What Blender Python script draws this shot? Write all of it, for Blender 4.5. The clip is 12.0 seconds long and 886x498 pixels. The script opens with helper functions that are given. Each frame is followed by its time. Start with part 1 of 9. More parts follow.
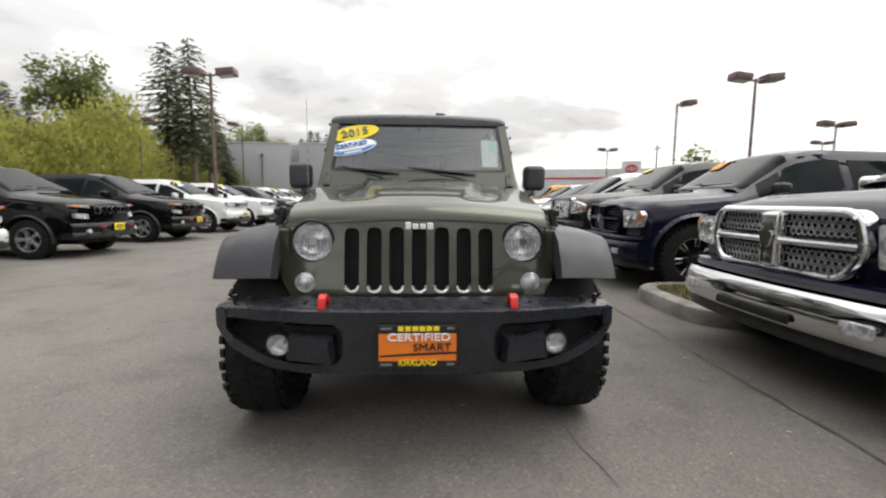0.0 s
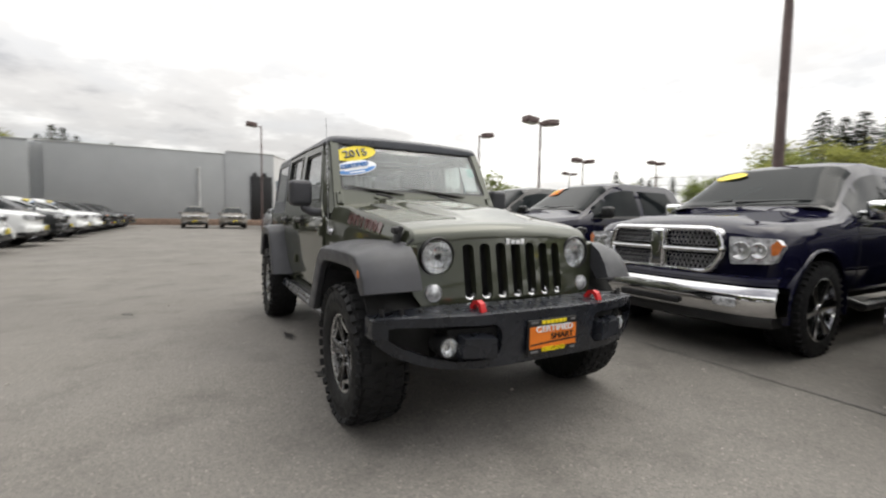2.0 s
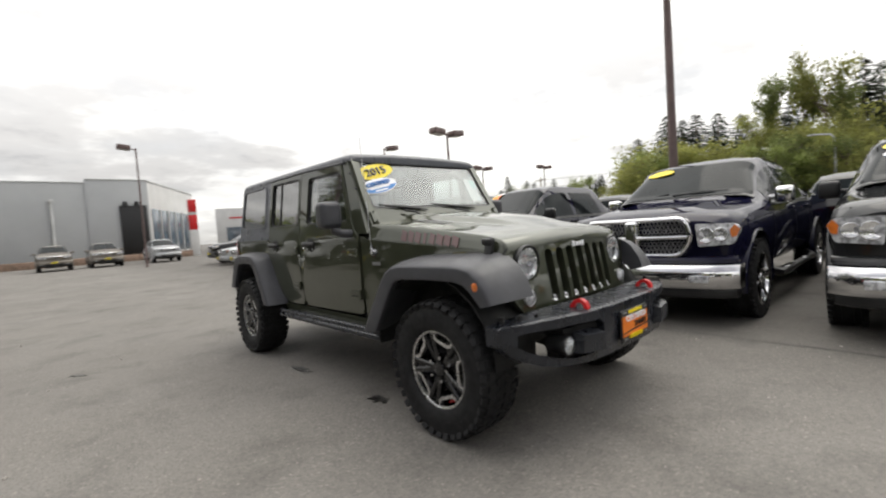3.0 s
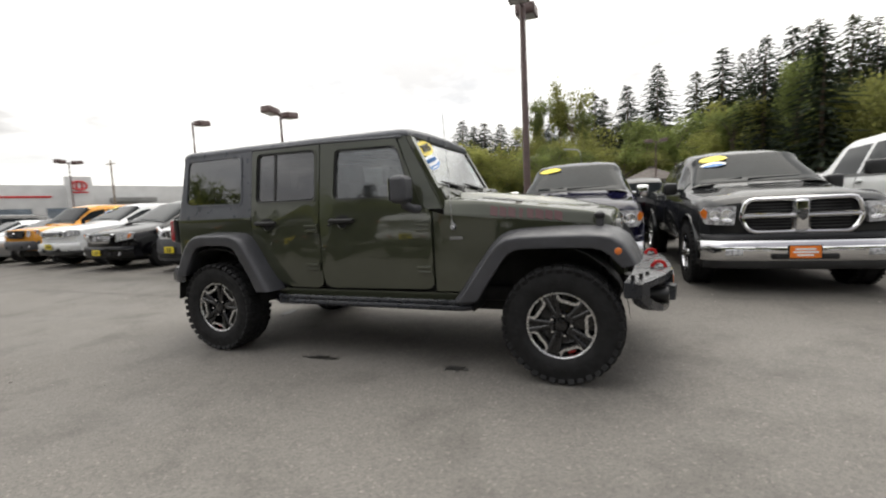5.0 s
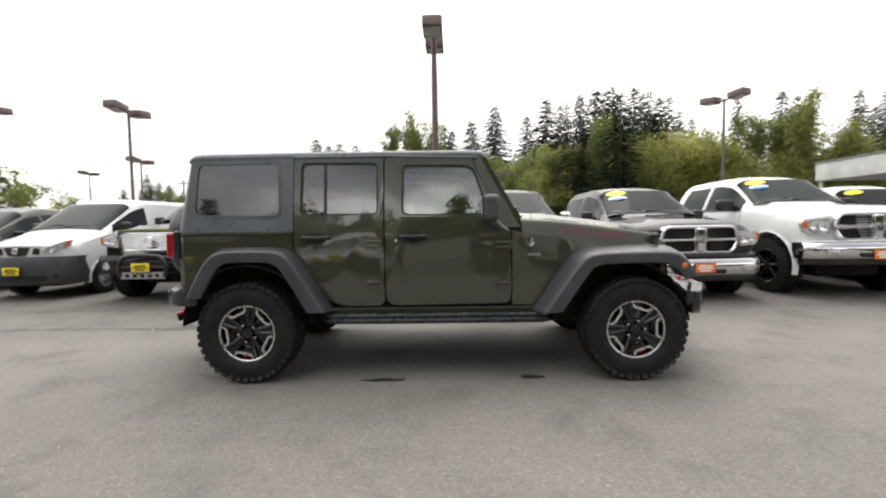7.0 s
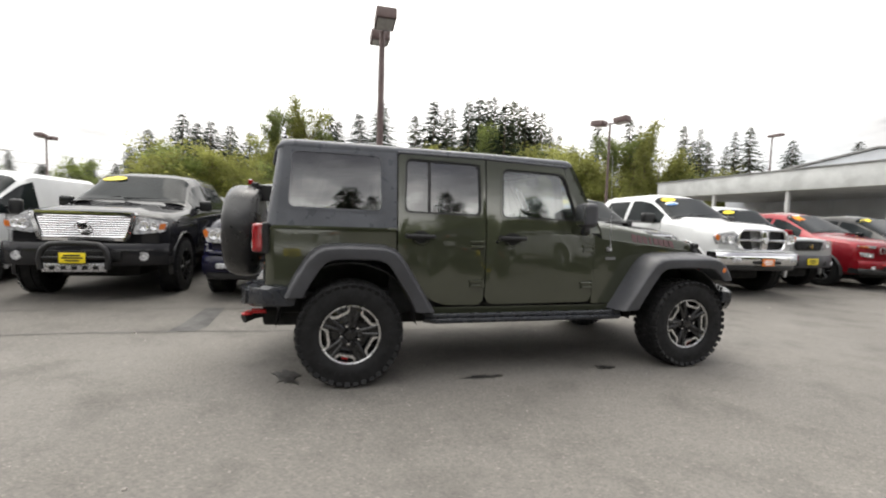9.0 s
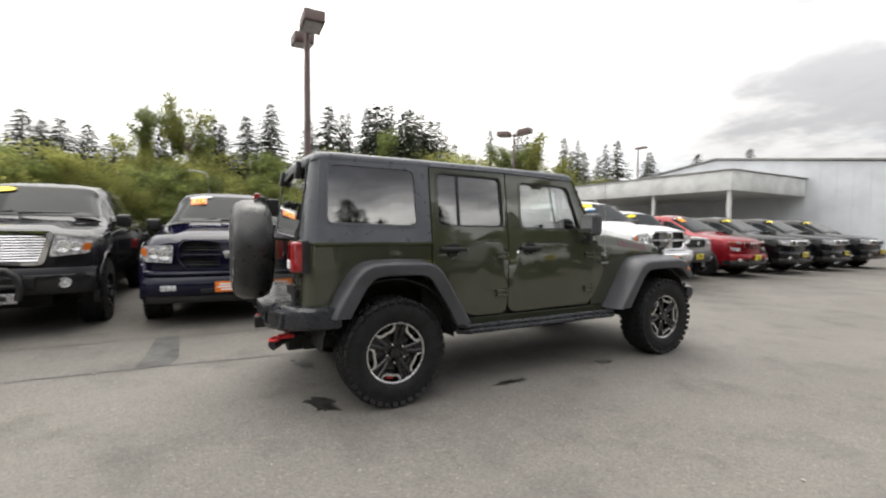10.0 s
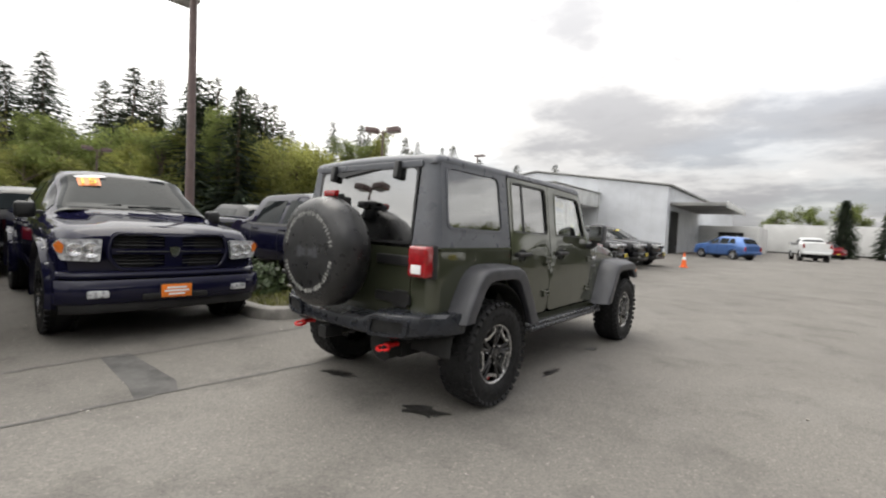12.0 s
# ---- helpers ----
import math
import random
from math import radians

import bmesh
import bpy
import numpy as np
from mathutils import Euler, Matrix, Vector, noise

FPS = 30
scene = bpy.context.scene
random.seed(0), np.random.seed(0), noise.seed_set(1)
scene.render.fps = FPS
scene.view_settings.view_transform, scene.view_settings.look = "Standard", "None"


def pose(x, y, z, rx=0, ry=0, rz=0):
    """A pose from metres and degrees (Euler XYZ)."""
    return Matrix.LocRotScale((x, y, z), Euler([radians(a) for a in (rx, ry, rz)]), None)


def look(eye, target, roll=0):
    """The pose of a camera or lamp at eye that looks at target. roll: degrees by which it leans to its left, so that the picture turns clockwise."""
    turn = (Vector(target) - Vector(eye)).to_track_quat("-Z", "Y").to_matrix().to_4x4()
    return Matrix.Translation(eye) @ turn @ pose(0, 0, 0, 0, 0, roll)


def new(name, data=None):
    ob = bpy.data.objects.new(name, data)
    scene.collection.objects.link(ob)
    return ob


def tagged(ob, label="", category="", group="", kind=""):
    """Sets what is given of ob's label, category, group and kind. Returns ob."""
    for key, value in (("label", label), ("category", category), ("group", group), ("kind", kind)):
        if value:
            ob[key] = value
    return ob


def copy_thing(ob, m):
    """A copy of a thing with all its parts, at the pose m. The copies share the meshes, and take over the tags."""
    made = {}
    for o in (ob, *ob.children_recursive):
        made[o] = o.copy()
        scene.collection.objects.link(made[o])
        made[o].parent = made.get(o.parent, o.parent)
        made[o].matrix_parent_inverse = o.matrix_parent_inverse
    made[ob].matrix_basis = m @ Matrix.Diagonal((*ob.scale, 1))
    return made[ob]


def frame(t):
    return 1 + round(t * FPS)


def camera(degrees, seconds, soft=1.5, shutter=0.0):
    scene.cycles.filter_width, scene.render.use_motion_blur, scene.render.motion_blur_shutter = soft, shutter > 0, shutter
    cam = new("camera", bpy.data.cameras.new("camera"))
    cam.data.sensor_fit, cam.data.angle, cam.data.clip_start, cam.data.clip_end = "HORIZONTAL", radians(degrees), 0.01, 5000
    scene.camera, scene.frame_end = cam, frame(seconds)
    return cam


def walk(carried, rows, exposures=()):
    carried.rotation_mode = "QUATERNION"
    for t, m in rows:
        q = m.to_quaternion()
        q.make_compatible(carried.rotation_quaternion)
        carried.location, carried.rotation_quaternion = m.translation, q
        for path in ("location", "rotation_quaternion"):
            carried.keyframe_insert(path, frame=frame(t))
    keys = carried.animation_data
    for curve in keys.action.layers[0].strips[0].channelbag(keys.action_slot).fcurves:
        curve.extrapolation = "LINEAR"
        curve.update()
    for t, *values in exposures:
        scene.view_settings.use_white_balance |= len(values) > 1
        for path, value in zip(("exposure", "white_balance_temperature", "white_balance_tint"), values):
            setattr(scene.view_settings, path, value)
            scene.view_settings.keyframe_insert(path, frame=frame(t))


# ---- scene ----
cam = camera(90.6, 12.0, soft=2.1, shutter=0.5)
PATH = [
    (0, (-0.004, -2.396, 1.134), (0.108, -0.412, 0.913), 0.5),
    (0.5, (-0.298, -2.471, 1.133), (-0.005, -0.503, 0.94), 0.1),
    (1, (-0.647, -2.448, 1.111), (-0.194, -0.51, 0.914), 1.3),
    (1.5, (-1.099, -2.4, 1.119), (-0.454, -0.518, 0.909), 1.3),
    (2, (-1.567, -2.36, 1.141), (-0.6, -0.614, 1.001), 1.0),
    (2.5, (-2.009, -2.123, 1.165), (-0.84, -0.504, 1.061), -1.9),
    (4.5, (-3.499, -0.772, 1.173), (-1.73, 0.145, 1.011), -3.2),
    (5, (-3.697, -0.341, 1.171), (-1.849, 0.399, 0.983), -2.7),
    (5.5, (-3.884, 0.093, 1.187), (-1.971, 0.642, 0.992), -2.3),
    (6, (-3.987, 0.527, 1.201), (-2.033, 0.919, 1.033), -0.9),
    (6.5, (-4.142, 0.944, 1.204), (-2.162, 1.185, 1.058), -1.1),
    (7, (-4.169, 1.344, 1.195), (-2.173, 1.398, 1.083), -1.0),
    (9, (-4.067, 3.116, 1.227), (-2.137, 2.606, 1.1), 1.9),
    (9.5, (-3.878, 3.662, 1.258), (-2.012, 2.951, 1.146), 2.5),
    (10, (-3.729, 4.112, 1.259), (-1.971, 3.162, 1.169), 0.5),
    (10.5, (-3.483, 4.528, 1.255), (-1.828, 3.408, 1.184), 0.1),
    (11, (-3.226, 4.949, 1.261), (-1.693, 3.668, 1.182), -0.7),
    (11.5, (-2.949, 5.342, 1.273), (-1.543, 3.922, 1.189), 1.5),
    (12, (-2.592, 5.682, 1.287), (-1.323, 4.138, 1.195), 2.7),
]
EXPOSURES = [(t, e, 6850, 10) for t, e in ((0, 0.66), (2.5, 0.64), (4.5, 0.62), (5, 0.64), (6, 0.84), (7, 0.96), (9, 0.98), (10, 0.94), (12, 0.84))]
walk(cam, [(t, look(eye, target, roll)) for t, eye, target, roll in PATH], EXPOSURES)

# ---- world and sun: bright overcast ----
SUN_EL, SUN_AZ = radians(68), radians(98)      # azimuth from +y (north) clockwise
world = bpy.data.worlds.new("overcast_sky")
scene.world = world
world.use_nodes = True
wn, wl = world.node_tree.nodes, world.node_tree.links
wn.clear()
w_out = wn.new("ShaderNodeOutputWorld")
w_bg = wn.new("ShaderNodeBackground")
w_sky = wn.new("ShaderNodeTexSky")
w_sky.sky_type = "NISHITA"
w_sky.sun_disc = False
w_sky.sun_elevation, w_sky.sun_rotation = SUN_EL, SUN_AZ
w_geo = wn.new("ShaderNodeTexCoord")
w_sep = wn.new("ShaderNodeSeparateXYZ")
wl.new(w_geo.outputs["Generated"], w_sep.inputs[0])


def w_math(op, a, b=None, clamp=False):
    n = wn.new("ShaderNodeMath")
    n.operation, n.use_clamp = op, clamp
    for i, v in enumerate((a, b)):
        if v is None:
            continue
        if isinstance(v, (int, float)):
            n.inputs[i].default_value = v
        else:
            wl.new(v, n.inputs[i])
    return n.outputs[0]


w_up = w_math("ADD", w_math("MAXIMUM", w_sep.outputs["Z"], 0.0), 0.16)
w_vec = wn.new("ShaderNodeCombineXYZ")
wl.new(w_math("DIVIDE", w_sep.outputs["X"], w_up), w_vec.inputs[0])
wl.new(w_math("DIVIDE", w_sep.outputs["Y"], w_up), w_vec.inputs[1])


def w_noise(scale, detail, rough, offset):
    m = wn.new("ShaderNodeMapping")
    m.inputs["Location"].default_value = (offset, offset * 0.7, 0)
    wl.new(w_vec.outputs[0], m.inputs[0])
    n = wn.new("ShaderNodeTexNoise")
    n.inputs["Scale"].default_value, n.inputs["Detail"].default_value, n.inputs["Roughness"].default_value = scale, detail, rough
    wl.new(m.outputs[0], n.inputs["Vector"])
    return n.outputs["Fac"]


def w_ramp(fac, stops):
    r = wn.new("ShaderNodeValToRGB")
    r.color_ramp.interpolation = "EASE"
    while len(r.color_ramp.elements) < len(stops):
        r.color_ramp.elements.new(0.5)
    for e, (p, c) in zip(r.color_ramp.elements, stops):
        e.position, e.color = p, (*c, 1)
    wl.new(fac, r.inputs[0])
    return r.outputs[0]


# cloud colour: white with soft grey bellies, whiter toward the veiled sun
def w_toward(az):
    d = wn.new("ShaderNodeVectorMath")
    d.operation = "DOT_PRODUCT"
    wl.new(w_geo.outputs["Generated"], d.inputs[0])
    d.inputs[1].default_value = (math.sin(radians(az)), math.cos(radians(az)), 0.0)
    return d.outputs["Value"]


def w_bank(az, reach, depth):
    """A broad bank of heavier cloud toward one bearing."""
    return w_math("MULTIPLY", w_math("MULTIPLY", w_math("SUBTRACT", w_toward(az), reach), 1.0 / (1.0 - reach), True), -depth)


# opposite the sun a dark deck overhead lets light in below its edge
w_away = w_math("MULTIPLY", w_math("SUBTRACT", w_toward(-112), 0.52), 3.0, True)
w_edge = w_math("ADD", w_sep.outputs["Z"], w_math("MULTIPLY", w_math("SUBTRACT", w_noise(2.0, 5.0, 0.55, 2.9), 0.5), 0.16))
w_edge = w_math("ADD", w_edge, w_math("MULTIPLY", w_toward(-165), 0.065))
w_deck = w_math("MULTIPLY", w_math("SUBTRACT", w_edge, 0.318), 12.0, True)
w_break = w_math("MULTIPLY", w_away, w_math("SUBTRACT", 0.18, w_math("MULTIPLY", w_deck, 0.42)))
w_banks = w_math("ADD", w_bank(-32, 0.50, 0.105), w_bank(190, 0.50, 0.055))
w_veil = w_math("ADD", w_math("ADD", w_break, w_banks), w_math("ADD", w_math("MULTIPLY", w_toward(60), 0.105), w_math("ADD", w_math("MULTIPLY", w_noise(0.62, 9.0, 0.55, 6.7), 0.75), w_math("MULTIPLY", w_noise(2.3, 6.0, 0.6, 5.3), 0.25))))
w_cloud = w_ramp(w_veil, [(0.16, (0.13, 0.132, 0.150)), (0.36, (0.25, 0.256, 0.274)), (0.46, (0.40, 0.406, 0.418)), (0.55, (0.595, 0.605, 0.615)), (0.68, (0.868, 0.88, 0.876))])
w_gain = wn.new("ShaderNodeVectorMath")
w_gain.operation = "SCALE"
# overcast sky: four times as bright overhead as at the horizon
w_rise = w_math("MULTIPLY_ADD", w_math("MAXIMUM", w_sep.outputs["Z"], 0.0), 3.4)
w_rise.node.inputs[2].default_value = 1.0
w_lit = w_math("MULTIPLY_ADD", w_math("MULTIPLY", w_away, w_math("SUBTRACT", 1.0, w_deck)), 0.45)
w_lit.node.inputs[2].default_value = 1.0
wl.new(w_math("MULTIPLY", w_math("MULTIPLY", w_rise, w_lit), 7.2), w_gain.inputs["Scale"])
wl.new(w_cloud, w_gain.inputs[0])
w_cover = w_ramp(w_noise(0.9, 4.0, 0.5, 8.4), [(0.3, (0.86, 0.86, 0.86)), (0.55, (1, 1, 1))])
w_mix = wn.new("ShaderNodeMix")
w_mix.data_type = "RGBA"
wl.new(w_cover, w_mix.inputs["Factor"])
wl.new(w_sky.outputs[0], w_mix.inputs["A"])
wl.new(w_gain.outputs[0], w_mix.inputs["B"])
wl.new(w_mix.outputs["Result"], w_bg.inputs["Color"])
w_bg.inputs["Strength"].default_value = 0.110
wl.new(w_bg.outputs[0], w_out.inputs[0])

sun_data = bpy.data.lights.new("sun", "SUN")
sun_data.energy, sun_data.angle, sun_data.color = 0.5, radians(40), (1.0, 0.96, 0.9)
sun = new("sun", sun_data)
sun_from = Vector((math.sin(SUN_AZ) * math.cos(SUN_EL), math.cos(SUN_AZ) * math.cos(SUN_EL), math.sin(SUN_EL)))
sun.matrix_world = look(sun_from * 50, (0, 0, 0))

# ---- materials ----
def mat(name, base, rough=0.5, metal=0.0, var=0.12, scale=6.0, bump=0.0, bscale=80.0, rvar=0.1, coat=0.0, base2=None,
        lo=0.38, hi=0.62, spec=0.5, per_object=0.0, emit=0.0, flake=0.0, coords="Object", thin=0.0):
    """A principled material with colour and roughness broken up at two scales, and fine relief."""
    m = bpy.data.materials.new(name)
    m.use_nodes = True
    nt = m.node_tree
    nd, lk = nt.nodes, nt.links
    p = nd["Principled BSDF"]
    p.inputs["Metallic"].default_value = metal
    p.inputs["Specular IOR Level"].default_value = spec
    p.inputs["Coat Weight"].default_value = coat
    p.inputs["Coat Roughness"].default_value = 0.03
    tc = nd.new("ShaderNodeTexCoord")

    def noise_at(s, detail):
        n = nd.new("ShaderNodeTexNoise")
        n.inputs["Scale"].default_value, n.inputs["Detail"].default_value = s, detail
        lk.new(tc.outputs[coords], n.inputs["Vector"])
        return n.outputs["Fac"]

    def ramp(fac, a, b, ca, cb):
        r = nd.new("ShaderNodeValToRGB")
        r.color_ramp.elements[0].position, r.color_ramp.elements[1].position = a, b
        r.color_ramp.elements[0].color, r.color_ramp.elements[1].color = (*ca, 1), (*cb, 1)
        lk.new(fac, r.inputs[0])
        return r.outputs[0]

    dark = tuple(c * (1 - var) for c in base)
    light = tuple(min(1, c * (1 + var)) for c in (base2 or base))
    col = ramp(noise_at(scale, 4), lo, hi, dark, light)
    fine = ramp(noise_at(scale * 9, 3), 0.3, 0.7, (1 - var * 0.6,) * 3, (1, 1, 1))
    mul = nd.new("ShaderNodeMix")
    mul.data_type, mul.blend_type = "RGBA", "MULTIPLY"
    mul.inputs["Factor"].default_value = 1
    lk.new(col, mul.inputs["A"])
    lk.new(fine, mul.inputs["B"])
    result = mul.outputs["Result"]
    if per_object:
        oi = nd.new("ShaderNodeObjectInfo")
        v = nd.new("ShaderNodeMapRange")
        v.inputs["To Min"].default_value, v.inputs["To Max"].default_value = 1 - per_object, 1 + per_object
        lk.new(oi.outputs["Random"], v.inputs["Value"])
        hs = nd.new("ShaderNodeHueSaturation")
        lk.new(v.outputs[0], hs.inputs["Value"])
        lk.new(result, hs.inputs["Color"])
        result = hs.outputs[0]
    lk.new(result, p.inputs["Base Color"])
    r1 = ramp(noise_at(scale * 2.3, 3), 0.3, 0.7, (max(0.02, rough - rvar),) * 3, (min(1, rough + rvar),) * 3)
    lk.new(r1, p.inputs["Roughness"])
    if bump or flake:
        b = nd.new("ShaderNodeBump")
        b.inputs["Strength"].default_value = bump or flake
        b.inputs["Distance"].default_value = 0.004
        lk.new(noise_at(bscale, 5), b.inputs["Height"])
        lk.new(b.outputs[0], p.inputs["Normal"])
    if thin:
        out = nd["Material Output"]
        tl, mx = nd.new("ShaderNodeBsdfTranslucent"), nd.new("ShaderNodeMixShader")
        mx.inputs[0].default_value = thin
        lk.new(result, tl.inputs["Color"])
        lk.new(p.outputs[0], mx.inputs[1])
        lk.new(tl.outputs[0], mx.inputs[2])
        lk.new(mx.outputs[0], out.inputs["Surface"])
    if emit:
        p.inputs["Emission Strength"].default_value = emit
        p.inputs["Emission Color"].default_value = (*base, 1)
    return m


def glass_mat(name, tint, see, rough=0.02, gloss=0.075):
    """Thin glazing: see is the share of light that each face lets through, tinted; gloss its mirror share seen square on."""
    m = bpy.data.materials.new(name)
    m.use_nodes = True
    nd, lk = m.node_tree.nodes, m.node_tree.links
    nd.clear()
    out = nd.new("ShaderNodeOutputMaterial")
    tr, gl, mx, fr = nd.new("ShaderNodeBsdfTransparent"), nd.new("ShaderNodeBsdfGlossy"), nd.new("ShaderNodeMixShader"), nd.new("ShaderNodeLayerWeight")
    tr.inputs["Color"].default_value = tuple(c * see for c in tint) + (1,)
    gl.inputs["Roughness"].default_value = rough
    fr.inputs["Blend"].default_value = 0.5
    pw, sc = nd.new("ShaderNodeMath"), nd.new("ShaderNodeMath")
    pw.operation, sc.operation = "POWER", "MULTIPLY_ADD"
    pw.inputs[1].default_value = 3.2
    sc.inputs[1].default_value, sc.inputs[2].default_value = 0.9, gloss
    lk.new(fr.outputs["Facing"], pw.inputs[0])
    lk.new(pw.outputs[0], sc.inputs[0])
    lk.new(sc.outputs[0], mx.inputs[0])
    lk.new(tr.outputs[0], mx.inputs[1])
    lk.new(gl.outputs[0], mx.inputs[2])
    lk.new(mx.outputs[0], out.inputs[0])
    return m


def paint(name, base, metal=0.35, var=0.06, rough=0.38):
    m = mat(name, base, rough=rough, metal=metal, var=var, scale=2.2, coat=1.0, rvar=0.06, bscale=900, flake=0.03, spec=0.0)
    m.node_tree.nodes["Principled BSDF"].inputs["Coat IOR"].default_value = 1.47
    m.node_tree.nodes["Principled BSDF"].inputs["Coat Weight"].default_value = 0.8
    return m


M_OLIVE = paint("olive_green_paint", (0.050, 0.055, 0.036), metal=0.35, rough=0.34)
M_OLIVE.node_tree.nodes["Principled BSDF"].inputs["Coat IOR"].default_value = 1.78
M_TOP = mat("textured_hardtop", (0.084, 0.089, 0.102), rough=0.34, var=0.12, scale=5, bump=0.12, bscale=420)
M_FLARE = mat("grained_black_plastic", (0.0445, 0.0455, 0.0520), rough=0.44, var=0.15, scale=5, bump=0.10, bscale=500)
M_BUMPER = mat("powder_coated_steel", (0.016, 0.018, 0.0235), rough=0.28, var=0.2, scale=6, bump=0.08, bscale=380)
M_BLACK = mat("black_trim", (0.01144, 0.01144, 0.01232), rough=0.38, var=0.2, scale=8)
M_DEEP = mat("dark_underbody", (0.006, 0.006, 0.006), rough=0.8, var=0.3, scale=6)
M_RUBBER = mat("tyre_rubber", (0.0115, 0.0115, 0.0122), rough=0.66, var=0.25, scale=14, bump=0.15, bscale=220, spec=0.25)
M_RIMBLACK = mat("black_alloy", (0.012, 0.012, 0.013), rough=0.25, metal=0.5, var=0.1, scale=10, coat=0.5)
M_RIMCUT = mat("machined_alloy", (0.68, 0.68, 0.68), rough=0.30, metal=1.0, var=0.08, scale=30)
M_CHROME = mat("chrome", (0.72, 0.72, 0.73), rough=0.07, metal=1.0, var=0.03, scale=4, rvar=0.03)
M_ALLOY = mat("silver_alloy", (0.48, 0.48, 0.50), rough=0.28, metal=0.9, var=0.08, scale=20)
M_STEEL = mat("dull_steel", (0.30, 0.30, 0.31), rough=0.45, metal=0.9, var=0.15, scale=20)
M_RED = mat("red_paint", (0.55, 0.012, 0.014), rough=0.35, var=0.1, scale=10)
M_REDLENS = mat("red_lens", (0.30, 0.006, 0.010), rough=0.12, var=0.15, scale=25, coat=1.0)
M_AMBER = mat("amber_lens", (0.60, 0.15, 0.02), rough=0.15, var=0.12, scale=30, coat=1.0)
M_CLEARLENS = mat("clear_lamp_lens", (0.56, 0.57, 0.59), rough=0.14, metal=0.25, var=0.45, scale=26, coat=1.0)
M_LAMPGLASS = glass_mat("lamp_glass", (0.98, 0.99, 0.99), 0.97, gloss=0.04)
M_REFLECT = mat("lamp_reflector", (0.90, 0.91, 0.93), rough=0.16, metal=0.8, var=0.22, scale=45)
M_TINT = glass_mat("privacy_glass", (0.90, 0.93, 0.94), 0.33, gloss=0.17)
M_REARGLASS = glass_mat("rear_glass", (0.90, 0.93, 0.94), 0.36, gloss=0.36)
M_GLASS = glass_mat("door_glass", (0.93, 0.97, 0.96), 0.86, gloss=0.16)
M_SHIELD = glass_mat("windscreen_glass", (0.92, 0.97, 0.96), 0.82, gloss=0.10)
M_CARGLASS = mat("dark_car_glass", (0.010, 0.013, 0.014), rough=0.04, var=0.2, scale=2, rvar=0.02, spec=0.10)
M_CARGLASS.node_tree.nodes["Principled BSDF"].inputs["Specular Tint"].default_value = (0.40, 0.44, 0.47, 1)
M_INTERIOR = mat("dark_interior", (0.025, 0.025, 0.027), rough=0.75, var=0.2, scale=8)
M_SEAT = mat("black_seat_cloth", (0.020, 0.020, 0.022), rough=0.8, var=0.25, scale=20, bump=0.2, bscale=300)
M_YELLOW = mat("yellow_print", (0.86, 0.68, 0.02), rough=0.4, var=0.05, scale=8)
M_BLUE = mat("blue_print", (0.05, 0.22, 0.55), rough=0.4, var=0.08, scale=8)
M_ORANGE = mat("orange_print", (0.80, 0.20, 0.02), rough=0.4, var=0.06, scale=8)
M_WHITE = mat("white_print", (0.82, 0.83, 0.84), rough=0.42, var=0.04, scale=8)
M_CYANTAG = mat("pale_teal_tag", (0.45, 0.72, 0.68), rough=0.45, var=0.05, scale=8)
M_FAINT = paint("faint_red_decal", (0.085, 0.030, 0.028), metal=0.2)
M_FAINT.node_tree.nodes["Principled BSDF"].inputs["Coat IOR"].default_value = 1.9
M_ROOM_GREY = mat("grey_print", (0.17, 0.17, 0.17), rough=0.55, var=0.08, scale=12)

P_BLUE = paint("midnight_blue_paint", (0.0065, 0.0065, 0.021), metal=0.0)
P_GREY = paint("granite_grey_paint", (0.021, 0.022, 0.023), metal=0.15)
P_SLATE = paint("slate_grey_paint", (0.016, 0.016, 0.018), metal=0.05)
P_WHITE = paint("white_paint", (0.666, 0.675, 0.675), metal=0.0, var=0.03)
P_SILVER = paint("silver_paint", (0.42, 0.43, 0.44), metal=0.7)
P_BLACK = paint("black_paint", (0.004, 0.004, 0.005), metal=0.0, rough=0.5)
P_RED = paint("cherry_red_paint", (0.20, 0.007, 0.013), metal=0.35)
P_ORANGE = paint("amber_orange_paint", (0.62, 0.27, 0.035), metal=0.15)
P_SKYBLUE = paint("light_blue_paint", (0.065, 0.135, 0.33), metal=0.4)
P_BEIGE = paint("champagne_paint", (0.21, 0.19, 0.165), metal=0.5)

# ---- mesh helpers ----
def finish(bm, smooth=35.0):
    bmesh.ops.recalc_face_normals(bm, faces=bm.faces)
    limit = radians(smooth)
    for f in bm.faces:
        f.smooth = True
    for e in bm.edges:
        e.smooth = len(e.link_faces) == 2 and e.calc_face_angle(0) < limit
    return bm


def part(name, bm, material, parent=None, label="", smooth=35.0, m=None, crisp=False):
    """Link a bmesh as one mesh object, under a thing or a part."""
    finish(bm, smooth)
    data = bpy.data.meshes.new(name)
    bm.to_mesh(data)
    bm.free()
    for x in material if isinstance(material, (list, tuple)) else [material]:
        data.materials.append(x)
    ob = new(name, data)
    ob.parent = parent
    if m is not None:
        ob.matrix_basis = m
    if label:
        ob["label"] = label
    if crisp:
        wn_mod = ob.modifiers.new("even_normals", "WEIGHTED_NORMAL")
        wn_mod.keep_sharp, wn_mod.weight = True, 60
    return ob


def thing(name, label, category, group="", kind="", m=None):
    """An Empty that parents the parts of one thing."""
    ob = new(name)
    ob.empty_display_size = 0.2
    if m is not None:
        ob.matrix_basis = m
    return tagged(ob, label, category, group, kind)


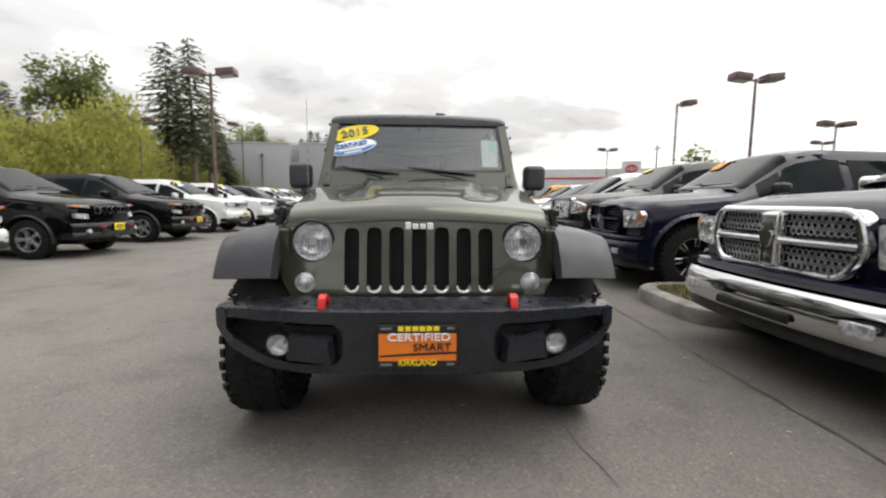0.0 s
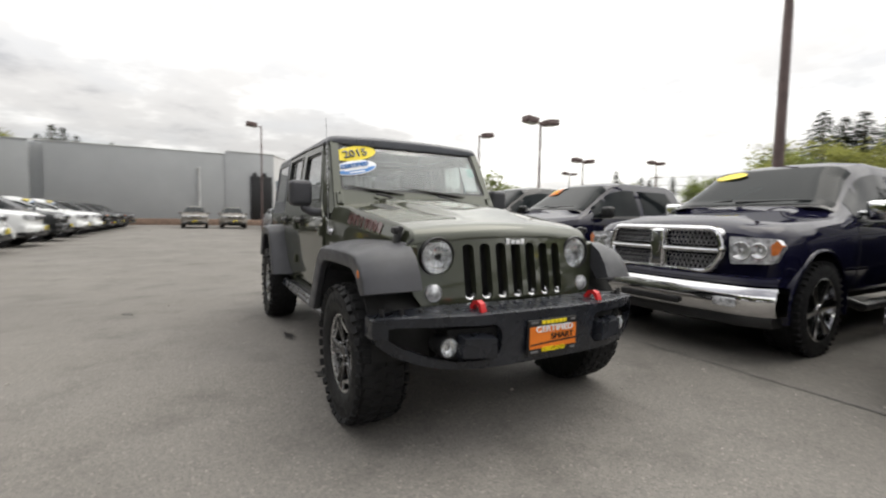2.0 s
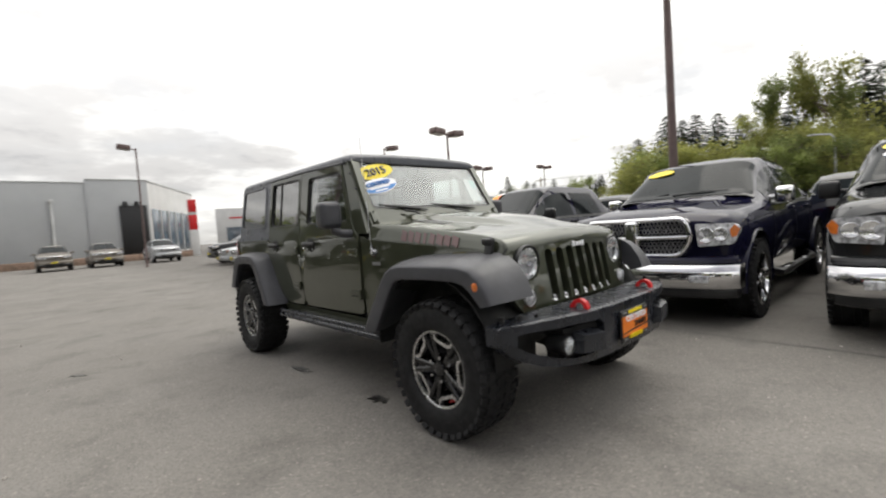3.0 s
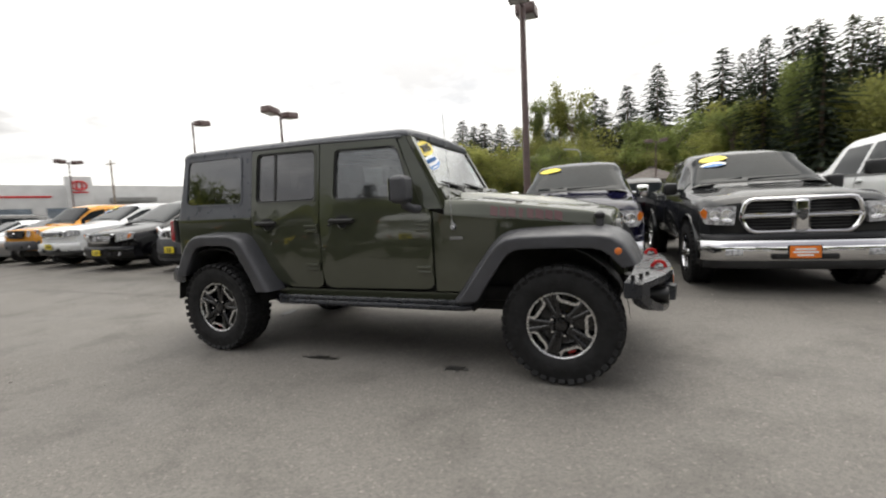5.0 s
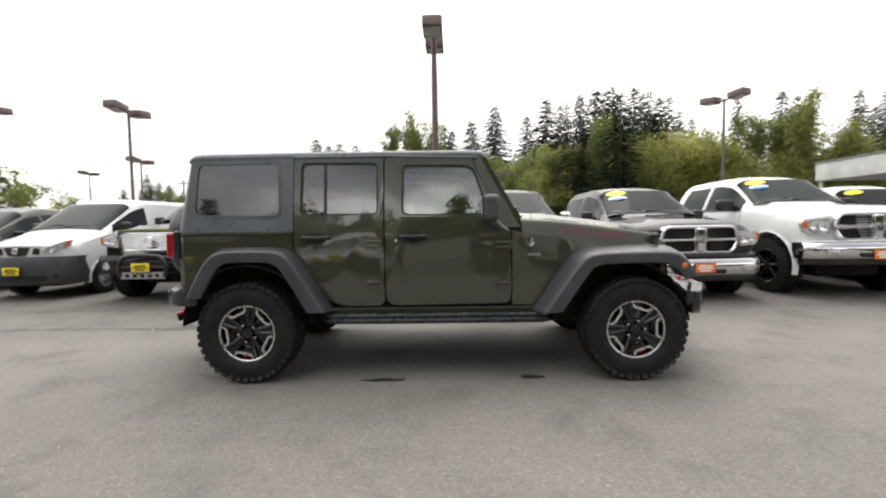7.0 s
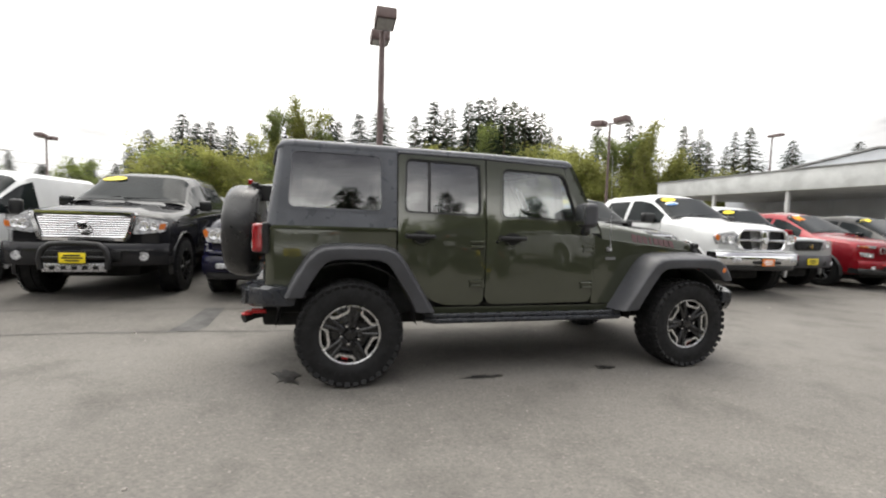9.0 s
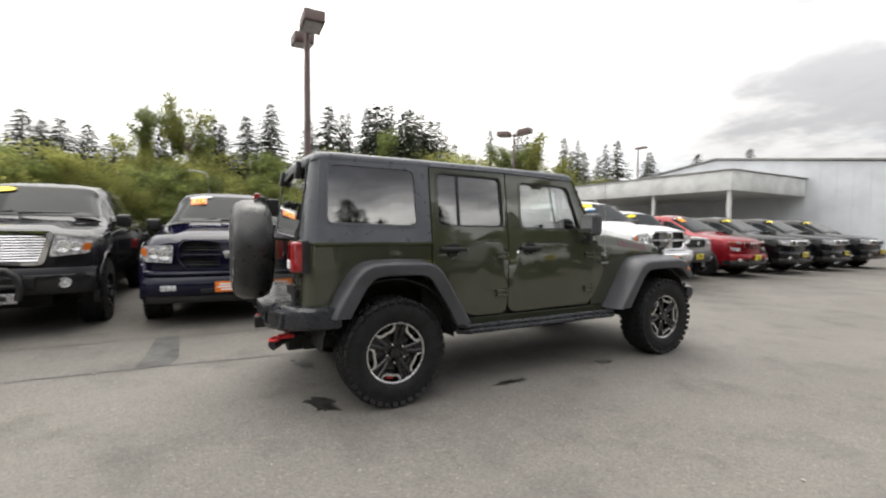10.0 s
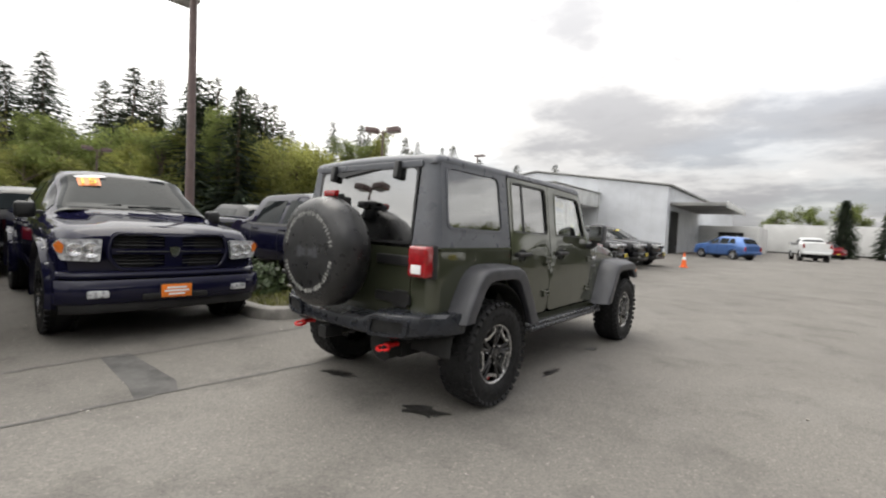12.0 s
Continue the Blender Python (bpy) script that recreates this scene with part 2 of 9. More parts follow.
def add_box(bm, c, s, bevel=0.0, seg=2, rot=None, mi=0):
    """A box of centre c and full size s, with rounded edges."""
    tmp = bmesh.new()
    bmesh.ops.create_cube(tmp, size=1)
    bmesh.ops.scale(tmp, vec=s, verts=tmp.verts)
    if bevel:
        bmesh.ops.bevel(tmp, geom=tmp.edges[:], offset=min(bevel, 0.49 * min(s)), segments=seg, profile=0.5, affect="EDGES")
    if rot is not None:
        bmesh.ops.transform(tmp, matrix=rot, verts=tmp.verts)
    bmesh.ops.translate(tmp, vec=c, verts=tmp.verts)
    join(bm, tmp, mi)
    return bm


def join(bm, tmp, mi=0):
    vs = [bm.verts.new(v.co) for v in tmp.verts]
    tmp.verts.index_update()
    for f in tmp.faces:
        try:
            nf = bm.faces.new([vs[v.index] for v in f.verts])
            nf.material_index = mi if mi else f.material_index
        except ValueError:
            pass
    tmp.free()


def add_cyl(bm, a, b, r, r2=None, seg=20, bevel=0.0, mi=0, cap=True):
    """A cylinder or cone from a to b."""
    a, b = Vector(a), Vector(b)
    tmp = bmesh.new()
    bmesh.ops.create_cone(tmp, cap_ends=cap, segments=seg, radius1=r, radius2=r if r2 is None else r2, depth=(b - a).length)
    if bevel:
        ring = [e for e in tmp.edges if abs(e.verts[0].co.z - e.verts[1].co.z) < 1e-6]
        bmesh.ops.bevel(tmp, geom=ring, offset=bevel, segments=2, profile=0.5, affect="EDGES")
    turn = (b - a).to_track_quat("Z", "Y").to_matrix().to_4x4()
    bmesh.ops.transform(tmp, matrix=Matrix.Translation((a + b) / 2) @ turn, verts=tmp.verts)
    join(bm, tmp, mi)
    return bm


def add_tube(bm, pts, r, seg=10, mi=0, taper=None, closed=False):
    """A round tube through points."""
    pts = [Vector(p) for p in pts]
    n = len(pts)
    rings = []
    side = None
    for i, p in enumerate(pts):
        if closed:
            d = (pts[(i + 1) % n] - pts[i - 1]).normalized()
        else:
            d = (pts[min(i + 1, n - 1)] - pts[max(i - 1, 0)]).normalized()
        if side is None:
            side = d.cross(Vector((0, 0, 1)) if abs(d.z) < 0.9 else Vector((1, 0, 0))).normalized()
        side = (side - d * side.dot(d)).normalized()
        up = d.cross(side)
        rr = r if taper is None else r * taper[i]
        rings.append([bm.verts.new(p + (side * math.cos(2 * math.pi * k / seg) + up * math.sin(2 * math.pi * k / seg)) * rr) for k in range(seg)])
    loops = list(zip(rings, rings[1:])) + ([(rings[-1], rings[0])] if closed else [])
    for ra, rb in loops:
        for k in range(seg):
            f = bm.faces.new((ra[k], ra[(k + 1) % seg], rb[(k + 1) % seg], rb[k]))
            f.material_index = mi
    if not closed:
        for ring in (rings[0], rings[-1]):
            bm.faces.new(ring).material_index = mi
    return bm


def add_loft(bm, rings, cap=True, mi=0, close=True):
    """Skin a list of point rings, all of one length."""
    vs = [[bm.verts.new(p) for p in ring] for ring in rings]
    n = len(vs[0])
    for a, b in zip(vs, vs[1:]):
        for k in range(n if close else n - 1):
            j = (k + 1) % n
            try:
                bm.faces.new((a[k], a[j], b[j], b[k])).material_index = mi
            except ValueError:
                pass
    if cap and close:
        for ring in (vs[0], vs[-1]):
            bm.faces.new(ring).material_index = mi
    return bm


def add_plate(bm, outer, holes, place, depth, mi=0, cuts=(), ucuts=()):
    """A flat or bent plate: outlines in 2D, place(u, v, d) gives the point at depth d; with openings right through.
    cuts, ucuts: heights v and places u at which the plate may bend."""
    tmp = bmesh.new()
    edges = []
    for lp in [outer] + list(holes):
        ring = [tmp.verts.new((u, v, 0)) for u, v in lp]
        edges += [tmp.edges.new((ring[k], ring[(k + 1) % len(ring)])) for k in range(len(ring))]
    bmesh.ops.triangle_fill(tmp, edges=edges, use_beauty=True, use_dissolve=False)
    for c in cuts:
        bmesh.ops.bisect_plane(tmp, geom=tmp.verts[:] + tmp.edges[:] + tmp.faces[:], dist=1e-6, plane_co=(0, c, 0), plane_no=(0, 1, 0))
    for c in ucuts:
        bmesh.ops.bisect_plane(tmp, geom=tmp.verts[:] + tmp.edges[:] + tmp.faces[:], dist=1e-6, plane_co=(c, 0, 0), plane_no=(1, 0, 0))
    tmp.verts.index_update()
    flat2d = [(v.co.x, v.co.y) for v in tmp.verts]
    front = [bm.verts.new(place(u, v, 0.0)) for u, v in flat2d]
    back = [bm.verts.new(place(u, v, depth)) for u, v in flat2d]
    for f in tmp.faces:
        idx = [v.index for v in f.verts]
        bm.faces.new([front[k] for k in idx]).material_index = mi
        bm.faces.new([back[k] for k in reversed(idx)]).material_index = mi
    for e in tmp.edges:
        if len(e.link_faces) == 1:
            a, b = e.verts[0].index, e.verts[1].index
            bm.faces.new((front[a], front[b], back[b], back[a])).material_index = mi
    tmp.free()
    return bm


def rounded(pts, r, seg=4):
    """A polygon with rounded corners; r is one radius or one for each corner."""
    out = []
    n = len(pts)
    for i, p in enumerate(pts):
        rr = r[i] if isinstance(r, (list, tuple)) else r
        p, a, b = Vector(p), Vector(pts[i - 1]), Vector(pts[(i + 1) % n])
        if rr <= 0:
            out.append(tuple(p))
            continue
        da, db = (a - p), (b - p)
        cut = min(rr, 0.48 * da.length, 0.48 * db.length)
        pa, pb = p + da.normalized() * cut, p + db.normalized() * cut
        for k in range(seg + 1):
            t = k / seg
            out.append(tuple((1 - t) ** 2 * pa + 2 * t * (1 - t) * p + t * t * pb))
    return out


def rect(x0, y0, x1, y1, r=0.0, seg=4):
    return rounded([(x0, y0), (x1, y0), (x1, y1), (x0, y1)], r, seg)


def ellipse(cx, cy, rx, ry, seg=28):
    return [(cx + rx * math.cos(2 * math.pi * k / seg), cy + ry * math.sin(2 * math.pi * k / seg)) for k in range(seg)]


def lathe(bm, profile, axis_at, seg=32, mi=0):
    """Turn (x, r) pairs round the x axis through axis_at."""
    c = Vector(axis_at)
    rings = []
    for k in range(seg):
        a = 2 * math.pi * k / seg
        rings.append([c + Vector((x, r * math.cos(a), r * math.sin(a))) for x, r in profile])
    vs = [[bm.verts.new(p) for p in ring] for ring in rings]
    n = len(profile)
    for i in range(seg):
        a, b = vs[i], vs[(i + 1) % seg]
        for k in range(n - 1):
            bm.faces.new((a[k], a[k + 1], b[k + 1], b[k])).material_index = mi
    return bm


def text_bm(body, height, width=None, depth=0.001, bold=0.0):
    """Letters from the built-in font as a mesh in the XY plane, centred."""
    cu = bpy.data.curves.new("lettering", "FONT")
    cu.body, cu.size, cu.extrude, cu.offset = body, 1.0, depth, bold
    cu.align_x, cu.align_y = "CENTER", "CENTER"
    ob = bpy.data.objects.new("lettering", cu)
    scene.collection.objects.link(ob)
    dg = bpy.context.evaluated_depsgraph_get()
    me = bpy.data.meshes.new_from_object(ob.evaluated_get(dg))
    bm = bmesh.new()
    bm.from_mesh(me)
    bpy.data.objects.remove(ob)
    bpy.data.curves.remove(cu)
    bpy.data.meshes.remove(me)
    xs, ys = [v.co.x for v in bm.verts], [v.co.y for v in bm.verts]
    sy = height / (max(ys) - min(ys))
    sx = width / (max(xs) - min(xs)) if width else sy
    mx, my = (max(xs) + min(xs)) / 2, (max(ys) + min(ys)) / 2
    for v in bm.verts:
        v.co = Vector(((v.co.x - mx) * sx, (v.co.y - my) * sy, v.co.z))
    return bm


def carve(bm, cutter):
    """bm minus cutter."""
    obs = []
    for b in (bm, cutter):
        bmesh.ops.recalc_face_normals(b, faces=b.faces)
        me = bpy.data.meshes.new("carve")
        b.to_mesh(me)
        b.free()
        ob = bpy.data.objects.new("carve", me)
        scene.collection.objects.link(ob)
        obs.append(ob)
    mod = obs[0].modifiers.new("cut", "BOOLEAN")
    mod.operation, mod.solver, mod.object = "DIFFERENCE", "EXACT", obs[1]
    dg = bpy.context.evaluated_depsgraph_get()
    me = bpy.data.meshes.new_from_object(obs[0].evaluated_get(dg))
    out = bmesh.new()
    out.from_mesh(me)
    for ob in obs:
        old = ob.data
        bpy.data.objects.remove(ob)
        bpy.data.meshes.remove(old)
    bpy.data.meshes.remove(me)
    return out


def lerp_list(pairs, y):
    if y <= pairs[0][0]:
        return pairs[0][1]
    for (a, va), (b, vb) in zip(pairs, pairs[1:]):
        if y <= b:
            return va + (vb - va) * (y - a) / (b - a)
    return pairs[-1][1]


def soft_list(pairs, y, r=0.05):
    return sum(lerp_list(pairs, y + r * k) for k in (-1, -0.5, 0, 0.5, 1)) / 5


def quilt(bm, g0, g1, mi=0):
    n, m = len(g0), len(g0[0])
    for i in range(n - 1):
        for j in range(m - 1):
            bm.faces.new((g0[i][j], g0[i + 1][j], g0[i + 1][j + 1], g0[i][j + 1])).material_index = mi
    rim = [(g0[i][0], g1[i][0]) for i in range(n)] + [(g0[-1][j], g1[-1][j]) for j in range(1, m)]
    rim += [(g0[i][-1], g1[i][-1]) for i in range(n - 2, -1, -1)] + [(g0[0][j], g1[0][j]) for j in range(m - 2, 0, -1)]
    for k in range(len(rim)):
        (a, b), (c, d) = rim[k], rim[(k + 1) % len(rim)]
        try:
            bm.faces.new((a, c, d, b)).material_index = mi
        except ValueError:
            pass

# ---- ground ----
def asphalt():
    m = bpy.data.materials.new("worn_asphalt")
    m.use_nodes = True
    nd, lk = m.node_tree.nodes, m.node_tree.links
    p = nd["Principled BSDF"]
    tc = nd.new("ShaderNodeTexCoord")

    def noise_at(s, d, rough=0.5):
        n = nd.new("ShaderNodeTexNoise")
        n.inputs["Scale"].default_value, n.inputs["Detail"].default_value, n.inputs["Roughness"].default_value = s, d, rough
        lk.new(tc.outputs["Object"], n.inputs["Vector"])
        return n.outputs["Fac"]

    def ramp(fac, stops):
        r = nd.new("ShaderNodeValToRGB")
        while len(r.color_ramp.elements) < len(stops):
            r.color_ramp.elements.new(0.5)
        for e, (q, c) in zip(r.color_ramp.elements, stops):
            e.position, e.color = q, (*c, 1)
        lk.new(fac, r.inputs[0])
        return r.outputs[0]

    def times(a, b):
        x = nd.new("ShaderNodeMix")
        x.data_type, x.blend_type = "RGBA", "MULTIPLY"
        x.inputs["Factor"].default_value = 1
        lk.new(a, x.inputs["A"])
        lk.new(b, x.inputs["B"])
        return x.outputs["Result"]

    base = ramp(noise_at(0.35, 5, 0.6), [(0.3, (0.145, 0.1365, 0.125)), (0.7, (0.188, 0.178, 0.163))])
    blot = ramp(noise_at(1.6, 6, 0.62), [(0.32, (0.74, 0.74, 0.74)), (0.5, (1, 1, 1))])
    vor = nd.new("ShaderNodeTexVoronoi")
    vor.inputs["Scale"].default_value = 85
    lk.new(tc.outputs["Object"], vor.inputs["Vector"])
    grit = ramp(vor.outputs["Color"], [(0.0, (0.72, 0.72, 0.72)), (0.55, (0.99, 0.985, 0.975)), (0.82, (1.06, 1.05, 1.03)), (1.0, (1.62, 1.58, 1.53))])
    fine = ramp(noise_at(210, 2), [(0.35, (0.84, 0.84, 0.84)), (0.62, (1.10, 1.10, 1.10))])
    # the base colour falls smoothly to about three quarters from x = 0.2 to 2.2
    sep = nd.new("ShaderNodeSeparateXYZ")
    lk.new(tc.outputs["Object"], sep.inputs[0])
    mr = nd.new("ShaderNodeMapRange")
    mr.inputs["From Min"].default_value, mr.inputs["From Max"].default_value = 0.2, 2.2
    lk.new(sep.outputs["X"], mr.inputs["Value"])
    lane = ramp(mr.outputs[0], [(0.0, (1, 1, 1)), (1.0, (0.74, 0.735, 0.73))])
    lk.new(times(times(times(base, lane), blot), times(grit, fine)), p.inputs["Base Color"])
    lk.new(ramp(noise_at(0.9, 4), [(0.3, (0.72,) * 3), (0.7, (0.92,) * 3)]), p.inputs["Roughness"])
    p.inputs["Specular IOR Level"].default_value = 0.3
    b = nd.new("ShaderNodeBump")
    b.inputs["Strength"].default_value, b.inputs["Distance"].default_value = 0.35, 0.005
    lk.new(vor.outputs["Distance"], b.inputs["Height"])
    lk.new(b.outputs[0], p.inputs["Normal"])
    return m


M_ASPHALT = asphalt()
M_TAR = mat("dark_tar_seam", (0.0684, 0.06408, 0.05976), rough=0.7, var=0.35, scale=3, bump=0.3, bscale=90)
M_PATCH = mat("asphalt_repair", (0.062, 0.060, 0.057), rough=0.8, var=0.3, scale=4, bump=0.4, bscale=90)
M_OIL = mat("oil_stain", (0.030, 0.028, 0.026), rough=0.45, var=0.4, scale=9, bump=0.2, bscale=120)
M_CONCRETE = mat("curb_concrete", (0.216, 0.2052, 0.1872), rough=0.85, var=0.25, scale=5, bump=0.4, bscale=70)
M_GRASS_SOIL = mat("soil", (0.072, 0.0612, 0.0288), rough=0.95, var=0.4, scale=7, bump=0.5, bscale=30)
M_GRASS = mat("grass_blade", (0.136, 0.1445, 0.02975), rough=0.7, var=0.35, scale=3)

bm = bmesh.new()
bmesh.ops.create_grid(bm, x_segments=60, y_segments=60, size=900)
for v in bm.verts:
    v.co.x += 20
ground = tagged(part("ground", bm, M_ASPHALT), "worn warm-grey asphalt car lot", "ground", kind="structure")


def ragged(cx, cy, rx, ry, seed, turn=0.0, n=26, rough=0.45):
    rnd = random.Random(seed)
    pts = []
    for k in range(n):
        a = 2 * math.pi * k / n
        s = 1 + rough * (rnd.random() - 0.5) * 2
        x, y = rx * s * math.cos(a), ry * s * math.sin(a)
        pts.append((cx + x * math.cos(turn) - y * math.sin(turn), cy + x * math.sin(turn) + y * math.cos(turn)))
    return pts


def flat(name, pts, z, material, label, category):
    b = bmesh.new()
    add_plate(b, pts, [], lambda u, v, d: (u, v, z + d), -0.003)
    ob = part(name, b, material)
    return tagged(ob, label, category, kind="structure")


STAIN = "dark oil stain soaked into the asphalt"
for i, (x, y, rx, ry, turn) in enumerate([(-0.80, 0.76, 0.05, 0.08, 0.3), (-0.85, 1.91, 0.04, 0.15, 0.0), (-0.62, 3.40, 0.15, 0.08, 0.4), (0.43, 3.34, 0.16, 0.06, 0.2), (-2.3, 3.6, 0.02, 0.06, 0.8)]):
    flat("oil_stain", ragged(x, y, rx, ry, 11 + i, turn), 0.004, M_OIL, STAIN, "stain")


def seam(pts, width, seed):
    """A crooked tar-filled joint along points on the ground."""
    rnd = random.Random(seed)
    fine = []
    for (x0, y0), (x1, y1) in zip(pts, pts[1:]):
        n = max(2, int(math.hypot(x1 - x0, y1 - y0) / 0.12))
        for k in range(n):
            t = k / n
            fine.append(Vector((x0 + (x1 - x0) * t + rnd.uniform(-1, 1) * 0.012, y0 + (y1 - y0) * t + rnd.uniform(-1, 1) * 0.012)))
    fine.append(Vector(pts[-1]))
    left, right = [], []
    for i, p in enumerate(fine):
        d = (fine[min(i + 1, len(fine) - 1)] - fine[max(i - 1, 0)]).normalized()
        nrm = Vector((-d.y, d.x)) * width * rnd.uniform(0.15, 0.45)
        left.append(p + nrm)
        right.append(p - nrm)
    b = bmesh.new()
    lv = [b.verts.new((*p, 0.004)) for p in left]
    rv = [b.verts.new((*p, 0.004)) for p in right]
    for k in range(len(lv) - 1):
        b.faces.new((lv[k], lv[k + 1], rv[k + 1], rv[k]))
    return tagged(part("pavement_seam", b, M_TAR), "dark tar-filled joint across the asphalt", "seam", kind="structure")


seam([(2.07, 4.4), (2.08, 1.4), (2.06, -0.3), (2.0, -2.5), (1.95, -8)], 0.035, 1)
seam([(2.16, 5.3), (2.15, 4.55), (2.07, 4.4)], 0.05, 2)
seam([(2.16, 5.3), (2.2, 12)], 0.035, 3)
seam([(0.95, 9.5), (0.97, 5.4), (0.91, 4.43), (0.79, 3.35)], 0.04, 4)
seam([(0.79, 3.35), (0.62, 1.5)], 0.02, 5)
seam([(0.72, -0.25), (0.80, -0.8)], 0.006, 6)
seam([(-30, -7.9), (-12, -8.3), (3, -8.6)], 0.09, 7)
flat("asphalt_patch", [(0.91, 4.43), (1.15, 4.36), (2.15, 4.4), (2.16, 4.62), (1.2, 4.66), (0.93, 4.7)], 0.002, M_PATCH, "darker asphalt repair patch", "patch")

# small pale stones and scraps on the asphalt
rnd = random.Random(5)
M_PEBBLE = mat("pale_grit", (0.324, 0.3024, 0.2736), rough=0.9, var=0.3, scale=30)
bm = bmesh.new()
for k in range(520):
    x, y = rnd.uniform(-5, 4), rnd.uniform(-4.5, 8)
    r = rnd.uniform(0.002, 0.006) * (2.4 if rnd.random() < 0.05 else 1)
    tmp = bmesh.new()
    bmesh.ops.create_icosphere(tmp, subdivisions=1, radius=r)
    for v in tmp.verts:
        v.co = Vector((v.co.x * rnd.uniform(0.8, 1.5), v.co.y * rnd.uniform(0.7, 1.3), v.co.z * 0.7)) + Vector((x, y, r * 0.4))
    join(bm, tmp)
for x, y, r in ((1.942, 0.595, 0.016), (1.838, -0.430, 0.015), (0.935, -0.398, 0.012)):
    add_box(bm, (x, y, r * 0.22), (r * 1.6, r * 1.1, r * 0.5), r * 0.15, rot=Matrix.Rotation(x * 3, 4, "Z"))
tagged(part("grit", bm, M_PEBBLE), "scattered pale grit lying on asphalt", "grit", kind="stuff")

# planted island between the parked trucks
ISLAND = [(2.55, 1.25), (2.55, 2.85), (9.5, 2.85), (9.5, 1.25)]
isl_out = rounded(ISLAND, [0.55, 0.55, 0.2, 0.2], 8)
isl_in = rounded([(2.72, 1.42), (2.72, 2.68), (9.33, 2.68), (9.33, 1.42)], [0.42, 0.42, 0.12, 0.12], 8)
island = thing("parking_island", "rounded concrete kerbed island with patchy grass", "island", kind="structure")
bm = bmesh.new()
vs = []
for z, grow in ((0.0, 0.0), (0.10, 0.006), (0.135, 0.02), (0.15, 0.045)):
    vs.append([Vector((p[0] + (q[0] - p[0]) * grow / 0.17, p[1] + (q[1] - p[1]) * grow / 0.17, z)) for p, q in zip(isl_out, isl_in)])
vs.append([Vector((*q, 0.15)) for q in isl_in])
vs.append([Vector((*q, 0.05)) for q in isl_in])
add_loft(bm, vs, cap=False)
part("curb", bm, M_CONCRETE, island)
bm = bmesh.new()
bm.faces.new([bm.verts.new((*q, 0.12)) for q in isl_in])
part("soil", bm, M_GRASS_SOIL, island)
rnd = random.Random(8)
bm = bmesh.new()
for k in range(5200):
    x, y = rnd.uniform(2.76, 6.5), rnd.uniform(1.46, 2.64)
    h, a, w = rnd.uniform(0.03, 0.10), rnd.uniform(0, 6.3), rnd.uniform(0.003, 0.007)
    dx, dy = math.cos(a), math.sin(a)
    p = Vector((x, y, 0.118))
    tip = p + Vector((dx * h * 0.5, dy * h * 0.5, h))
    bm.faces.new([bm.verts.new(q) for q in (p + Vector((-dy * w, dx * w, 0)), p - Vector((-dy * w, dx * w, 0)), tip)])
g = part("grass", bm, M_GRASS, island)
g["kind"] = "stuff"

# ---- the olive off-roader in the aisle; front axle at y = 0, nose towards -y ----
rover = thing("off_road_vehicle", "dark olive four-door off-roader with black fender flares and mud tyres", "car")


def side_x(z):
    if z < 0.75:
        return 0.772 - (0.75 - z) * 0.10
    return 0.772 if z < 1.13 else 0.772 - (z - 1.13) * 0.138


def on_side(sd, off=0.0):
    return lambda u, v, d: (sd * (side_x(v) + off - d), u, v)


def fender_x(y):
    return 0.764 - (0.905 - y) * 0.090


def soften(bm, offset=0.006, seg=2, limit=0.7):
    es = [e for e in bm.edges if len(e.link_faces) == 2 and e.calc_face_angle(0) > limit]
    bmesh.ops.bevel(bm, geom=es, offset=offset, segments=seg, profile=0.5, affect="EDGES", clamp_overlap=True)
    return bm


CUTS = (0.75, 1.13)


def jp(name, bm, material, parent=rover, label="", smooth=35.0):
    return part(name, bm, material, parent, label, smooth, crisp=True)


# underbody, frame, axles
bm = bmesh.new()
add_box(bm, (0, 1.5, 0.52), (1.16, 3.6, 0.12), 0.03)
jp("floor_pan", bm, M_DEEP)
for sd in (-1, 1):
    bm = bmesh.new()
    add_box(bm, (sd * 0.42, 1.60, 0.43), (0.09, 3.8, 0.13), 0.02)
    jp("chassis_rail", bm, M_DEEP)
for y in (0.0, 2.946):
    bm = bmesh.new()
    add_cyl(bm, (-0.68, y, 0.385), (0.68, y, 0.385), 0.045, seg=14)
    add_cyl(bm, (0.16, y - 0.13, 0.385), (0.16, y + 0.13, 0.385), 0.13, 0.09, 16)
    jp("axle", bm, M_DEEP)
bm = bmesh.new()
add_box(bm, (0, 0.255, 0.72), (1.08, 1.01, 0.50), 0.04)
jp("engine_bay", bm, M_DEEP)
bm = bmesh.new()
add_box(bm, (0, 3.0, 0.72), (1.04, 0.98, 0.5), 0.04)
jp("rear_wheelhouse", bm, M_DEEP)
bm = bmesh.new()
add_cyl(bm, (-0.35, 3.15, 0.46), (-0.35, 3.6, 0.46), 0.11, seg=18, bevel=0.02)
jp("muffler", bm, M_DEEP)
bm = bmesh.new()
add_tube(bm, [(-0.40, 3.55, 0.47), (-0.47, 3.66, 0.46), (-0.52, 3.72, 0.44)], 0.035, 12)
jp("exhaust_tip", bm, M_DEEP)
bm = bmesh.new()
add_box(bm, (0, 1.35, 0.36), (0.72, 1.2, 0.05), 0.02)
jp("skid_plate", bm, M_DEEP)

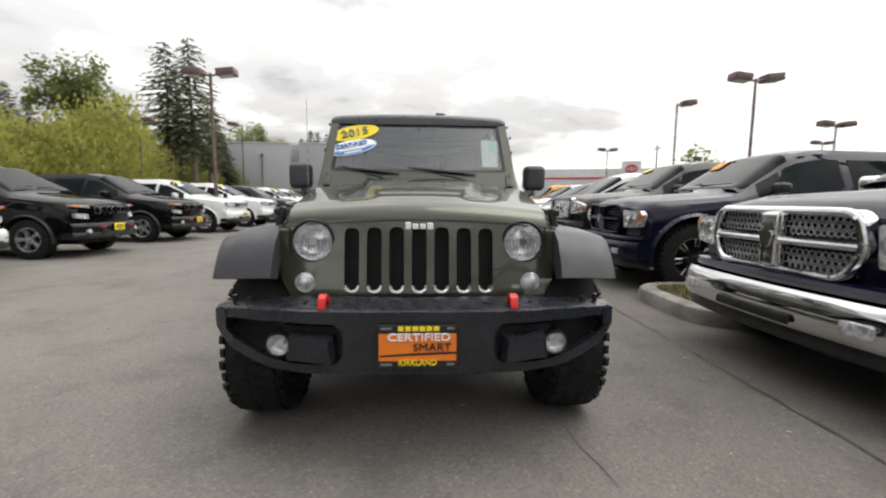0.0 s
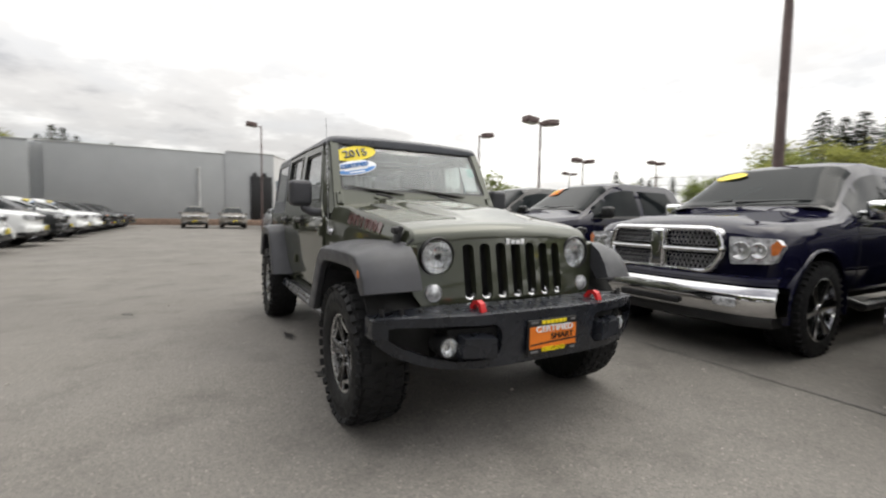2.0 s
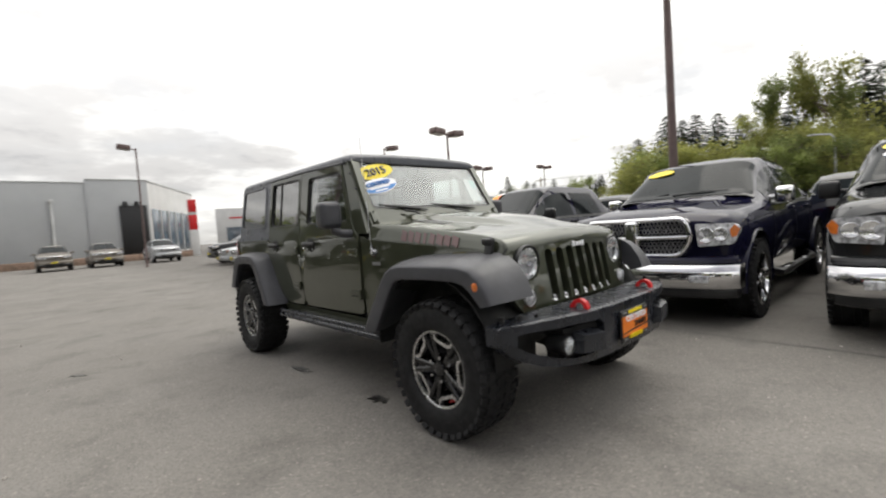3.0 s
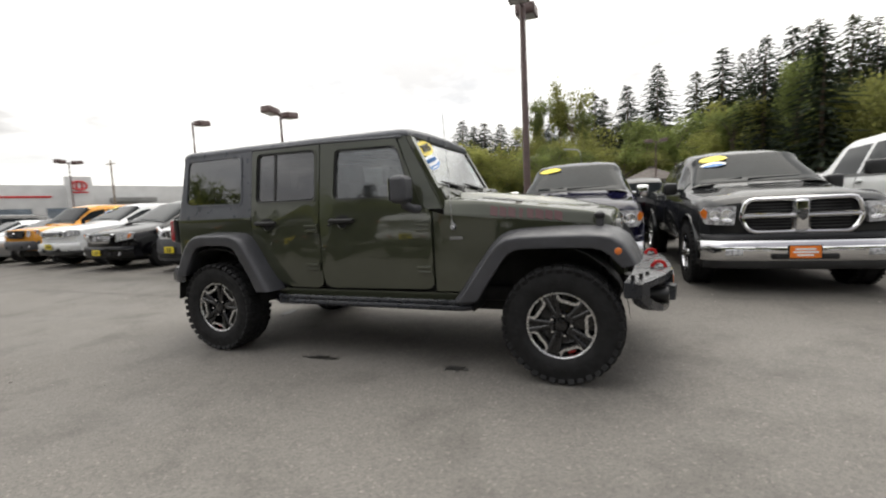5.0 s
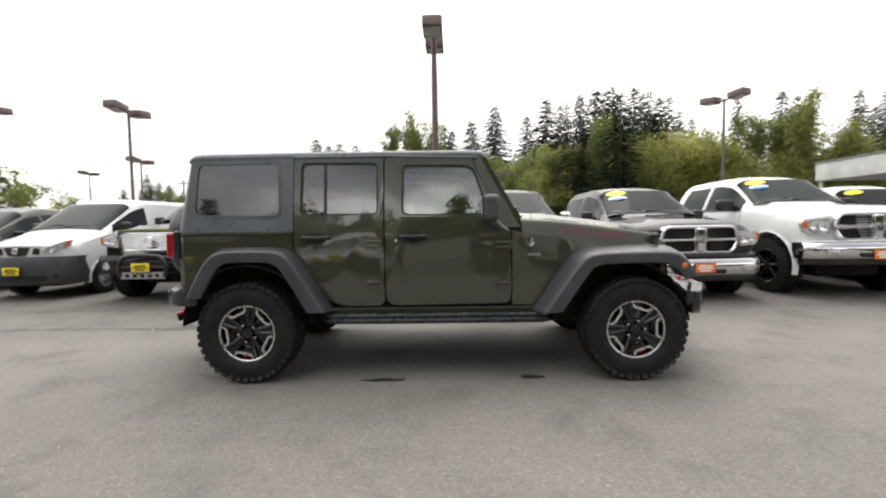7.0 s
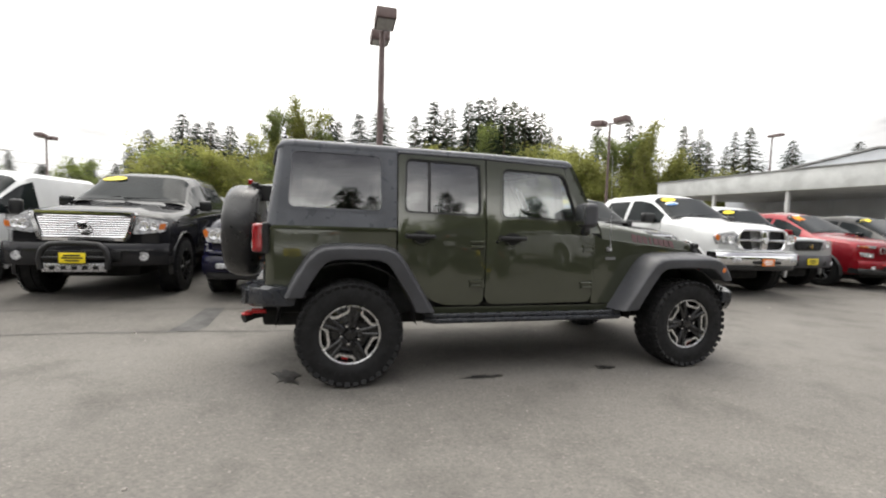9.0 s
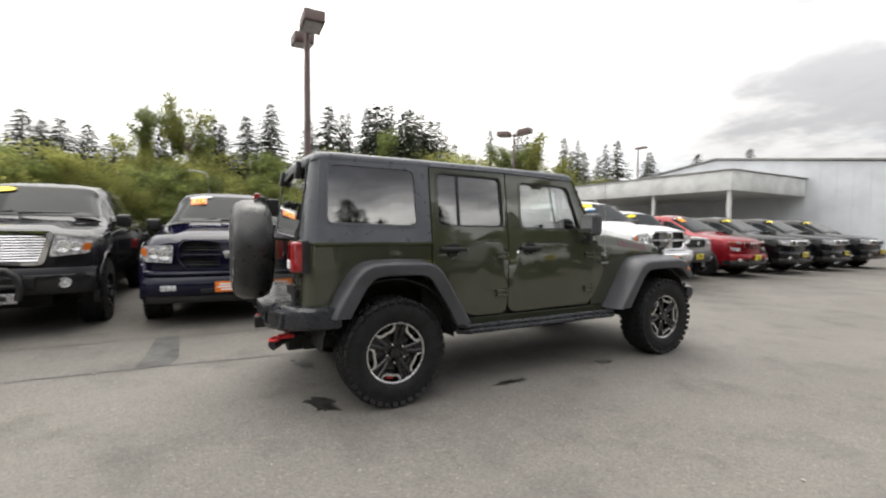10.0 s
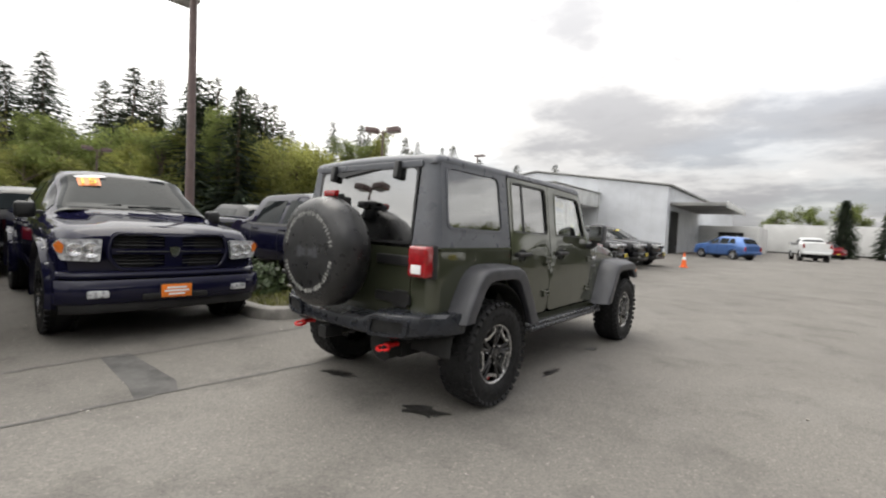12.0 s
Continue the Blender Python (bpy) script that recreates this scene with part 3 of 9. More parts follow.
# body sides
for sd in (-1, 1):
    bm = bmesh.new()
    add_plate(bm, rounded([(2.612, 1.15), (3.48, 1.15), (3.48, 0.66), (3.36, 0.66), (3.30, 0.74), (3.16, 0.955), (2.70, 0.95), (2.47, 0.55), (2.345, 0.55), (2.515, 0.71), (2.612, 0.90)], 0.02, 2), [], on_side(sd), 0.05, cuts=CUTS)
    jp("quarter_panel", soften(bm, 0.004), M_OLIVE)
    bm = bmesh.new()
    add_plate(bm, rounded([(0.900, 0.56), (0.900, 1.15), (0.815, 1.118), (-0.19, 1.022), (-0.345, 0.998), (-0.345, 0.84), (-0.22, 0.93), (0.30, 0.93), (0.56, 0.62), (0.68, 0.56)], 0.012, 2), [],
              lambda u, v, d, sd=sd: (sd * (min(fender_x(u), side_x(v) - 0.004) - d), u, v), 0.05, cuts=(0.75,))
    jp("front_side_panel", soften(bm, 0.004), M_OLIVE)
    bm = bmesh.new()
    add_plate(bm, rect(0.66, 0.475, 2.36, 0.548, 0.01), [], on_side(sd, -0.002), 0.06, cuts=CUTS)
    jp("rocker_panel", soften(bm, 0.006), M_OLIVE)
    # rear corner of the tub
    bm = bmesh.new()
    rings = []
    for z in (0.62, 0.75, 1.0, 1.13, 1.15):
        X = side_x(z)
        arc = [(X - 0.075 + 0.075 * math.cos(a), 3.475 + 0.075 * math.sin(a)) for a in (math.pi / 2 * k / 6 for k in range(7))]
        rings.append([Vector((sd * x, y, z)) for x, y in [(X - 0.05, 3.475)] + arc + [(0.575, 3.55), (0.575, 3.50)]])
    add_loft(bm, rings)
    jp("rear_corner", bm, M_OLIVE)
bm = bmesh.new()
add_plate(bm, rect(-0.57, 0.63, 0.57, 1.148, 0.03), [], lambda u, v, d: (u, 3.552 - d, v), 0.05)
tailgate = jp("tailgate", soften(bm), M_OLIVE)
for z in (1.06, 0.80):
    bm = bmesh.new()
    add_box(bm, (-0.42, 3.565, z), (0.34, 0.03, 0.07), 0.012)
    jp("tailgate_hinge", bm, M_BLACK, tailgate)
bm = bmesh.new()
add_box(bm, (-0.50, 3.57, 0.80), (0.14, 0.02, 0.12), 0.015)
jp("vent_cover", bm, M_BLACK, tailgate)

# doors
DOORS = [
    ("front_door", rounded([(0.912, 0.575), (1.887, 0.565), (1.887, 1.735), (1.214, 1.735), (0.99, 1.20), (0.912, 1.145)], [0.07, 0.10, 0.03, 0.05, 0.06, 0.03], 5),
     rounded([(1.065, 1.262), (1.757, 1.270), (1.747, 1.668), (1.192, 1.655)], [0.035, 0.05, 0.05, 0.07], 5)),
    ("rear_door", rounded([(1.897, 0.565), (2.26, 0.565), (2.50, 0.72), (2.600, 0.92), (2.602, 1.735), (1.897, 1.735)], [0.07, 0.10, 0.10, 0.10, 0.03, 0.03], 5),
     rounded([(1.935, 1.276), (2.552, 1.282), (2.545, 1.700), (1.940, 1.690)], 0.05, 5)),
]
for sd in (-1, 1):
    for name, out, hole in DOORS:
        bm = bmesh.new()
        add_plate(bm, out, [hole], on_side(sd, 0.006), 0.05, cuts=CUTS)
        door = jp(name, soften(bm, 0.005, 2), M_OLIVE)
        cy = sum(p[0] for p in hole) / len(hole)
        cz = sum(p[1] for p in hole) / len(hole)
        big = [(cy + (u - cy) * 1.045, cz + (v - cz) * 1.06) for u, v in hole]
        small = [(cy + (u - cy) * 0.955, cz + (v - cz) * 0.935) for u, v in hole]
        bm = bmesh.new()
        add_plate(bm, big, [hole], on_side(sd, 0.011), 0.012, cuts=CUTS)
        jp("window_surround", soften(bm, 0.003, 1), M_OLIVE, door)
        bm = bmesh.new()
        add_plate(bm, hole, [small], on_side(sd, 0.001), 0.02, cuts=CUTS)
        jp("window_seal", bm, M_BLACK, door)
        bm = bmesh.new()
        add_plate(bm, hole, [], on_side(sd, -0.010), 0.005, cuts=CUTS)
        pane = jp("window_pane", bm, M_GLASS if name == "front_door" else M_TINT, door)
        pane.visible_shadow = False
        if name == "rear_door":
            bm = bmesh.new()
            add_plate(bm, rect(2.345, 1.27, 2.368, 1.70), [], on_side(sd, -0.004), 0.012, cuts=CUTS)
            jp("window_divider", bm, M_BLACK, door)
        # handle
        hy = 1.665 if name == "front_door" else 2.425
        bm = bmesh.new()
        add_plate(bm, ellipse(hy, 1.095, 0.075, 0.055, 24), [], on_side(sd, 0.0075), 0.01, cuts=CUTS)
        cup = jp("handle_cup", bm, M_DEEP, door)
        bm = bmesh.new()
        x = sd * (side_x(1.1) + 0.030)
        add_box(bm, (x, hy, 1.105), (0.030, 0.225, 0.032), 0.012, 3)
        add_cyl(bm, (x - sd * 0.03, hy + 0.10, 1.105), (x + sd * 0.006, hy + 0.10, 1.105), 0.022, seg=14)
        jp("door_handle", bm, M_BLACK, door)
        bm = bmesh.new()
        add_tube(bm, [(sd * (side_x(1.07) + 0.012), hy + 0.052 * math.cos(a), 1.085 + 0.042 * math.sin(a)) for a in (math.pi * (1.05 + 0.9 * k / 8) for k in range(9))], 0.006, 6)
        jp("handle_rim", bm, M_OLIVE, door)
        # exposed hinges
        for hz in ((1.032, 0.722) if name == "front_door" else (1.052, 0.738)):
            hy = 0.96 if name == "front_door" else 1.955
            bm = bmesh.new()
            xs = sd * (side_x(hz) + 0.018)
            add_box(bm, (xs, hy + 0.015, hz + 0.018), (0.026, 0.115, 0.022), 0.006)
            add_box(bm, (xs, hy + 0.015, hz - 0.018), (0.026, 0.105, 0.022), 0.006)
            add_box(bm, (xs - sd * 0.008, hy + 0.01, hz), (0.012, 0.09, 0.05), 0.004)
            add_cyl(bm, (xs, hy - 0.040, hz - 0.036), (xs, hy - 0.040, hz + 0.036), 0.013, seg=12)
            jp("door_hinge", bm, M_OLIVE, door)
    bm = bmesh.new()
    add_cyl(bm, (sd * 0.772, 1.80, 1.075), (sd * 0.784, 1.80, 1.075), 0.012, seg=14)
    jp("door_lock", bm, M_CHROME)
    # dark jambs behind the shut lines
    bm = bmesh.new()
    add_plate(bm, [(0.80, 0.50), (2.65, 0.50), (2.65, 1.74), (1.18, 1.74), (0.95, 1.2), (0.80, 1.14)],
              [[(1.0, 0.70), (2.0, 0.68), (2.0, 1.24), (1.0, 1.24)], [(1.05, 1.255), (1.76, 1.26), (1.75, 1.70), (1.2, 1.69)], [(1.925, 1.265), (2.56, 1.27), (2.56, 1.715), (1.93, 1.71)]], on_side(sd, -0.046), 0.015)
    jp("door_jamb", bm, M_DEEP)

# hood
def hood_z(x, y):
    hw = fender_x(y) - 0.006
    s = min(1.0, abs(x) / hw)
    zt = lerp_list([(-0.40, 1.050), (-0.36, 1.066), (-0.32, 1.076), (-0.20, 1.104), (0.58, 1.205), (0.84, 1.222)], y)
    ze = lerp_list([(-0.40, 0.992), (-0.32, 0.998), (-0.19, 1.024), (0.815, 1.120), (0.84, 1.122)], y)
    crown = 0.042 * (1 - s * s)
    k = max(0.0, (s - 0.935) / 0.065)
    z = zt + crown - (zt - ze) * (k * k * (2 - k) if k < 1 else 1.0)
    # raised centre dome, wider towards the windscreen
    dw = lerp_list([(-0.22, 0.26), (0.5, 0.40), (0.84, 0.42)], y)
    f = max(0.0, min(1.0, (dw - abs(x)) / 0.06))
    g = max(0.0, min(1.0, (y + 0.26) / 0.38))
    return z + 0.032 * (f * f * (3 - 2 * f)) * (g * g * (3 - 2 * g))


bm = bmesh.new()
ys = [-0.375, -0.362, -0.345, -0.32] + [-0.29 + 1.11 * k / 24 for k in range(25)]
half_cols = [0.93 * (k / 22) for k in range(23)] + [0.94, 0.95, 0.96, 0.97, 0.98, 0.99, 1.0]
cols = [-c for c in reversed(half_cols[1:])] + half_cols
g0, g1 = [], []
for y in ys:
    hw = fender_x(max(y, -0.35)) - 0.006
    drop = 0.0 if y > -0.32 else (-0.32 - y) ** 2 * 14
    g0.append([bm.verts.new((c * hw, y + 0.16 * (c * hw) ** 2 * max(0.0, min(1.0, (0.25 - y) / 0.7)), hood_z(c * hw, y) - drop)) for c in cols])
    g1.append([bm.verts.new((c * hw, y + 0.16 * (c * hw) ** 2 * max(0.0, min(1.0, (0.25 - y) / 0.7)), hood_z(c * hw, y) - drop - 0.02)) for c in cols])
quilt(bm, g0, g1)
hood = jp("hood", bm, M_OLIVE, smooth=40)
for sd in (-1, 1):
    # flush vent beside the dome
    bm = bmesh.new()
    g0, g1 = [], []
    for i in range(7):
        y = 0.30 + 0.30 * i / 6
        row = [sd * (0.41 + 0.09 * j / 4 + 0.02 * i / 6) for j in range(5)]
        g0.append([bm.verts.new((x, y, hood_z(x, y) + 0.003)) for x in row])
        g1.append([bm.verts.new((x, y, hood_z(x, y) - 0.004)) for x in row])
    quilt(bm, g0, g1)
    jp("hood_vent", bm, M_BLACK, hood)
    # rubber latch at the front corner
    bm = bmesh.new()
    x = sd * (fender_x(-0.25) + 0.004)
    add_box(bm, (x, -0.235, 1.045), (0.035, 0.050, 0.11), 0.012, rot=Matrix.Rotation(sd * radians(-14), 4, "Y"))
    add_box(bm, (x + sd * 0.014, -0.235, 1.075), (0.03, 0.066, 0.035), 0.01)
    add_box(bm, (x + sd * 0.006, -0.235, 0.992), (0.045, 0.055, 0.030), 0.01)
    jp("hood_latch", bm, M_BLACK)
    # model name on the hood side, as plain bars
    for k in range(8):
        y = 0.46 - 0.062 * k
        wd = (0.026, 0.024, 0.025, 0.012, 0.022, 0.027, 0.025, 0.026)[k]
        hw = fender_x(y)
        x0, x1 = hw * 0.955, hw * 0.986
        bm = bmesh.new()
        g0, g1 = [], []
        for yy in (y - wd, y, y + wd):
            row = [x0 + (x1 - x0) * q / 3 for q in range(4)]
            g0.append([bm.verts.new((sd * (x + 0.002), yy, hood_z(x, yy) + 0.002)) for x in row])
            g1.append([bm.verts.new((sd * (x - 0.001), yy, hood_z(x, yy) - 0.002)) for x in row])
        quilt(bm, g0, g1)
        jp("side_decal", bm, M_FAINT, hood)

# cowl and windscreen frame
def on_shield(u, v, d):
    return (u, 0.80 + 0.315 * v + 0.88 * d, 1.18 + 0.585 * v - 0.475 * d)


bm = bmesh.new()
add_box(bm, (0, 0.79, 1.16), (1.42, 0.16, 0.10), 0.02)
jp("cowl", bm, M_OLIVE)
bm = bmesh.new()
add_plate(bm, rounded([(-0.712, 0.0), (0.712, 0.0), (0.668, 1.0), (-0.668, 1.0)], [0.02, 0.02, 0.06, 0.06], 5), [rounded([(-0.645, 0.275), (0.645, 0.275), (0.612, 0.925), (-0.612, 0.925)], 0.04, 5)], on_shield, 0.055)
wframe = jp("windscreen_frame", soften(bm, 0.008), M_OLIVE)
bm = bmesh.new()
add_plate(bm, rounded([(-0.65, 0.265), (0.65, 0.265), (0.617, 0.935), (-0.617, 0.935)], 0.04, 5), [], lambda u, v, d: on_shield(u, v, d + 0.012), 0.006)
shield = jp("windscreen", bm, M_SHIELD)
shield.visible_shadow = False
bm = bmesh.new()
add_plate(bm, rounded([(-0.65, 0.265), (0.65, 0.265), (0.617, 0.935), (-0.617, 0.935)], 0.04, 5), [rounded([(-0.625, 0.31), (0.625, 0.31), (0.59, 0.90), (-0.59, 0.90)], 0.04, 5)], lambda u, v, d: on_shield(u, v, d + 0.009), 0.003)
jp("windscreen_seal", bm, M_BLACK, wframe)
for sd in (-1, 1):
    bm = bmesh.new()
    add_box(bm, on_shield(sd * 0.665, 0.16, -0.006), (0.05, 0.02, 0.10), 0.006, rot=Matrix.Rotation(radians(-28), 4, "X"))
    for q in (0.10, 0.22):
        x, y, z = on_shield(sd * 0.665, q, -0.012)
        add_cyl(bm, (x, y + 0.01, z), (x, y - 0.012, z + 0.006), 0.008, seg=8)
    jp("hinge_bracket", bm, M_OLIVE, wframe)
    for q in (0.55, 0.75):
        bm = bmesh.new()
        x, y, z = sd * 0.70, 0.80 + 0.315 * q + 0.03, 1.18 + 0.585 * q
        add_cyl(bm, (x, y, z), (x + sd * 0.012, y, z), 0.010, seg=8)
        jp("frame_bolt", bm, M_BLACK, wframe)
for x0, x1 in ((-0.20, -0.575), (0.36, -0.06)):
    bm = bmesh.new()
    a, b, c = Vector(on_shield(x0, 0.14, -0.02)), Vector(on_shield((x0 + x1) / 2, 0.215, -0.03)), Vector(on_shield(x1, 0.295, -0.022))
    add_tube(bm, [a, a.lerp(b, 0.5) + Vector((0, -0.01, 0.008)), b], 0.009, 8)
    wiper = jp("wiper", bm, M_BLACK)
    bm = bmesh.new()
    p0, p1 = Vector(on_shield(x1 - 0.02, 0.312, -0.014)), Vector(on_shield(x0 + 0.06, 0.235, -0.014))
    add_tube(bm, [p0, p0.lerp(p1, 0.5), p1], 0.014, 6, taper=[0.4, 1, 0.4])
    jp("wiper_blade", bm, M_BLACK, wiper)

for sd in (-1, 1):
    bm = bmesh.new()
    rings = []
    for q in (0.0, 0.25, 0.5, 0.75, 1.0):
        z = 1.165 + 0.585 * q
        y0, y1 = 0.825 + 0.315 * q, 0.978 + 0.232 * q
        xo = min(side_x(z) - 0.004, 0.722 - 0.046 * q) if q > 0.3 else side_x(z) - 0.02
        rings.append([Vector((sd * (xo - 0.05), y0, z)), Vector((sd * xo, y0 + 0.01, z)), Vector((sd * (side_x(z) - 0.004), y1, z)), Vector((sd * (xo - 0.05), y1, z))])
    add_loft(bm, rings)
    jp("front_pillar", bm, M_OLIVE, wframe)

# stickers inside the windscreen's upper corner
def sticker(cx, cv, rx, rv, tilt, material, name, off, parent=shield, inner=None):
    b = bmesh.new()
    t = radians(tilt)
    pts = []
    for k in range(36):
        a = 2 * math.pi * k / 36
        px, py = rx * math.cos(a), rv * math.sin(a)
        pts.append((cx + px * math.cos(t) - py * math.sin(t), cv + (px * math.sin(t) + py * math.cos(t)) / 0.664))
    add_plate(b, pts, [], lambda u, v, d: on_shield(u, v, d + off), 0.0015)
    return jp(name, b, material, parent)


def on_shield_matrix(cx, cv, tilt, off):
    o = Vector(on_shield(cx, cv, off))
    m = Matrix(((1, 0, 0), (0, 0.475, -0.88), (0, 0.88, 0.475))).to_4x4()
    return Matrix.Translation(o) @ m @ Matrix.Rotation(radians(tilt), 4, "Z")


def islands(bm):
    """The connected pieces of a bmesh, each as a bmesh of its own, from left to right."""
    bmesh.ops.remove_doubles(bm, verts=bm.verts, dist=1e-5)
    bm.verts.ensure_lookup_table()
    bm.verts.index_update()
    left, out = set(bm.verts), []
    while left:
        group, todo = set(), [next(iter(left))]
        while todo:
            v = todo.pop()
            if v in group:
                continue
            group.add(v)
            todo += [e.other_vert(v) for e in v.link_edges]
        left -= group
        b = bm.copy()
        keep = {v.index for v in group}
        b.verts.ensure_lookup_table()
        bmesh.ops.delete(b, geom=[v for v in b.verts if v.index not in keep], context="VERTS")
        out.append((min(v.co.x for v in group), b))
    bm.free()
    return [b for _, b in sorted(out, key=lambda o: o[0])]


s1 = sticker(-0.490, 0.790, 0.185, 0.066, 14, M_YELLOW, "year_sticker", 0.006)
bm = text_bm("2015", 0.062, 0.20, 0.01, bold=0.0)
bmesh.ops.transform(bm, matrix=on_shield_matrix(-0.490, 0.790, 14, 0.004), verts=bm.verts)
for b in islands(bm):
    jp("digit", b, M_ROOM_GREY, s1)
s2 = sticker(-0.503, 0.590, 0.185, 0.064, 14, M_WHITE, "certified_sticker", 0.006)
bm = bmesh.new()
t = radians(14)
pts = []
for k in range(30):
    a = math.pi * (1.06 + 0.88 * k / 29)
    pts.append((0.178 * math.cos(a), 0.058 * math.sin(a)))
pts = [(-0.503 + px * math.cos(t) - py * math.sin(t), 0.590 + (px * math.sin(t) + py * math.cos(t)) / 0.664) for px, py in pts]
add_plate(bm, pts, [], lambda u, v, d: on_shield(u, v, d + 0.0045), 0.001)
jp("sticker_band", bm, M_BLUE, s2)
bm = text_bm("CERTIFIED", 0.032, 0.235, 0.01, bold=0.0)
bmesh.ops.transform(bm, matrix=on_shield_matrix(-0.508, 0.620, 14, 0.0040), verts=bm.verts)
jp("sticker_word", bm, M_BLUE, s2)
bm = bmesh.new()
for dz, w in ((-0.006, 0.20), (-0.030, 0.13)):
    tmp = bmesh.new()
    add_box(tmp, (0, dz, 0), (w, 0.012, 0.001))
    join(bm, tmp)
bmesh.ops.transform(bm, matrix=on_shield_matrix(-0.501, 0.575, 14, 0.0038), verts=bm.verts)
jp("sticker_bar", bm, M_WHITE, s2)
bm = bmesh.new()
add_plate(bm, rect(0.535, 0.58, 0.600, 0.71, 0.004), [], lambda u, v, d: on_shield(u, v, d + 0.018), 0.0015)
add_plate(bm, rect(0.560, 0.74, 0.575, 0.79, 0.004), [], lambda u, v, d: on_shield(u, v, d + 0.020), 0.0015)
tag = jp("stock_tag", bm, M_CYANTAG, shield, "pale teal paper stock tag")
bm = bmesh.new()
add_plate(bm, rect(0.475, 0.37, 0.595, 0.73, 0.004), [], lambda u, v, d: on_shield(u, v, d + 0.020), 0.0015)
jp("paper_strip", bm, M_WHITE, tag)

# hardtop
bm = bmesh.new()
rings = []
for y, drop, inset in ((1.085, 0.060, 0.030), (1.10, 0.035, 0.012), (1.13, 0.020, 0.004), (1.20, 0.014, 0.0), (1.9, 0.006, 0.0), (2.6, 0.002, 0.0), (3.32, 0.002, 0.0), (3.41, 0.006, 0.003), (3.452, 0.020, 0.010), (3.476, 0.055, 0.026)):
    half = [(0.0, 1.712), (0.55, 1.712), (0.645, 1.716), (0.684, 1.732), (0.687, 1.757), (0.677, 1.778), (0.655, 1.792), (0.60, 1.801), (0.30, 1.814), (0.0, 1.818)]
    r = [Vector((max(0, x - inset if x > 0.3 else x), y, z if z < 1.728 else max(1.722, z - drop))) for x, z in half]
    rings.append(r + [Vector((-p.x, p.y, p.z)) for p in reversed(r[1:-1])])
add_loft(bm, rings)
roof = jp("hardtop_roof", bm, M_TOP, label="dark grained removable roof", smooth=50)
for y in (1.885, 2.607):
    bm = bmesh.new()
    add_tube(bm, [(0.677 * t, y, 1.820 - 0.055 * abs(t) ** 4) for t in (-1 + 2 * k / 16 for k in range(17))], 0.006, 6)
    jp("roof_joint", bm, M_DEEP, roof)
for sd in (-1, 1):
    bm = bmesh.new()
    add_tube(bm, [(sd * 0.697, 1.16, 1.715), (sd * 0.697, 1.9, 1.738), (sd * 0.696, 2.60, 1.742)], 0.010, 8)
    jp("drip_rail", bm, M_TOP, roof)
    bm = bmesh.new()
    hole = rounded([(2.725, 1.288), (3.392, 1.300), (3.372, 1.700), (2.735, 1.697)], 0.055, 6)
    cyw, czw = 3.055, 1.495
    add_plate(bm, rounded([(2.610, 1.158), (3.47, 1.158), (3.43, 1.73), (2.610, 1.735)], 0.01, 2), [hole], on_side(sd, 0.0), 0.04, cuts=CUTS)
    hs = jp("hardtop_side", soften(bm, 0.005), M_TOP)
    bm = bmesh.new()
    add_plate(bm, [(cyw + (u - cyw) * 1.05, czw + (v - czw) * 1.08) for u, v in hole], [hole], on_side(sd, 0.006), 0.01, cuts=CUTS)
    jp("window_surround", soften(bm, 0.003, 1), M_TOP, hs)
    bm = bmesh.new()
    add_plate(bm, hole, [], on_side(sd, -0.004), 0.006, cuts=CUTS)
    pane = jp("quarter_window", bm, M_TINT, hs)
    pane.visible_shadow = False
    bm = bmesh.new()
    add_plate(bm, rounded([(2.605, 1.146), (3.50, 1.146), (3.50, 1.162), (2.605, 1.162)], 0.004, 1), [], on_side(sd, 0.010), 0.02, cuts=CUTS)
    jp("belt_strip", bm, M_OLIVE)
    bm = bmesh.new()
    rings = []
    for z in (1.158, 1.3, 1.45, 1.6, 1.70, 1.735):
        X, yb = side_x(z), 3.548 - (z - 1.158) * 0.130
        arc = [(X - 0.085 + 0.085 * math.cos(a), yb - 0.085 + 0.085 * math.sin(a)) for a in (math.pi / 2 * k / 6 for k in range(7))]
        rings.append([Vector((sd * x, y, z)) for x, y in [(X - 0.04, yb - 0.085)] + arc + [(0.565, yb), (0.565, yb - 0.04)]])
    add_loft(bm, rings)
    jp("hardtop_corner", bm, M_TOP, hs, smooth=60)
bm = bmesh.new()
add_box(bm, (0, 3.468, 1.722), (1.16, 0.05, 0.05), 0.012)
jp("rear_header", bm, M_TOP)


def on_gate(u, v, d):
    return (u, 3.551 - (v - 1.158) * 0.130 - d, v)


bm = bmesh.new()
add_plate(bm, rounded([(-0.562, 1.172), (0.562, 1.172), (0.548, 1.712), (-0.548, 1.712)], 0.05, 5), [], on_gate, 0.006)
gate = jp("rear_window", bm, M_REARGLASS)
gate.visible_shadow = False
bm = bmesh.new()
add_plate(bm, rounded([(-0.562, 1.172), (0.562, 1.172), (0.548, 1.712), (-0.548, 1.712)], 0.05, 5), [rounded([(-0.545, 1.19), (0.545, 1.19), (0.53, 1.695), (-0.53, 1.695)], 0.05, 5)], lambda u, v, d: on_gate(u, v, d - 0.004), 0.004)
jp("rear_window_seal", bm, M_BLACK, gate)
for x in (-0.36, 0.36):
    bm = bmesh.new()
    add_box(bm, on_gate(x, 1.685, -0.025), (0.05, 0.05, 0.13), 0.015, rot=Matrix.Rotation(radians(9), 4, "X"))
    jp("glass_hinge", bm, M_BLACK, gate)
bm = bmesh.new()
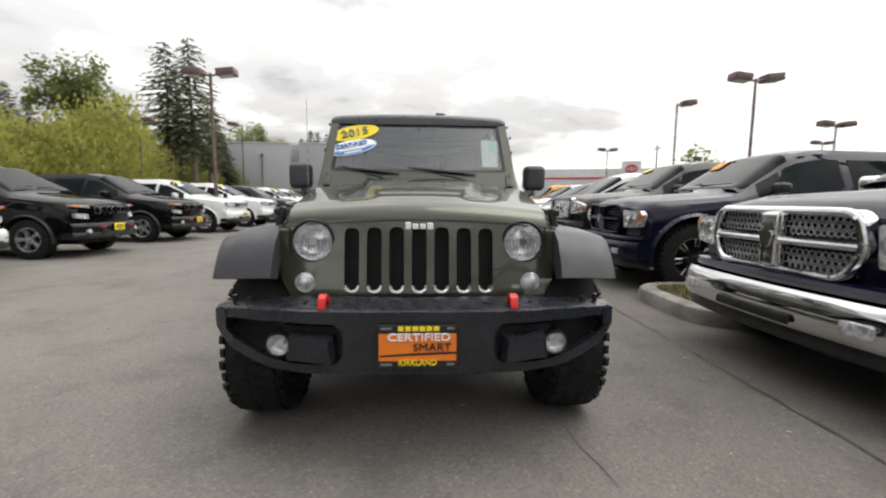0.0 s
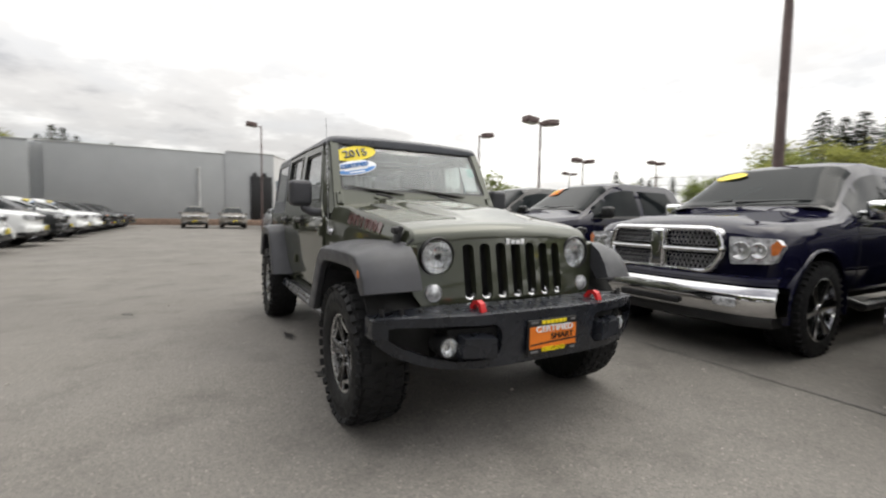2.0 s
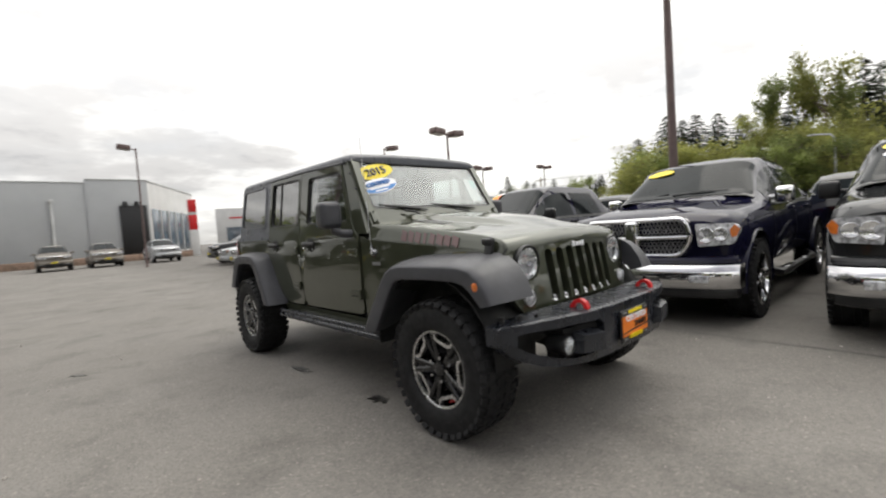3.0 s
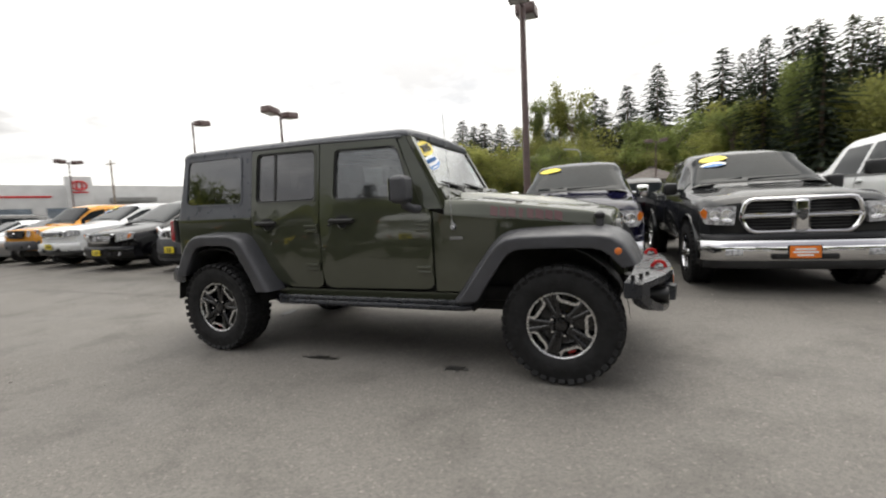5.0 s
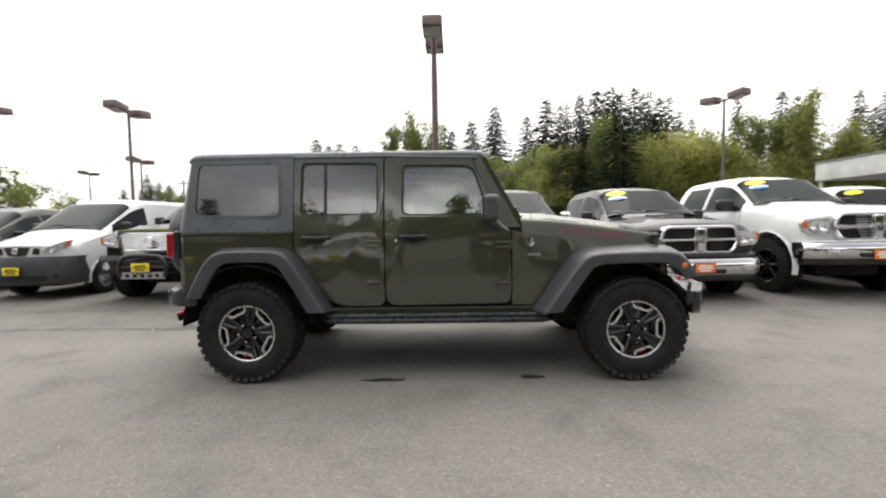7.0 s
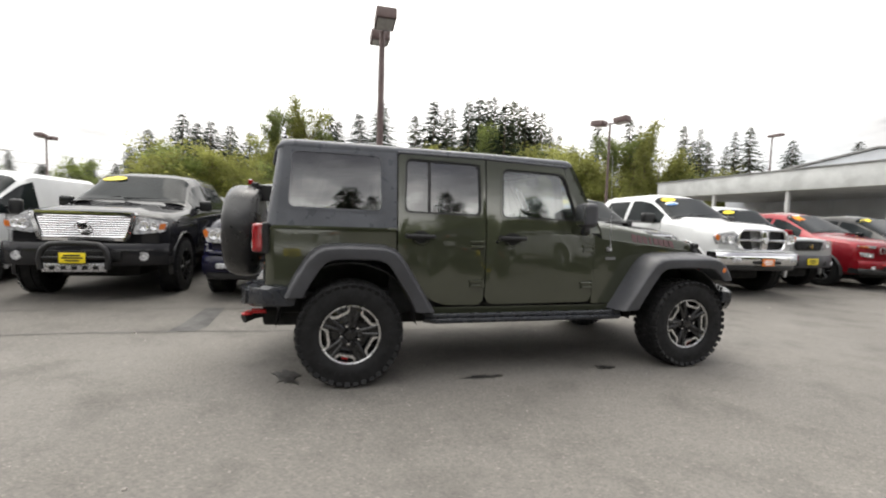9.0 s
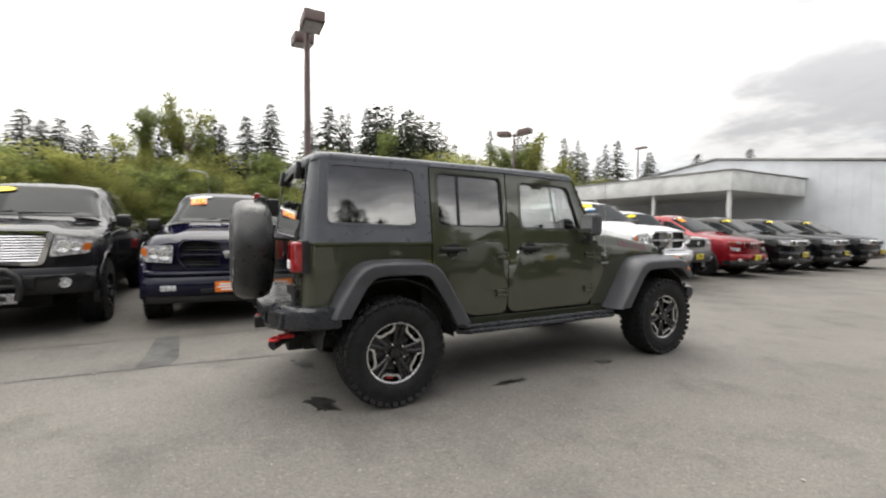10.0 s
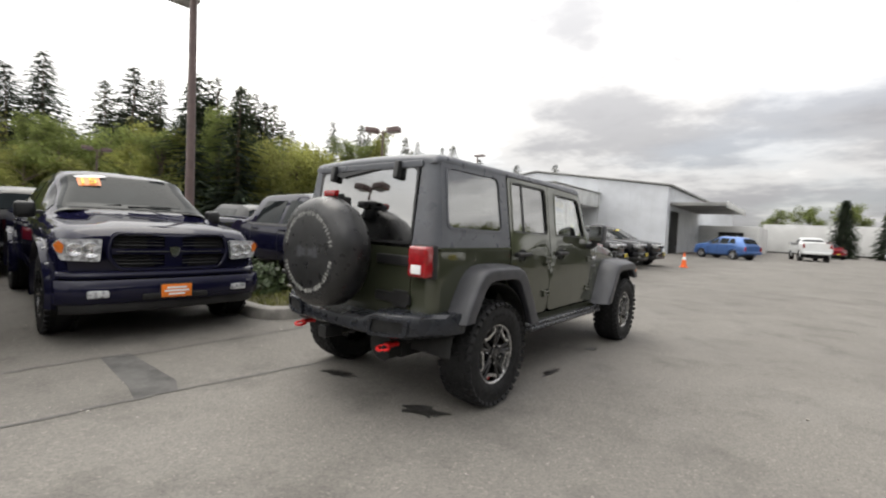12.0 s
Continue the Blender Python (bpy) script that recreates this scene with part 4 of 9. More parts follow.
add_box(bm, on_gate(-0.04, 1.440, -0.025), (0.085, 0.05, 0.055), 0.016)
add_tube(bm, [on_gate(-0.04, 1.450, -0.03), on_gate(-0.10, 1.458, -0.04), on_gate(-0.17, 1.456, -0.03)], 0.011, 8)
add_box(bm, on_gate(-0.165, 1.452, -0.03), (0.05, 0.03, 0.022), 0.006)
wiper = jp("rear_wiper", bm, M_BLACK, gate)
# thin dark wedge set just off the rear glass near its top edge
bm = bmesh.new()
add_plate(bm, rounded([(0.385, 1.690), (0.33, 1.668), (0.25, 1.650), (0.215, 1.660), (-0.128, 1.700), (-0.10, 1.706), (0.20, 1.690), (0.37, 1.698)], 0.004, 2), [], lambda u, v, d: on_gate(u, v, d - 0.022), 0.016)
jp("wiper_blade", bm, M_BLACK, wiper)

# grille
def on_grille(u, v, d):
    return (u, -0.402 + 0.15 * u * u + 0.17 * (v - 0.87) + d, v - 0.02)


slots = [rounded([(c - 0.034, 0.728), (c + 0.034, 0.728), (c + 0.034, 1.034 - 0.010 * abs(k) / 3), (c - 0.034, 1.034 - 0.010 * abs(k) / 3)], 0.033, 5) for k, c in ((k, 0.1030 * k) for k in range(-3, 4))]
LAMP_X, LAMP_Z, IND_X, IND_Z = 0.489, 0.960, 0.522, 0.774
out = rounded([(-0.640, 0.79), (-0.58, 0.695), (-0.50, 0.668), (0.50, 0.668), (0.58, 0.695), (0.640, 0.79), (0.662, 0.96), (0.625, 1.045), (0.42, 1.072), (0.0, 1.086), (-0.42, 1.072), (-0.625, 1.045), (-0.662, 0.96)],
              [0.05, 0.03, 0.02, 0.02, 0.03, 0.05, 0.06, 0.07, 0.1, 0.1, 0.1, 0.07, 0.06], 5)
holes = slots + [ellipse(sx * LAMP_X, LAMP_Z, 0.093, 0.093, 30) for sx in (-1, 1)] + [ellipse(sx * IND_X, IND_Z, 0.044, 0.044, 20) for sx in (-1, 1)]
bm = bmesh.new()
add_plate(bm, out, holes, on_grille, 0.05)
grille = jp("grille", soften(bm, 0.006, 2, 0.9), M_OLIVE, label="seven-slot painted grille")
bm = bmesh.new()
add_plate(bm, rounded([(-0.60, 0.70), (0.60, 0.70), (0.60, 1.03), (-0.60, 1.03)], 0.02), [], lambda u, v, d: on_grille(u, v, d + 0.075), 0.01)
jp("grille_backing", bm, M_DEEP, grille)
bm = bmesh.new()
for k in range(-3, 4):
    c = 0.1030 * k
    for j in range(24):
        z = 0.735 + 0.0125 * j
        x, y, zz = on_grille(c, z, 0.045)
        add_box(bm, (x, y, zz), (0.072, 0.003, 0.0028))
    for j in range(5):
        x, y, zz = on_grille(c - 0.028 + 0.014 * j, 0.88, 0.048)
        add_box(bm, (x, y, zz), (0.0028, 0.003, 0.31), rot=Matrix.Rotation(radians(-9.6), 4, "X"))
mesh_part = jp("grille_mesh", bm, M_BLACK, grille)
mesh_part["kind"] = "stuff"
for k in range(-3, 4):
    c = 0.1030 * k
    bm = bmesh.new()
    cup = [on_grille(c + 0.031 * math.cos(a), 0.752 + 0.024 * math.sin(a), 0.018 + 0.02 * (math.sin(a) + 1)) for a in (math.pi * (1 + q / 8) for q in range(9))]
    add_tube(bm, cup, 0.012, 8)
    jp("slot_lip", bm, M_ALLOY, grille)
bm = bmesh.new()
top_line = [p for p in out if p[1] > 0.90]
top_line = sorted(top_line, key=lambda p: math.atan2(p[1] - 0.5, p[0]))
add_tube(bm, [on_grille(u * 1.006, v + 0.004, 0.004) for u, v in top_line], 0.0055, 6)
jp("hood_seam", bm, M_DEEP, grille)
# emblem above the slots, as plain pale blocks
bm = bmesh.new()
for dx, w, h in ((-0.052, 0.026, 0.034), (-0.018, 0.028, 0.025), (0.016, 0.028, 0.025), (0.050, 0.028, 0.031)):
    add_box(bm, on_grille(dx, 1.038 - (0.040 - h) * 0.3, -0.004), (w, 0.008, h), 0.010, 3)
jp("emblem", bm, M_WHITE, grille)

for sx in (-1, 1):
    x, y, z = on_grille(sx * LAMP_X, LAMP_Z, 0.0)

    def face(profile, seg=32, off=(0, 0, 0)):
        tmp = lathe(bmesh.new(), profile, (0, 0, 0), seg)
        bmesh.ops.rotate(tmp, matrix=Matrix.Rotation(math.pi / 2, 3, "Z"), verts=tmp.verts)
        bmesh.ops.translate(tmp, vec=(x + off[0], y + off[1], z + off[2]), verts=tmp.verts)
        return tmp

    bm = face([(0.05, 0.088), (0.0, 0.092), (-0.012, 0.0945), (-0.014, 0.100), (-0.004, 0.104), (0.02, 0.101)])
    hl = jp("headlight", bm, M_BLACK, grille)
    jp("reflector", face([(-0.002, 0.089), (0.03, 0.075), (0.05, 0.045), (0.055, 0.016), (0.02, 0.014), (0.018, 0.001)]), M_REFLECT, hl)
    jp("lens", face([(-0.004, 0.090), (-0.016, 0.080), (-0.024, 0.055), (-0.028, 0.025), (-0.029, 0.001)]), M_LAMPGLASS, hl).visible_shadow = False
    jp("bulb_shield", face([(-0.012, 0.018), (-0.012, 0.001)]), M_CHROME, hl)
    bm = bmesh.new()
    for k in range(9):
        dx = -0.064 + 0.016 * k
        h = 0.5 * math.sqrt(max(0, 0.075 ** 2 - dx * dx))
        add_box(bm, (x + dx, y + 0.012, z - h * 0.9), (0.003, 0.012, h * 1.6))
    jp("lens_rib", bm, M_CLEARLENS, hl)
    x, y, z = on_grille(sx * IND_X, IND_Z, 0.0)
    ind = jp("turn_signal", face([(0.03, 0.044), (-0.010, 0.046), (-0.014, 0.041), (-0.004, 0.038)], 22), M_CLEARLENS, grille)
    jp("signal_lens", face([(-0.008, 0.041), (-0.018, 0.028), (-0.021, 0.001)], 22), M_CLEARLENS, ind)

# front bumper: beam, centre block, pockets, wings
def beam(stations, section, name, material, parent, label="", bevel=0.015):
    b = bmesh.new()
    add_loft(b, [[Vector((x, y, z)) for y, z in section(x)] for x in stations])
    return jp(name, soften(b, bevel, 3, 0.6), material, parent, label)


def nose_y(x):
    return lerp_list([(0, -0.825), (0.22, -0.825), (0.45, -0.805), (0.63, -0.755), (0.80, -0.665), (0.885, -0.60)], abs(x))


XS = [-0.885, -0.84, -0.75, -0.63, -0.5, -0.36, -0.22, 0, 0.22, 0.36, 0.5, 0.63, 0.75, 0.84, 0.885]


def top_section(x):
    y, s = nose_y(x), abs(x)
    zt = lerp_list([(0, 0.722), (0.6, 0.722), (0.885, 0.690)], s)
    zb = zt - 0.040
    yr = lerp_list([(0, -0.60), (0.6, -0.56), (0.885, -0.50)], s)
    return [(yr, zb), (y + 0.050, zb), (y + 0.012, zb + 0.004), (y + 0.014, zt - 0.014), (y + 0.034, zt), (yr, zt + 0.004)]


bumper = beam(XS, top_section, "front_bumper", M_BUMPER, rover, "black steel off-road bumper")


def low_section(x):
    y, s = nose_y(x), abs(x)
    rec = 0.055
    return [(-0.62, 0.466), (y + rec + 0.05, 0.458), (y + rec, 0.476), (y + rec - 0.004, 0.642), (-0.62, 0.645)]


beam([-0.56, -0.5, -0.36, -0.21, 0, 0.21, 0.36, 0.5, 0.56], low_section, "lower_beam", M_DEEP, bumper)
# face plate with a pocket through each wing
face_out = [(-0.885, 0.690), (-0.62, 0.712), (-0.30, 0.714), (0.30, 0.714), (0.62, 0.712), (0.885, 0.690), (0.890, 0.620), (0.872, 0.572), (0.80, 0.520), (0.70, 0.486), (0.58, 0.462), (0.40, 0.454), (-0.40, 0.454), (-0.58, 0.462), (-0.70, 0.486), (-0.80, 0.520), (-0.872, 0.572), (-0.890, 0.620)]
face_pocket = [(0.305, 0.535), (0.335, 0.496), (0.53, 0.494), (0.66, 0.522), (0.77, 0.562), (0.838, 0.606), (0.842, 0.642), (0.80, 0.660), (0.56, 0.668), (0.335, 0.664), (0.305, 0.630)]
bm = bmesh.new()
add_plate(bm, rounded(face_out, 0.03, 3), [rounded(face_pocket, 0.022, 3), rounded([(-u, v) for u, v in reversed(face_pocket)], 0.022, 3)],
          lambda u, v, d: (u, nose_y(u) + 0.006 + 0.10 * max(0.0, 0.60 - v) + d, v), 0.055, cuts=(0.60,), ucuts=(-0.80, -0.72, -0.63, -0.54, -0.45, -0.34, -0.22, 0.22, 0.34, 0.45, 0.54, 0.63, 0.72, 0.80))
jp("face_plate", soften(bm, 0.010, 3, 0.75), M_BUMPER, bumper)
for sx in (-1, 1):
    def tip(z):
        return [(sx * 0.825, -0.645), (sx * 0.885, -0.600), (sx * 0.892, -0.57), (sx * 0.888, -0.50), (sx * 0.825, -0.50)]
    b = bmesh.new()
    add_loft(b, [[Vector((x, y, z)) for x, y in tip(z)] for z in (0.60, 0.64, 0.685)])
    jp("wing_tip", soften(b, 0.020, 3, 0.6), M_BUMPER, bumper)
    # faceted pocket cover
    b = bmesh.new()
    zc = 0.560
    rings = [[Vector((sx * x, y, z)) for x, z in ((0.325, 0.500), (0.335, 0.615), (0.52, 0.625), (0.535, 0.520))] for y in (-0.755,)]
    rings.append([Vector((sx * x, y, z)) for (x, z), y in zip(((0.350, 0.512), (0.358, 0.604), (0.515, 0.612), (0.525, 0.525)), (-0.842, -0.842, -0.815, -0.815))])
    add_loft(b, rings)
    jp("pocket_cover", soften(b, 0.024, 4, 0.4), M_BUMPER, bumper)
    # fog lamp
    b = bmesh.new()
    tmp = lathe(bmesh.new(), [(0.10, 0.05), (0.0, 0.052), (-0.012, 0.049), (-0.012, 0.044), (0.0, 0.043)], (0, 0, 0), 24)
    bmesh.ops.rotate(tmp, matrix=Matrix.Rotation(math.pi / 2, 3, "Z"), verts=tmp.verts)
    bmesh.ops.translate(tmp, vec=(sx * 0.572, -0.755, 0.568), verts=tmp.verts)
    join(b, tmp)
    fog = jp("fog_light", b, M_BLACK, bumper)
    for prof, mt, nm in (([(-0.002, 0.043), (0.022, 0.036), (0.035, 0.018), (0.012, 0.015), (0.010, 0.001)], M_REFLECT, "reflector"), ([(-0.010, 0.044), (-0.018, 0.03), (-0.021, 0.001)], M_LAMPGLASS, "lens")):
        tmp = lathe(bmesh.new(), prof, (0, 0, 0), 24)
        bmesh.ops.rotate(tmp, matrix=Matrix.Rotation(math.pi / 2, 3, "Z"), verts=tmp.verts)
        bmesh.ops.translate(tmp, vec=(sx * 0.572, -0.757, 0.568), verts=tmp.verts)
        o = jp(nm, tmp, mt, fog)
        if nm == "lens":
            o.visible_shadow = False
    # tow hook: a flat red loop
    b = bmesh.new()
    path = [(-0.675, 0.70), (-0.688, 0.735), (-0.708, 0.757), (-0.735, 0.763), (-0.757, 0.752), (-0.766, 0.732), (-0.768, 0.712)]
    rings = []
    for i, (y, z) in enumerate(path):
        a, c = Vector(path[max(0, i - 1)]), Vector(path[min(len(path) - 1, i + 1)])
        n = Vector((-(c - a).y, (c - a).x)).normalized() * 0.010
        rings.append([Vector((sx * 0.392 + w, y + n.x * q, z + n.y * q)) for w, q in ((-0.015, -1), (0.015, -1), (0.015, 1), (-0.015, 1))])
    add_loft(b, rings)
    jp("tow_hook", soften(b, 0.004, 2, 0.6), M_RED, bumper, "bright red tow hook")
    for bx, by in ((0.82, -0.55), (0.74, -0.60), (0.66, -0.64), (0.30, -0.72), (0.48, -0.68)):
        b = bmesh.new()
        add_cyl(b, (sx * bx, by, 0.70), (sx * bx, by, 0.731), 0.012, seg=8)
        jp("bolt", b, M_BLACK, bumper)
    b = bmesh.new()
    add_box(b, (sx * 0.262, -0.793, 0.61), (0.035, 0.012, 0.012), 0.004)
    add_box(b, (sx * 0.262, -0.793, 0.52), (0.035, 0.012, 0.012), 0.004)
    jp("bumper_rib", b, M_BUMPER, bumper)
    b = bmesh.new()
    add_box(b, (sx * 0.47, -0.50, 0.64), (0.14, 0.22, 0.10), 0.02)
    jp("bumper_bracket", b, M_DEEP, bumper)

# dealer plate
bm = bmesh.new()
add_box(bm, (-0.006, -0.832, 0.580), (0.326, 0.014, 0.178), 0.006)
plate = jp("dealer_plate", bm, M_BLACK, label="orange and yellow dealer plate in a black frame")
bm = bmesh.new()
add_box(bm, (-0.006, -0.8405, 0.580), (0.306, 0.004, 0.110))
jp("plate_field", bm, M_ORANGE, plate)


def lettering(body, h, w, x, z, material, name, bold=0.012):
    b = text_bm(body, h, w, 0.004, bold)
    bmesh.ops.rotate(b, matrix=Matrix.Rotation(math.pi / 2, 3, "X"), verts=b.verts)
    bmesh.ops.translate(b, vec=(x, -0.8435, z), verts=b.verts)
    return jp(name, b, material, plate)


lettering("CERTIFIED", 0.030, 0.245, 0.0, 0.622, M_WHITE, "plate_word", 0.01)
lettering("SMART", 0.030, 0.150, 0.052, 0.581, M_BLACK, "plate_word", 0.0)
lettering("KIRKLAND", 0.024, 0.150, -0.006, 0.519, M_YELLOW, "plate_word", 0.01)
for k in range(6):
    bm = bmesh.new()
    add_box(bm, (-0.072 + 0.028 * k, -0.8415, 0.655), (0.022, 0.004, 0.018))
    jp("plate_bar", bm, M_YELLOW, plate)
bm = bmesh.new()
add_plate(bm, [(-0.155, 0.541), (-0.03, 0.547), (0.147, 0.553), (0.147, 0.562), (-0.03, 0.556), (-0.155, 0.548)], [], lambda u, v, d: (u, -0.8435 + d, v), 0.002)
jp("plate_stroke", bm, M_BLACK, plate)
bm = bmesh.new()
for x, w in ((-0.13, 0.045), (0.125, 0.03)):
    add_box(bm, (x, -0.8415, 0.510), (w, 0.004, 0.010))
    add_box(bm, (x, -0.8415, 0.656), (w, 0.004, 0.008))
jp("plate_mark", bm, M_ROOM_GREY, plate)
# the bumper and the plate on it, as mounted
for ob in (bumper, plate):
    ob.matrix_basis = Matrix.Translation((0, 0.125, -0.024))

# fender flares
def flare(path_out, path_in, body_x, top_rise, name):
    for sd in (-1, 1):
        b = bmesh.new()
        rings = []
        for (yo, zo), (yi, zi) in zip(path_out, path_in):
            def mixp(t):
                return yo + (yi - yo) * t, zo + (zi - zo) * t
            tuck = 0.022 + 0.020 * max(0.0, min(1.0, (0.1 - yo) / 0.5))
            pts = [(body_x, mixp(-top_rise)), (0.86 - tuck, mixp(-top_rise * 0.35)), (0.915 - tuck, mixp(0.02)), (0.948 - tuck, mixp(0.14)), (0.957 - tuck, mixp(0.30)), (0.953 - tuck, mixp(0.92)), (0.945 - tuck, mixp(1.0)), (0.915 - tuck, mixp(1.0)), (0.90 - tuck, mixp(0.85)), (body_x, mixp(0.6))]
            rings.append([Vector((sd * x, y, z)) for x, (y, z) in pts])
        add_loft(b, rings)
        jp(name, b, M_FLARE, smooth=42)


flare([(2.325, 0.545), (2.42, 0.70), (2.52, 0.865), (2.58, 0.955), (2.63, 1.000), (2.70, 1.025), (2.80, 1.032), (2.95, 1.034), (3.06, 1.032), (3.14, 1.022), (3.20, 0.995), (3.26, 0.935), (3.33, 0.82), (3.39, 0.70), (3.405, 0.665)],
      [(2.470, 0.545), (2.535, 0.67), (2.62, 0.805), (2.665, 0.875), (2.70, 0.910), (2.75, 0.928), (2.82, 0.933), (2.95, 0.935), (3.03, 0.933), (3.09, 0.925), (3.125, 0.905), (3.165, 0.862), (3.215, 0.78), (3.262, 0.70), (3.275, 0.665)], 0.745, 0.10, "rear_flare")
flare([(0.705, 0.520), (0.64, 0.61), (0.55, 0.74), (0.46, 0.865), (0.40, 0.93), (0.34, 0.962), (0.26, 0.975), (0.05, 0.980), (-0.15, 0.980), (-0.25, 0.975), (-0.32, 0.958), (-0.38, 0.915), (-0.425, 0.85), (-0.455, 0.785)],
      [(0.545, 0.530), (0.50, 0.60), (0.43, 0.705), (0.365, 0.80), (0.325, 0.850), (0.285, 0.872), (0.235, 0.882), (0.05, 0.886), (-0.12, 0.886), (-0.20, 0.882), (-0.25, 0.870), (-0.295, 0.838), (-0.335, 0.795), (-0.365, 0.765)], 0.640, 0.42, "front_flare")
for sd in (-1, 1):
    bm = bmesh.new()
    tmp = bmesh.new()
    bmesh.ops.create_uvsphere(tmp, u_segments=18, v_segments=10, radius=1)
    for v in tmp.verts:
        v.co = Vector((v.co.x * 0.018 + sd * 0.902, v.co.y * 0.030 - 0.345, v.co.z * 0.032 + 0.868))
    join(bm, tmp)
    jp("side_marker", bm, M_AMBER)
    # liner behind the flares
    for yc, inner in ((0.09, 0.56), (2.96, 0.52)):
        bm = bmesh.new()
        arc = [(yc + 0.50 * math.cos(a), 0.44 + 0.46 * math.sin(a)) for a in (math.pi * k / 12 for k in range(13))]
        add_loft(bm, [[Vector((sd * inner, y, z)), Vector((sd * 0.865, y, z)), Vector((sd * 0.865, y, z + 0.012)), Vector((sd * inner, y, z + 0.012))] for y, z in arc])
        jp("wheel_liner", bm, M_DEEP)
    # rock rail with two ribs
    for z, r, x in ((0.492, 0.019, 0.815), (0.455, 0.022, 0.822)):
        bm = bmesh.new()
        add_tube(bm, [(sd * (x - 0.06), 0.60, z), (sd * x, 0.68, z), (sd * x, 1.5, z), (sd * x, 2.30, z), (sd * (x - 0.06), 2.38, z)], r, 10)
        jp("rock_rail", bm, M_BUMPER)
    bm = bmesh.new()
    add_box(bm, (sd * 0.76, 1.49, 0.46), (0.10, 1.66, 0.06), 0.02)
    jp("rail_backing", bm, M_BLACK)
    # mirror
    bm = bmesh.new()
    add_box(bm, (sd * 0.905, 1.075, 1.312), (0.165, 0.125, 0.195), 0.040, 4)
    mir = jp("side_mirror", bm, M_FLARE)
    bm = bmesh.new()
    add_box(bm, (sd * 0.905, 1.140, 1.312), (0.132, 0.006, 0.155), 0.002)
    jp("mirror_glass", bm, M_CHROME, mir)
    bm = bmesh.new()
    add_tube(bm, [(sd * 0.765, 1.01, 1.17), (sd * 0.83, 1.03, 1.175), (sd * 0.875, 1.06, 1.20), (sd * 0.88, 1.07, 1.24)], 0.032, 12)
    jp("mirror_arm", bm, M_FLARE, mir)
# antenna on the passenger side
bm = bmesh.new()
add_cyl(bm, (-0.752, 0.75, 1.03), (-0.775, 0.75, 1.035), 0.025, 0.018, 14)
add_cyl(bm, (-0.772, 0.75, 1.03), (-0.775, 0.752, 1.075), 0.014, 0.008, 12)
add_tube(bm, [(-0.775, 0.752, 1.07), (-0.778, 0.765, 1.45), (-0.782, 0.785, 1.83)], 0.0024, 6)
jp("antenna", bm, M_ALLOY)
# badge on the side panel, plain bars
bm = bmesh.new()
add_box(bm, (-0.757, 0.73, 0.95), (0.004, 0.10, 0.022), 0.002)
jp("side_badge", bm, M_ROOM_GREY)

# rear: lamps, spare, bumper
for sd in (-1, 1):
    bm = bmesh.new()
    add_box(bm, (sd * 0.688, 3.575, 1.067), (0.165, 0.11, 0.205), 0.022, 3)
    tl = jp("tail_light", bm, M_REDLENS)
    bm = bmesh.new()
    add_box(bm, (sd * 0.688, 3.632, 1.018), (0.085, 0.008, 0.058), 0.004)
    jp("reverse_lens", bm, M_WHITE, tl)
    bm = bmesh.new()
    add_box(bm, (sd * 0.688, 3.54, 1.067), (0.178, 0.05, 0.222), 0.012)
    jp("lamp_base", bm, M_BLACK, tl)
    # tow loop
    bm = bmesh.new()
    rings = [Vector((sd * 0.485 + 0.046 * math.cos(a), 3.695 + 0.034 * math.sin(a), 0.478 - 0.008 * math.sin(a))) for a in (2 * math.pi * k / 18 for k in range(18))]
    add_tube(bm, rings, 0.011, 8, closed=True)
    add_box(bm, (sd * 0.485, 3.62, 0.492), (0.05, 0.11, 0.03), 0.008)
    jp("tow_hook", bm, M_RED, label="red rear tow hook")


def tail_y(x):
    return lerp_list([(0, 3.745), (0.30, 3.745), (0.55, 3.715), (0.74, 3.64), (0.855, 3.52), (0.885, 3.40)], abs(x))


def tail_section(x):
    y, s = tail_y(x), abs(x)
    yf = lerp_list([(0, 3.52), (0.6, 3.50), (0.885, 3.33)], s)
    zt = lerp_list([(0, 0.668), (0.28, 0.668), (0.42, 0.728), (0.885, 0.735)], s)
    zb = lerp_list([(0, 0.548), (0.60, 0.548), (0.74, 0.575), (0.885, 0.600)], s)
    return [(yf, zb + 0.010), (y - 0.04, zb), (y, zb + 0.022), (y + 0.004, zt - 0.068), (y - 0.010, zt - 0.023), (y - 0.045, zt - 0.002), (yf, zt)]


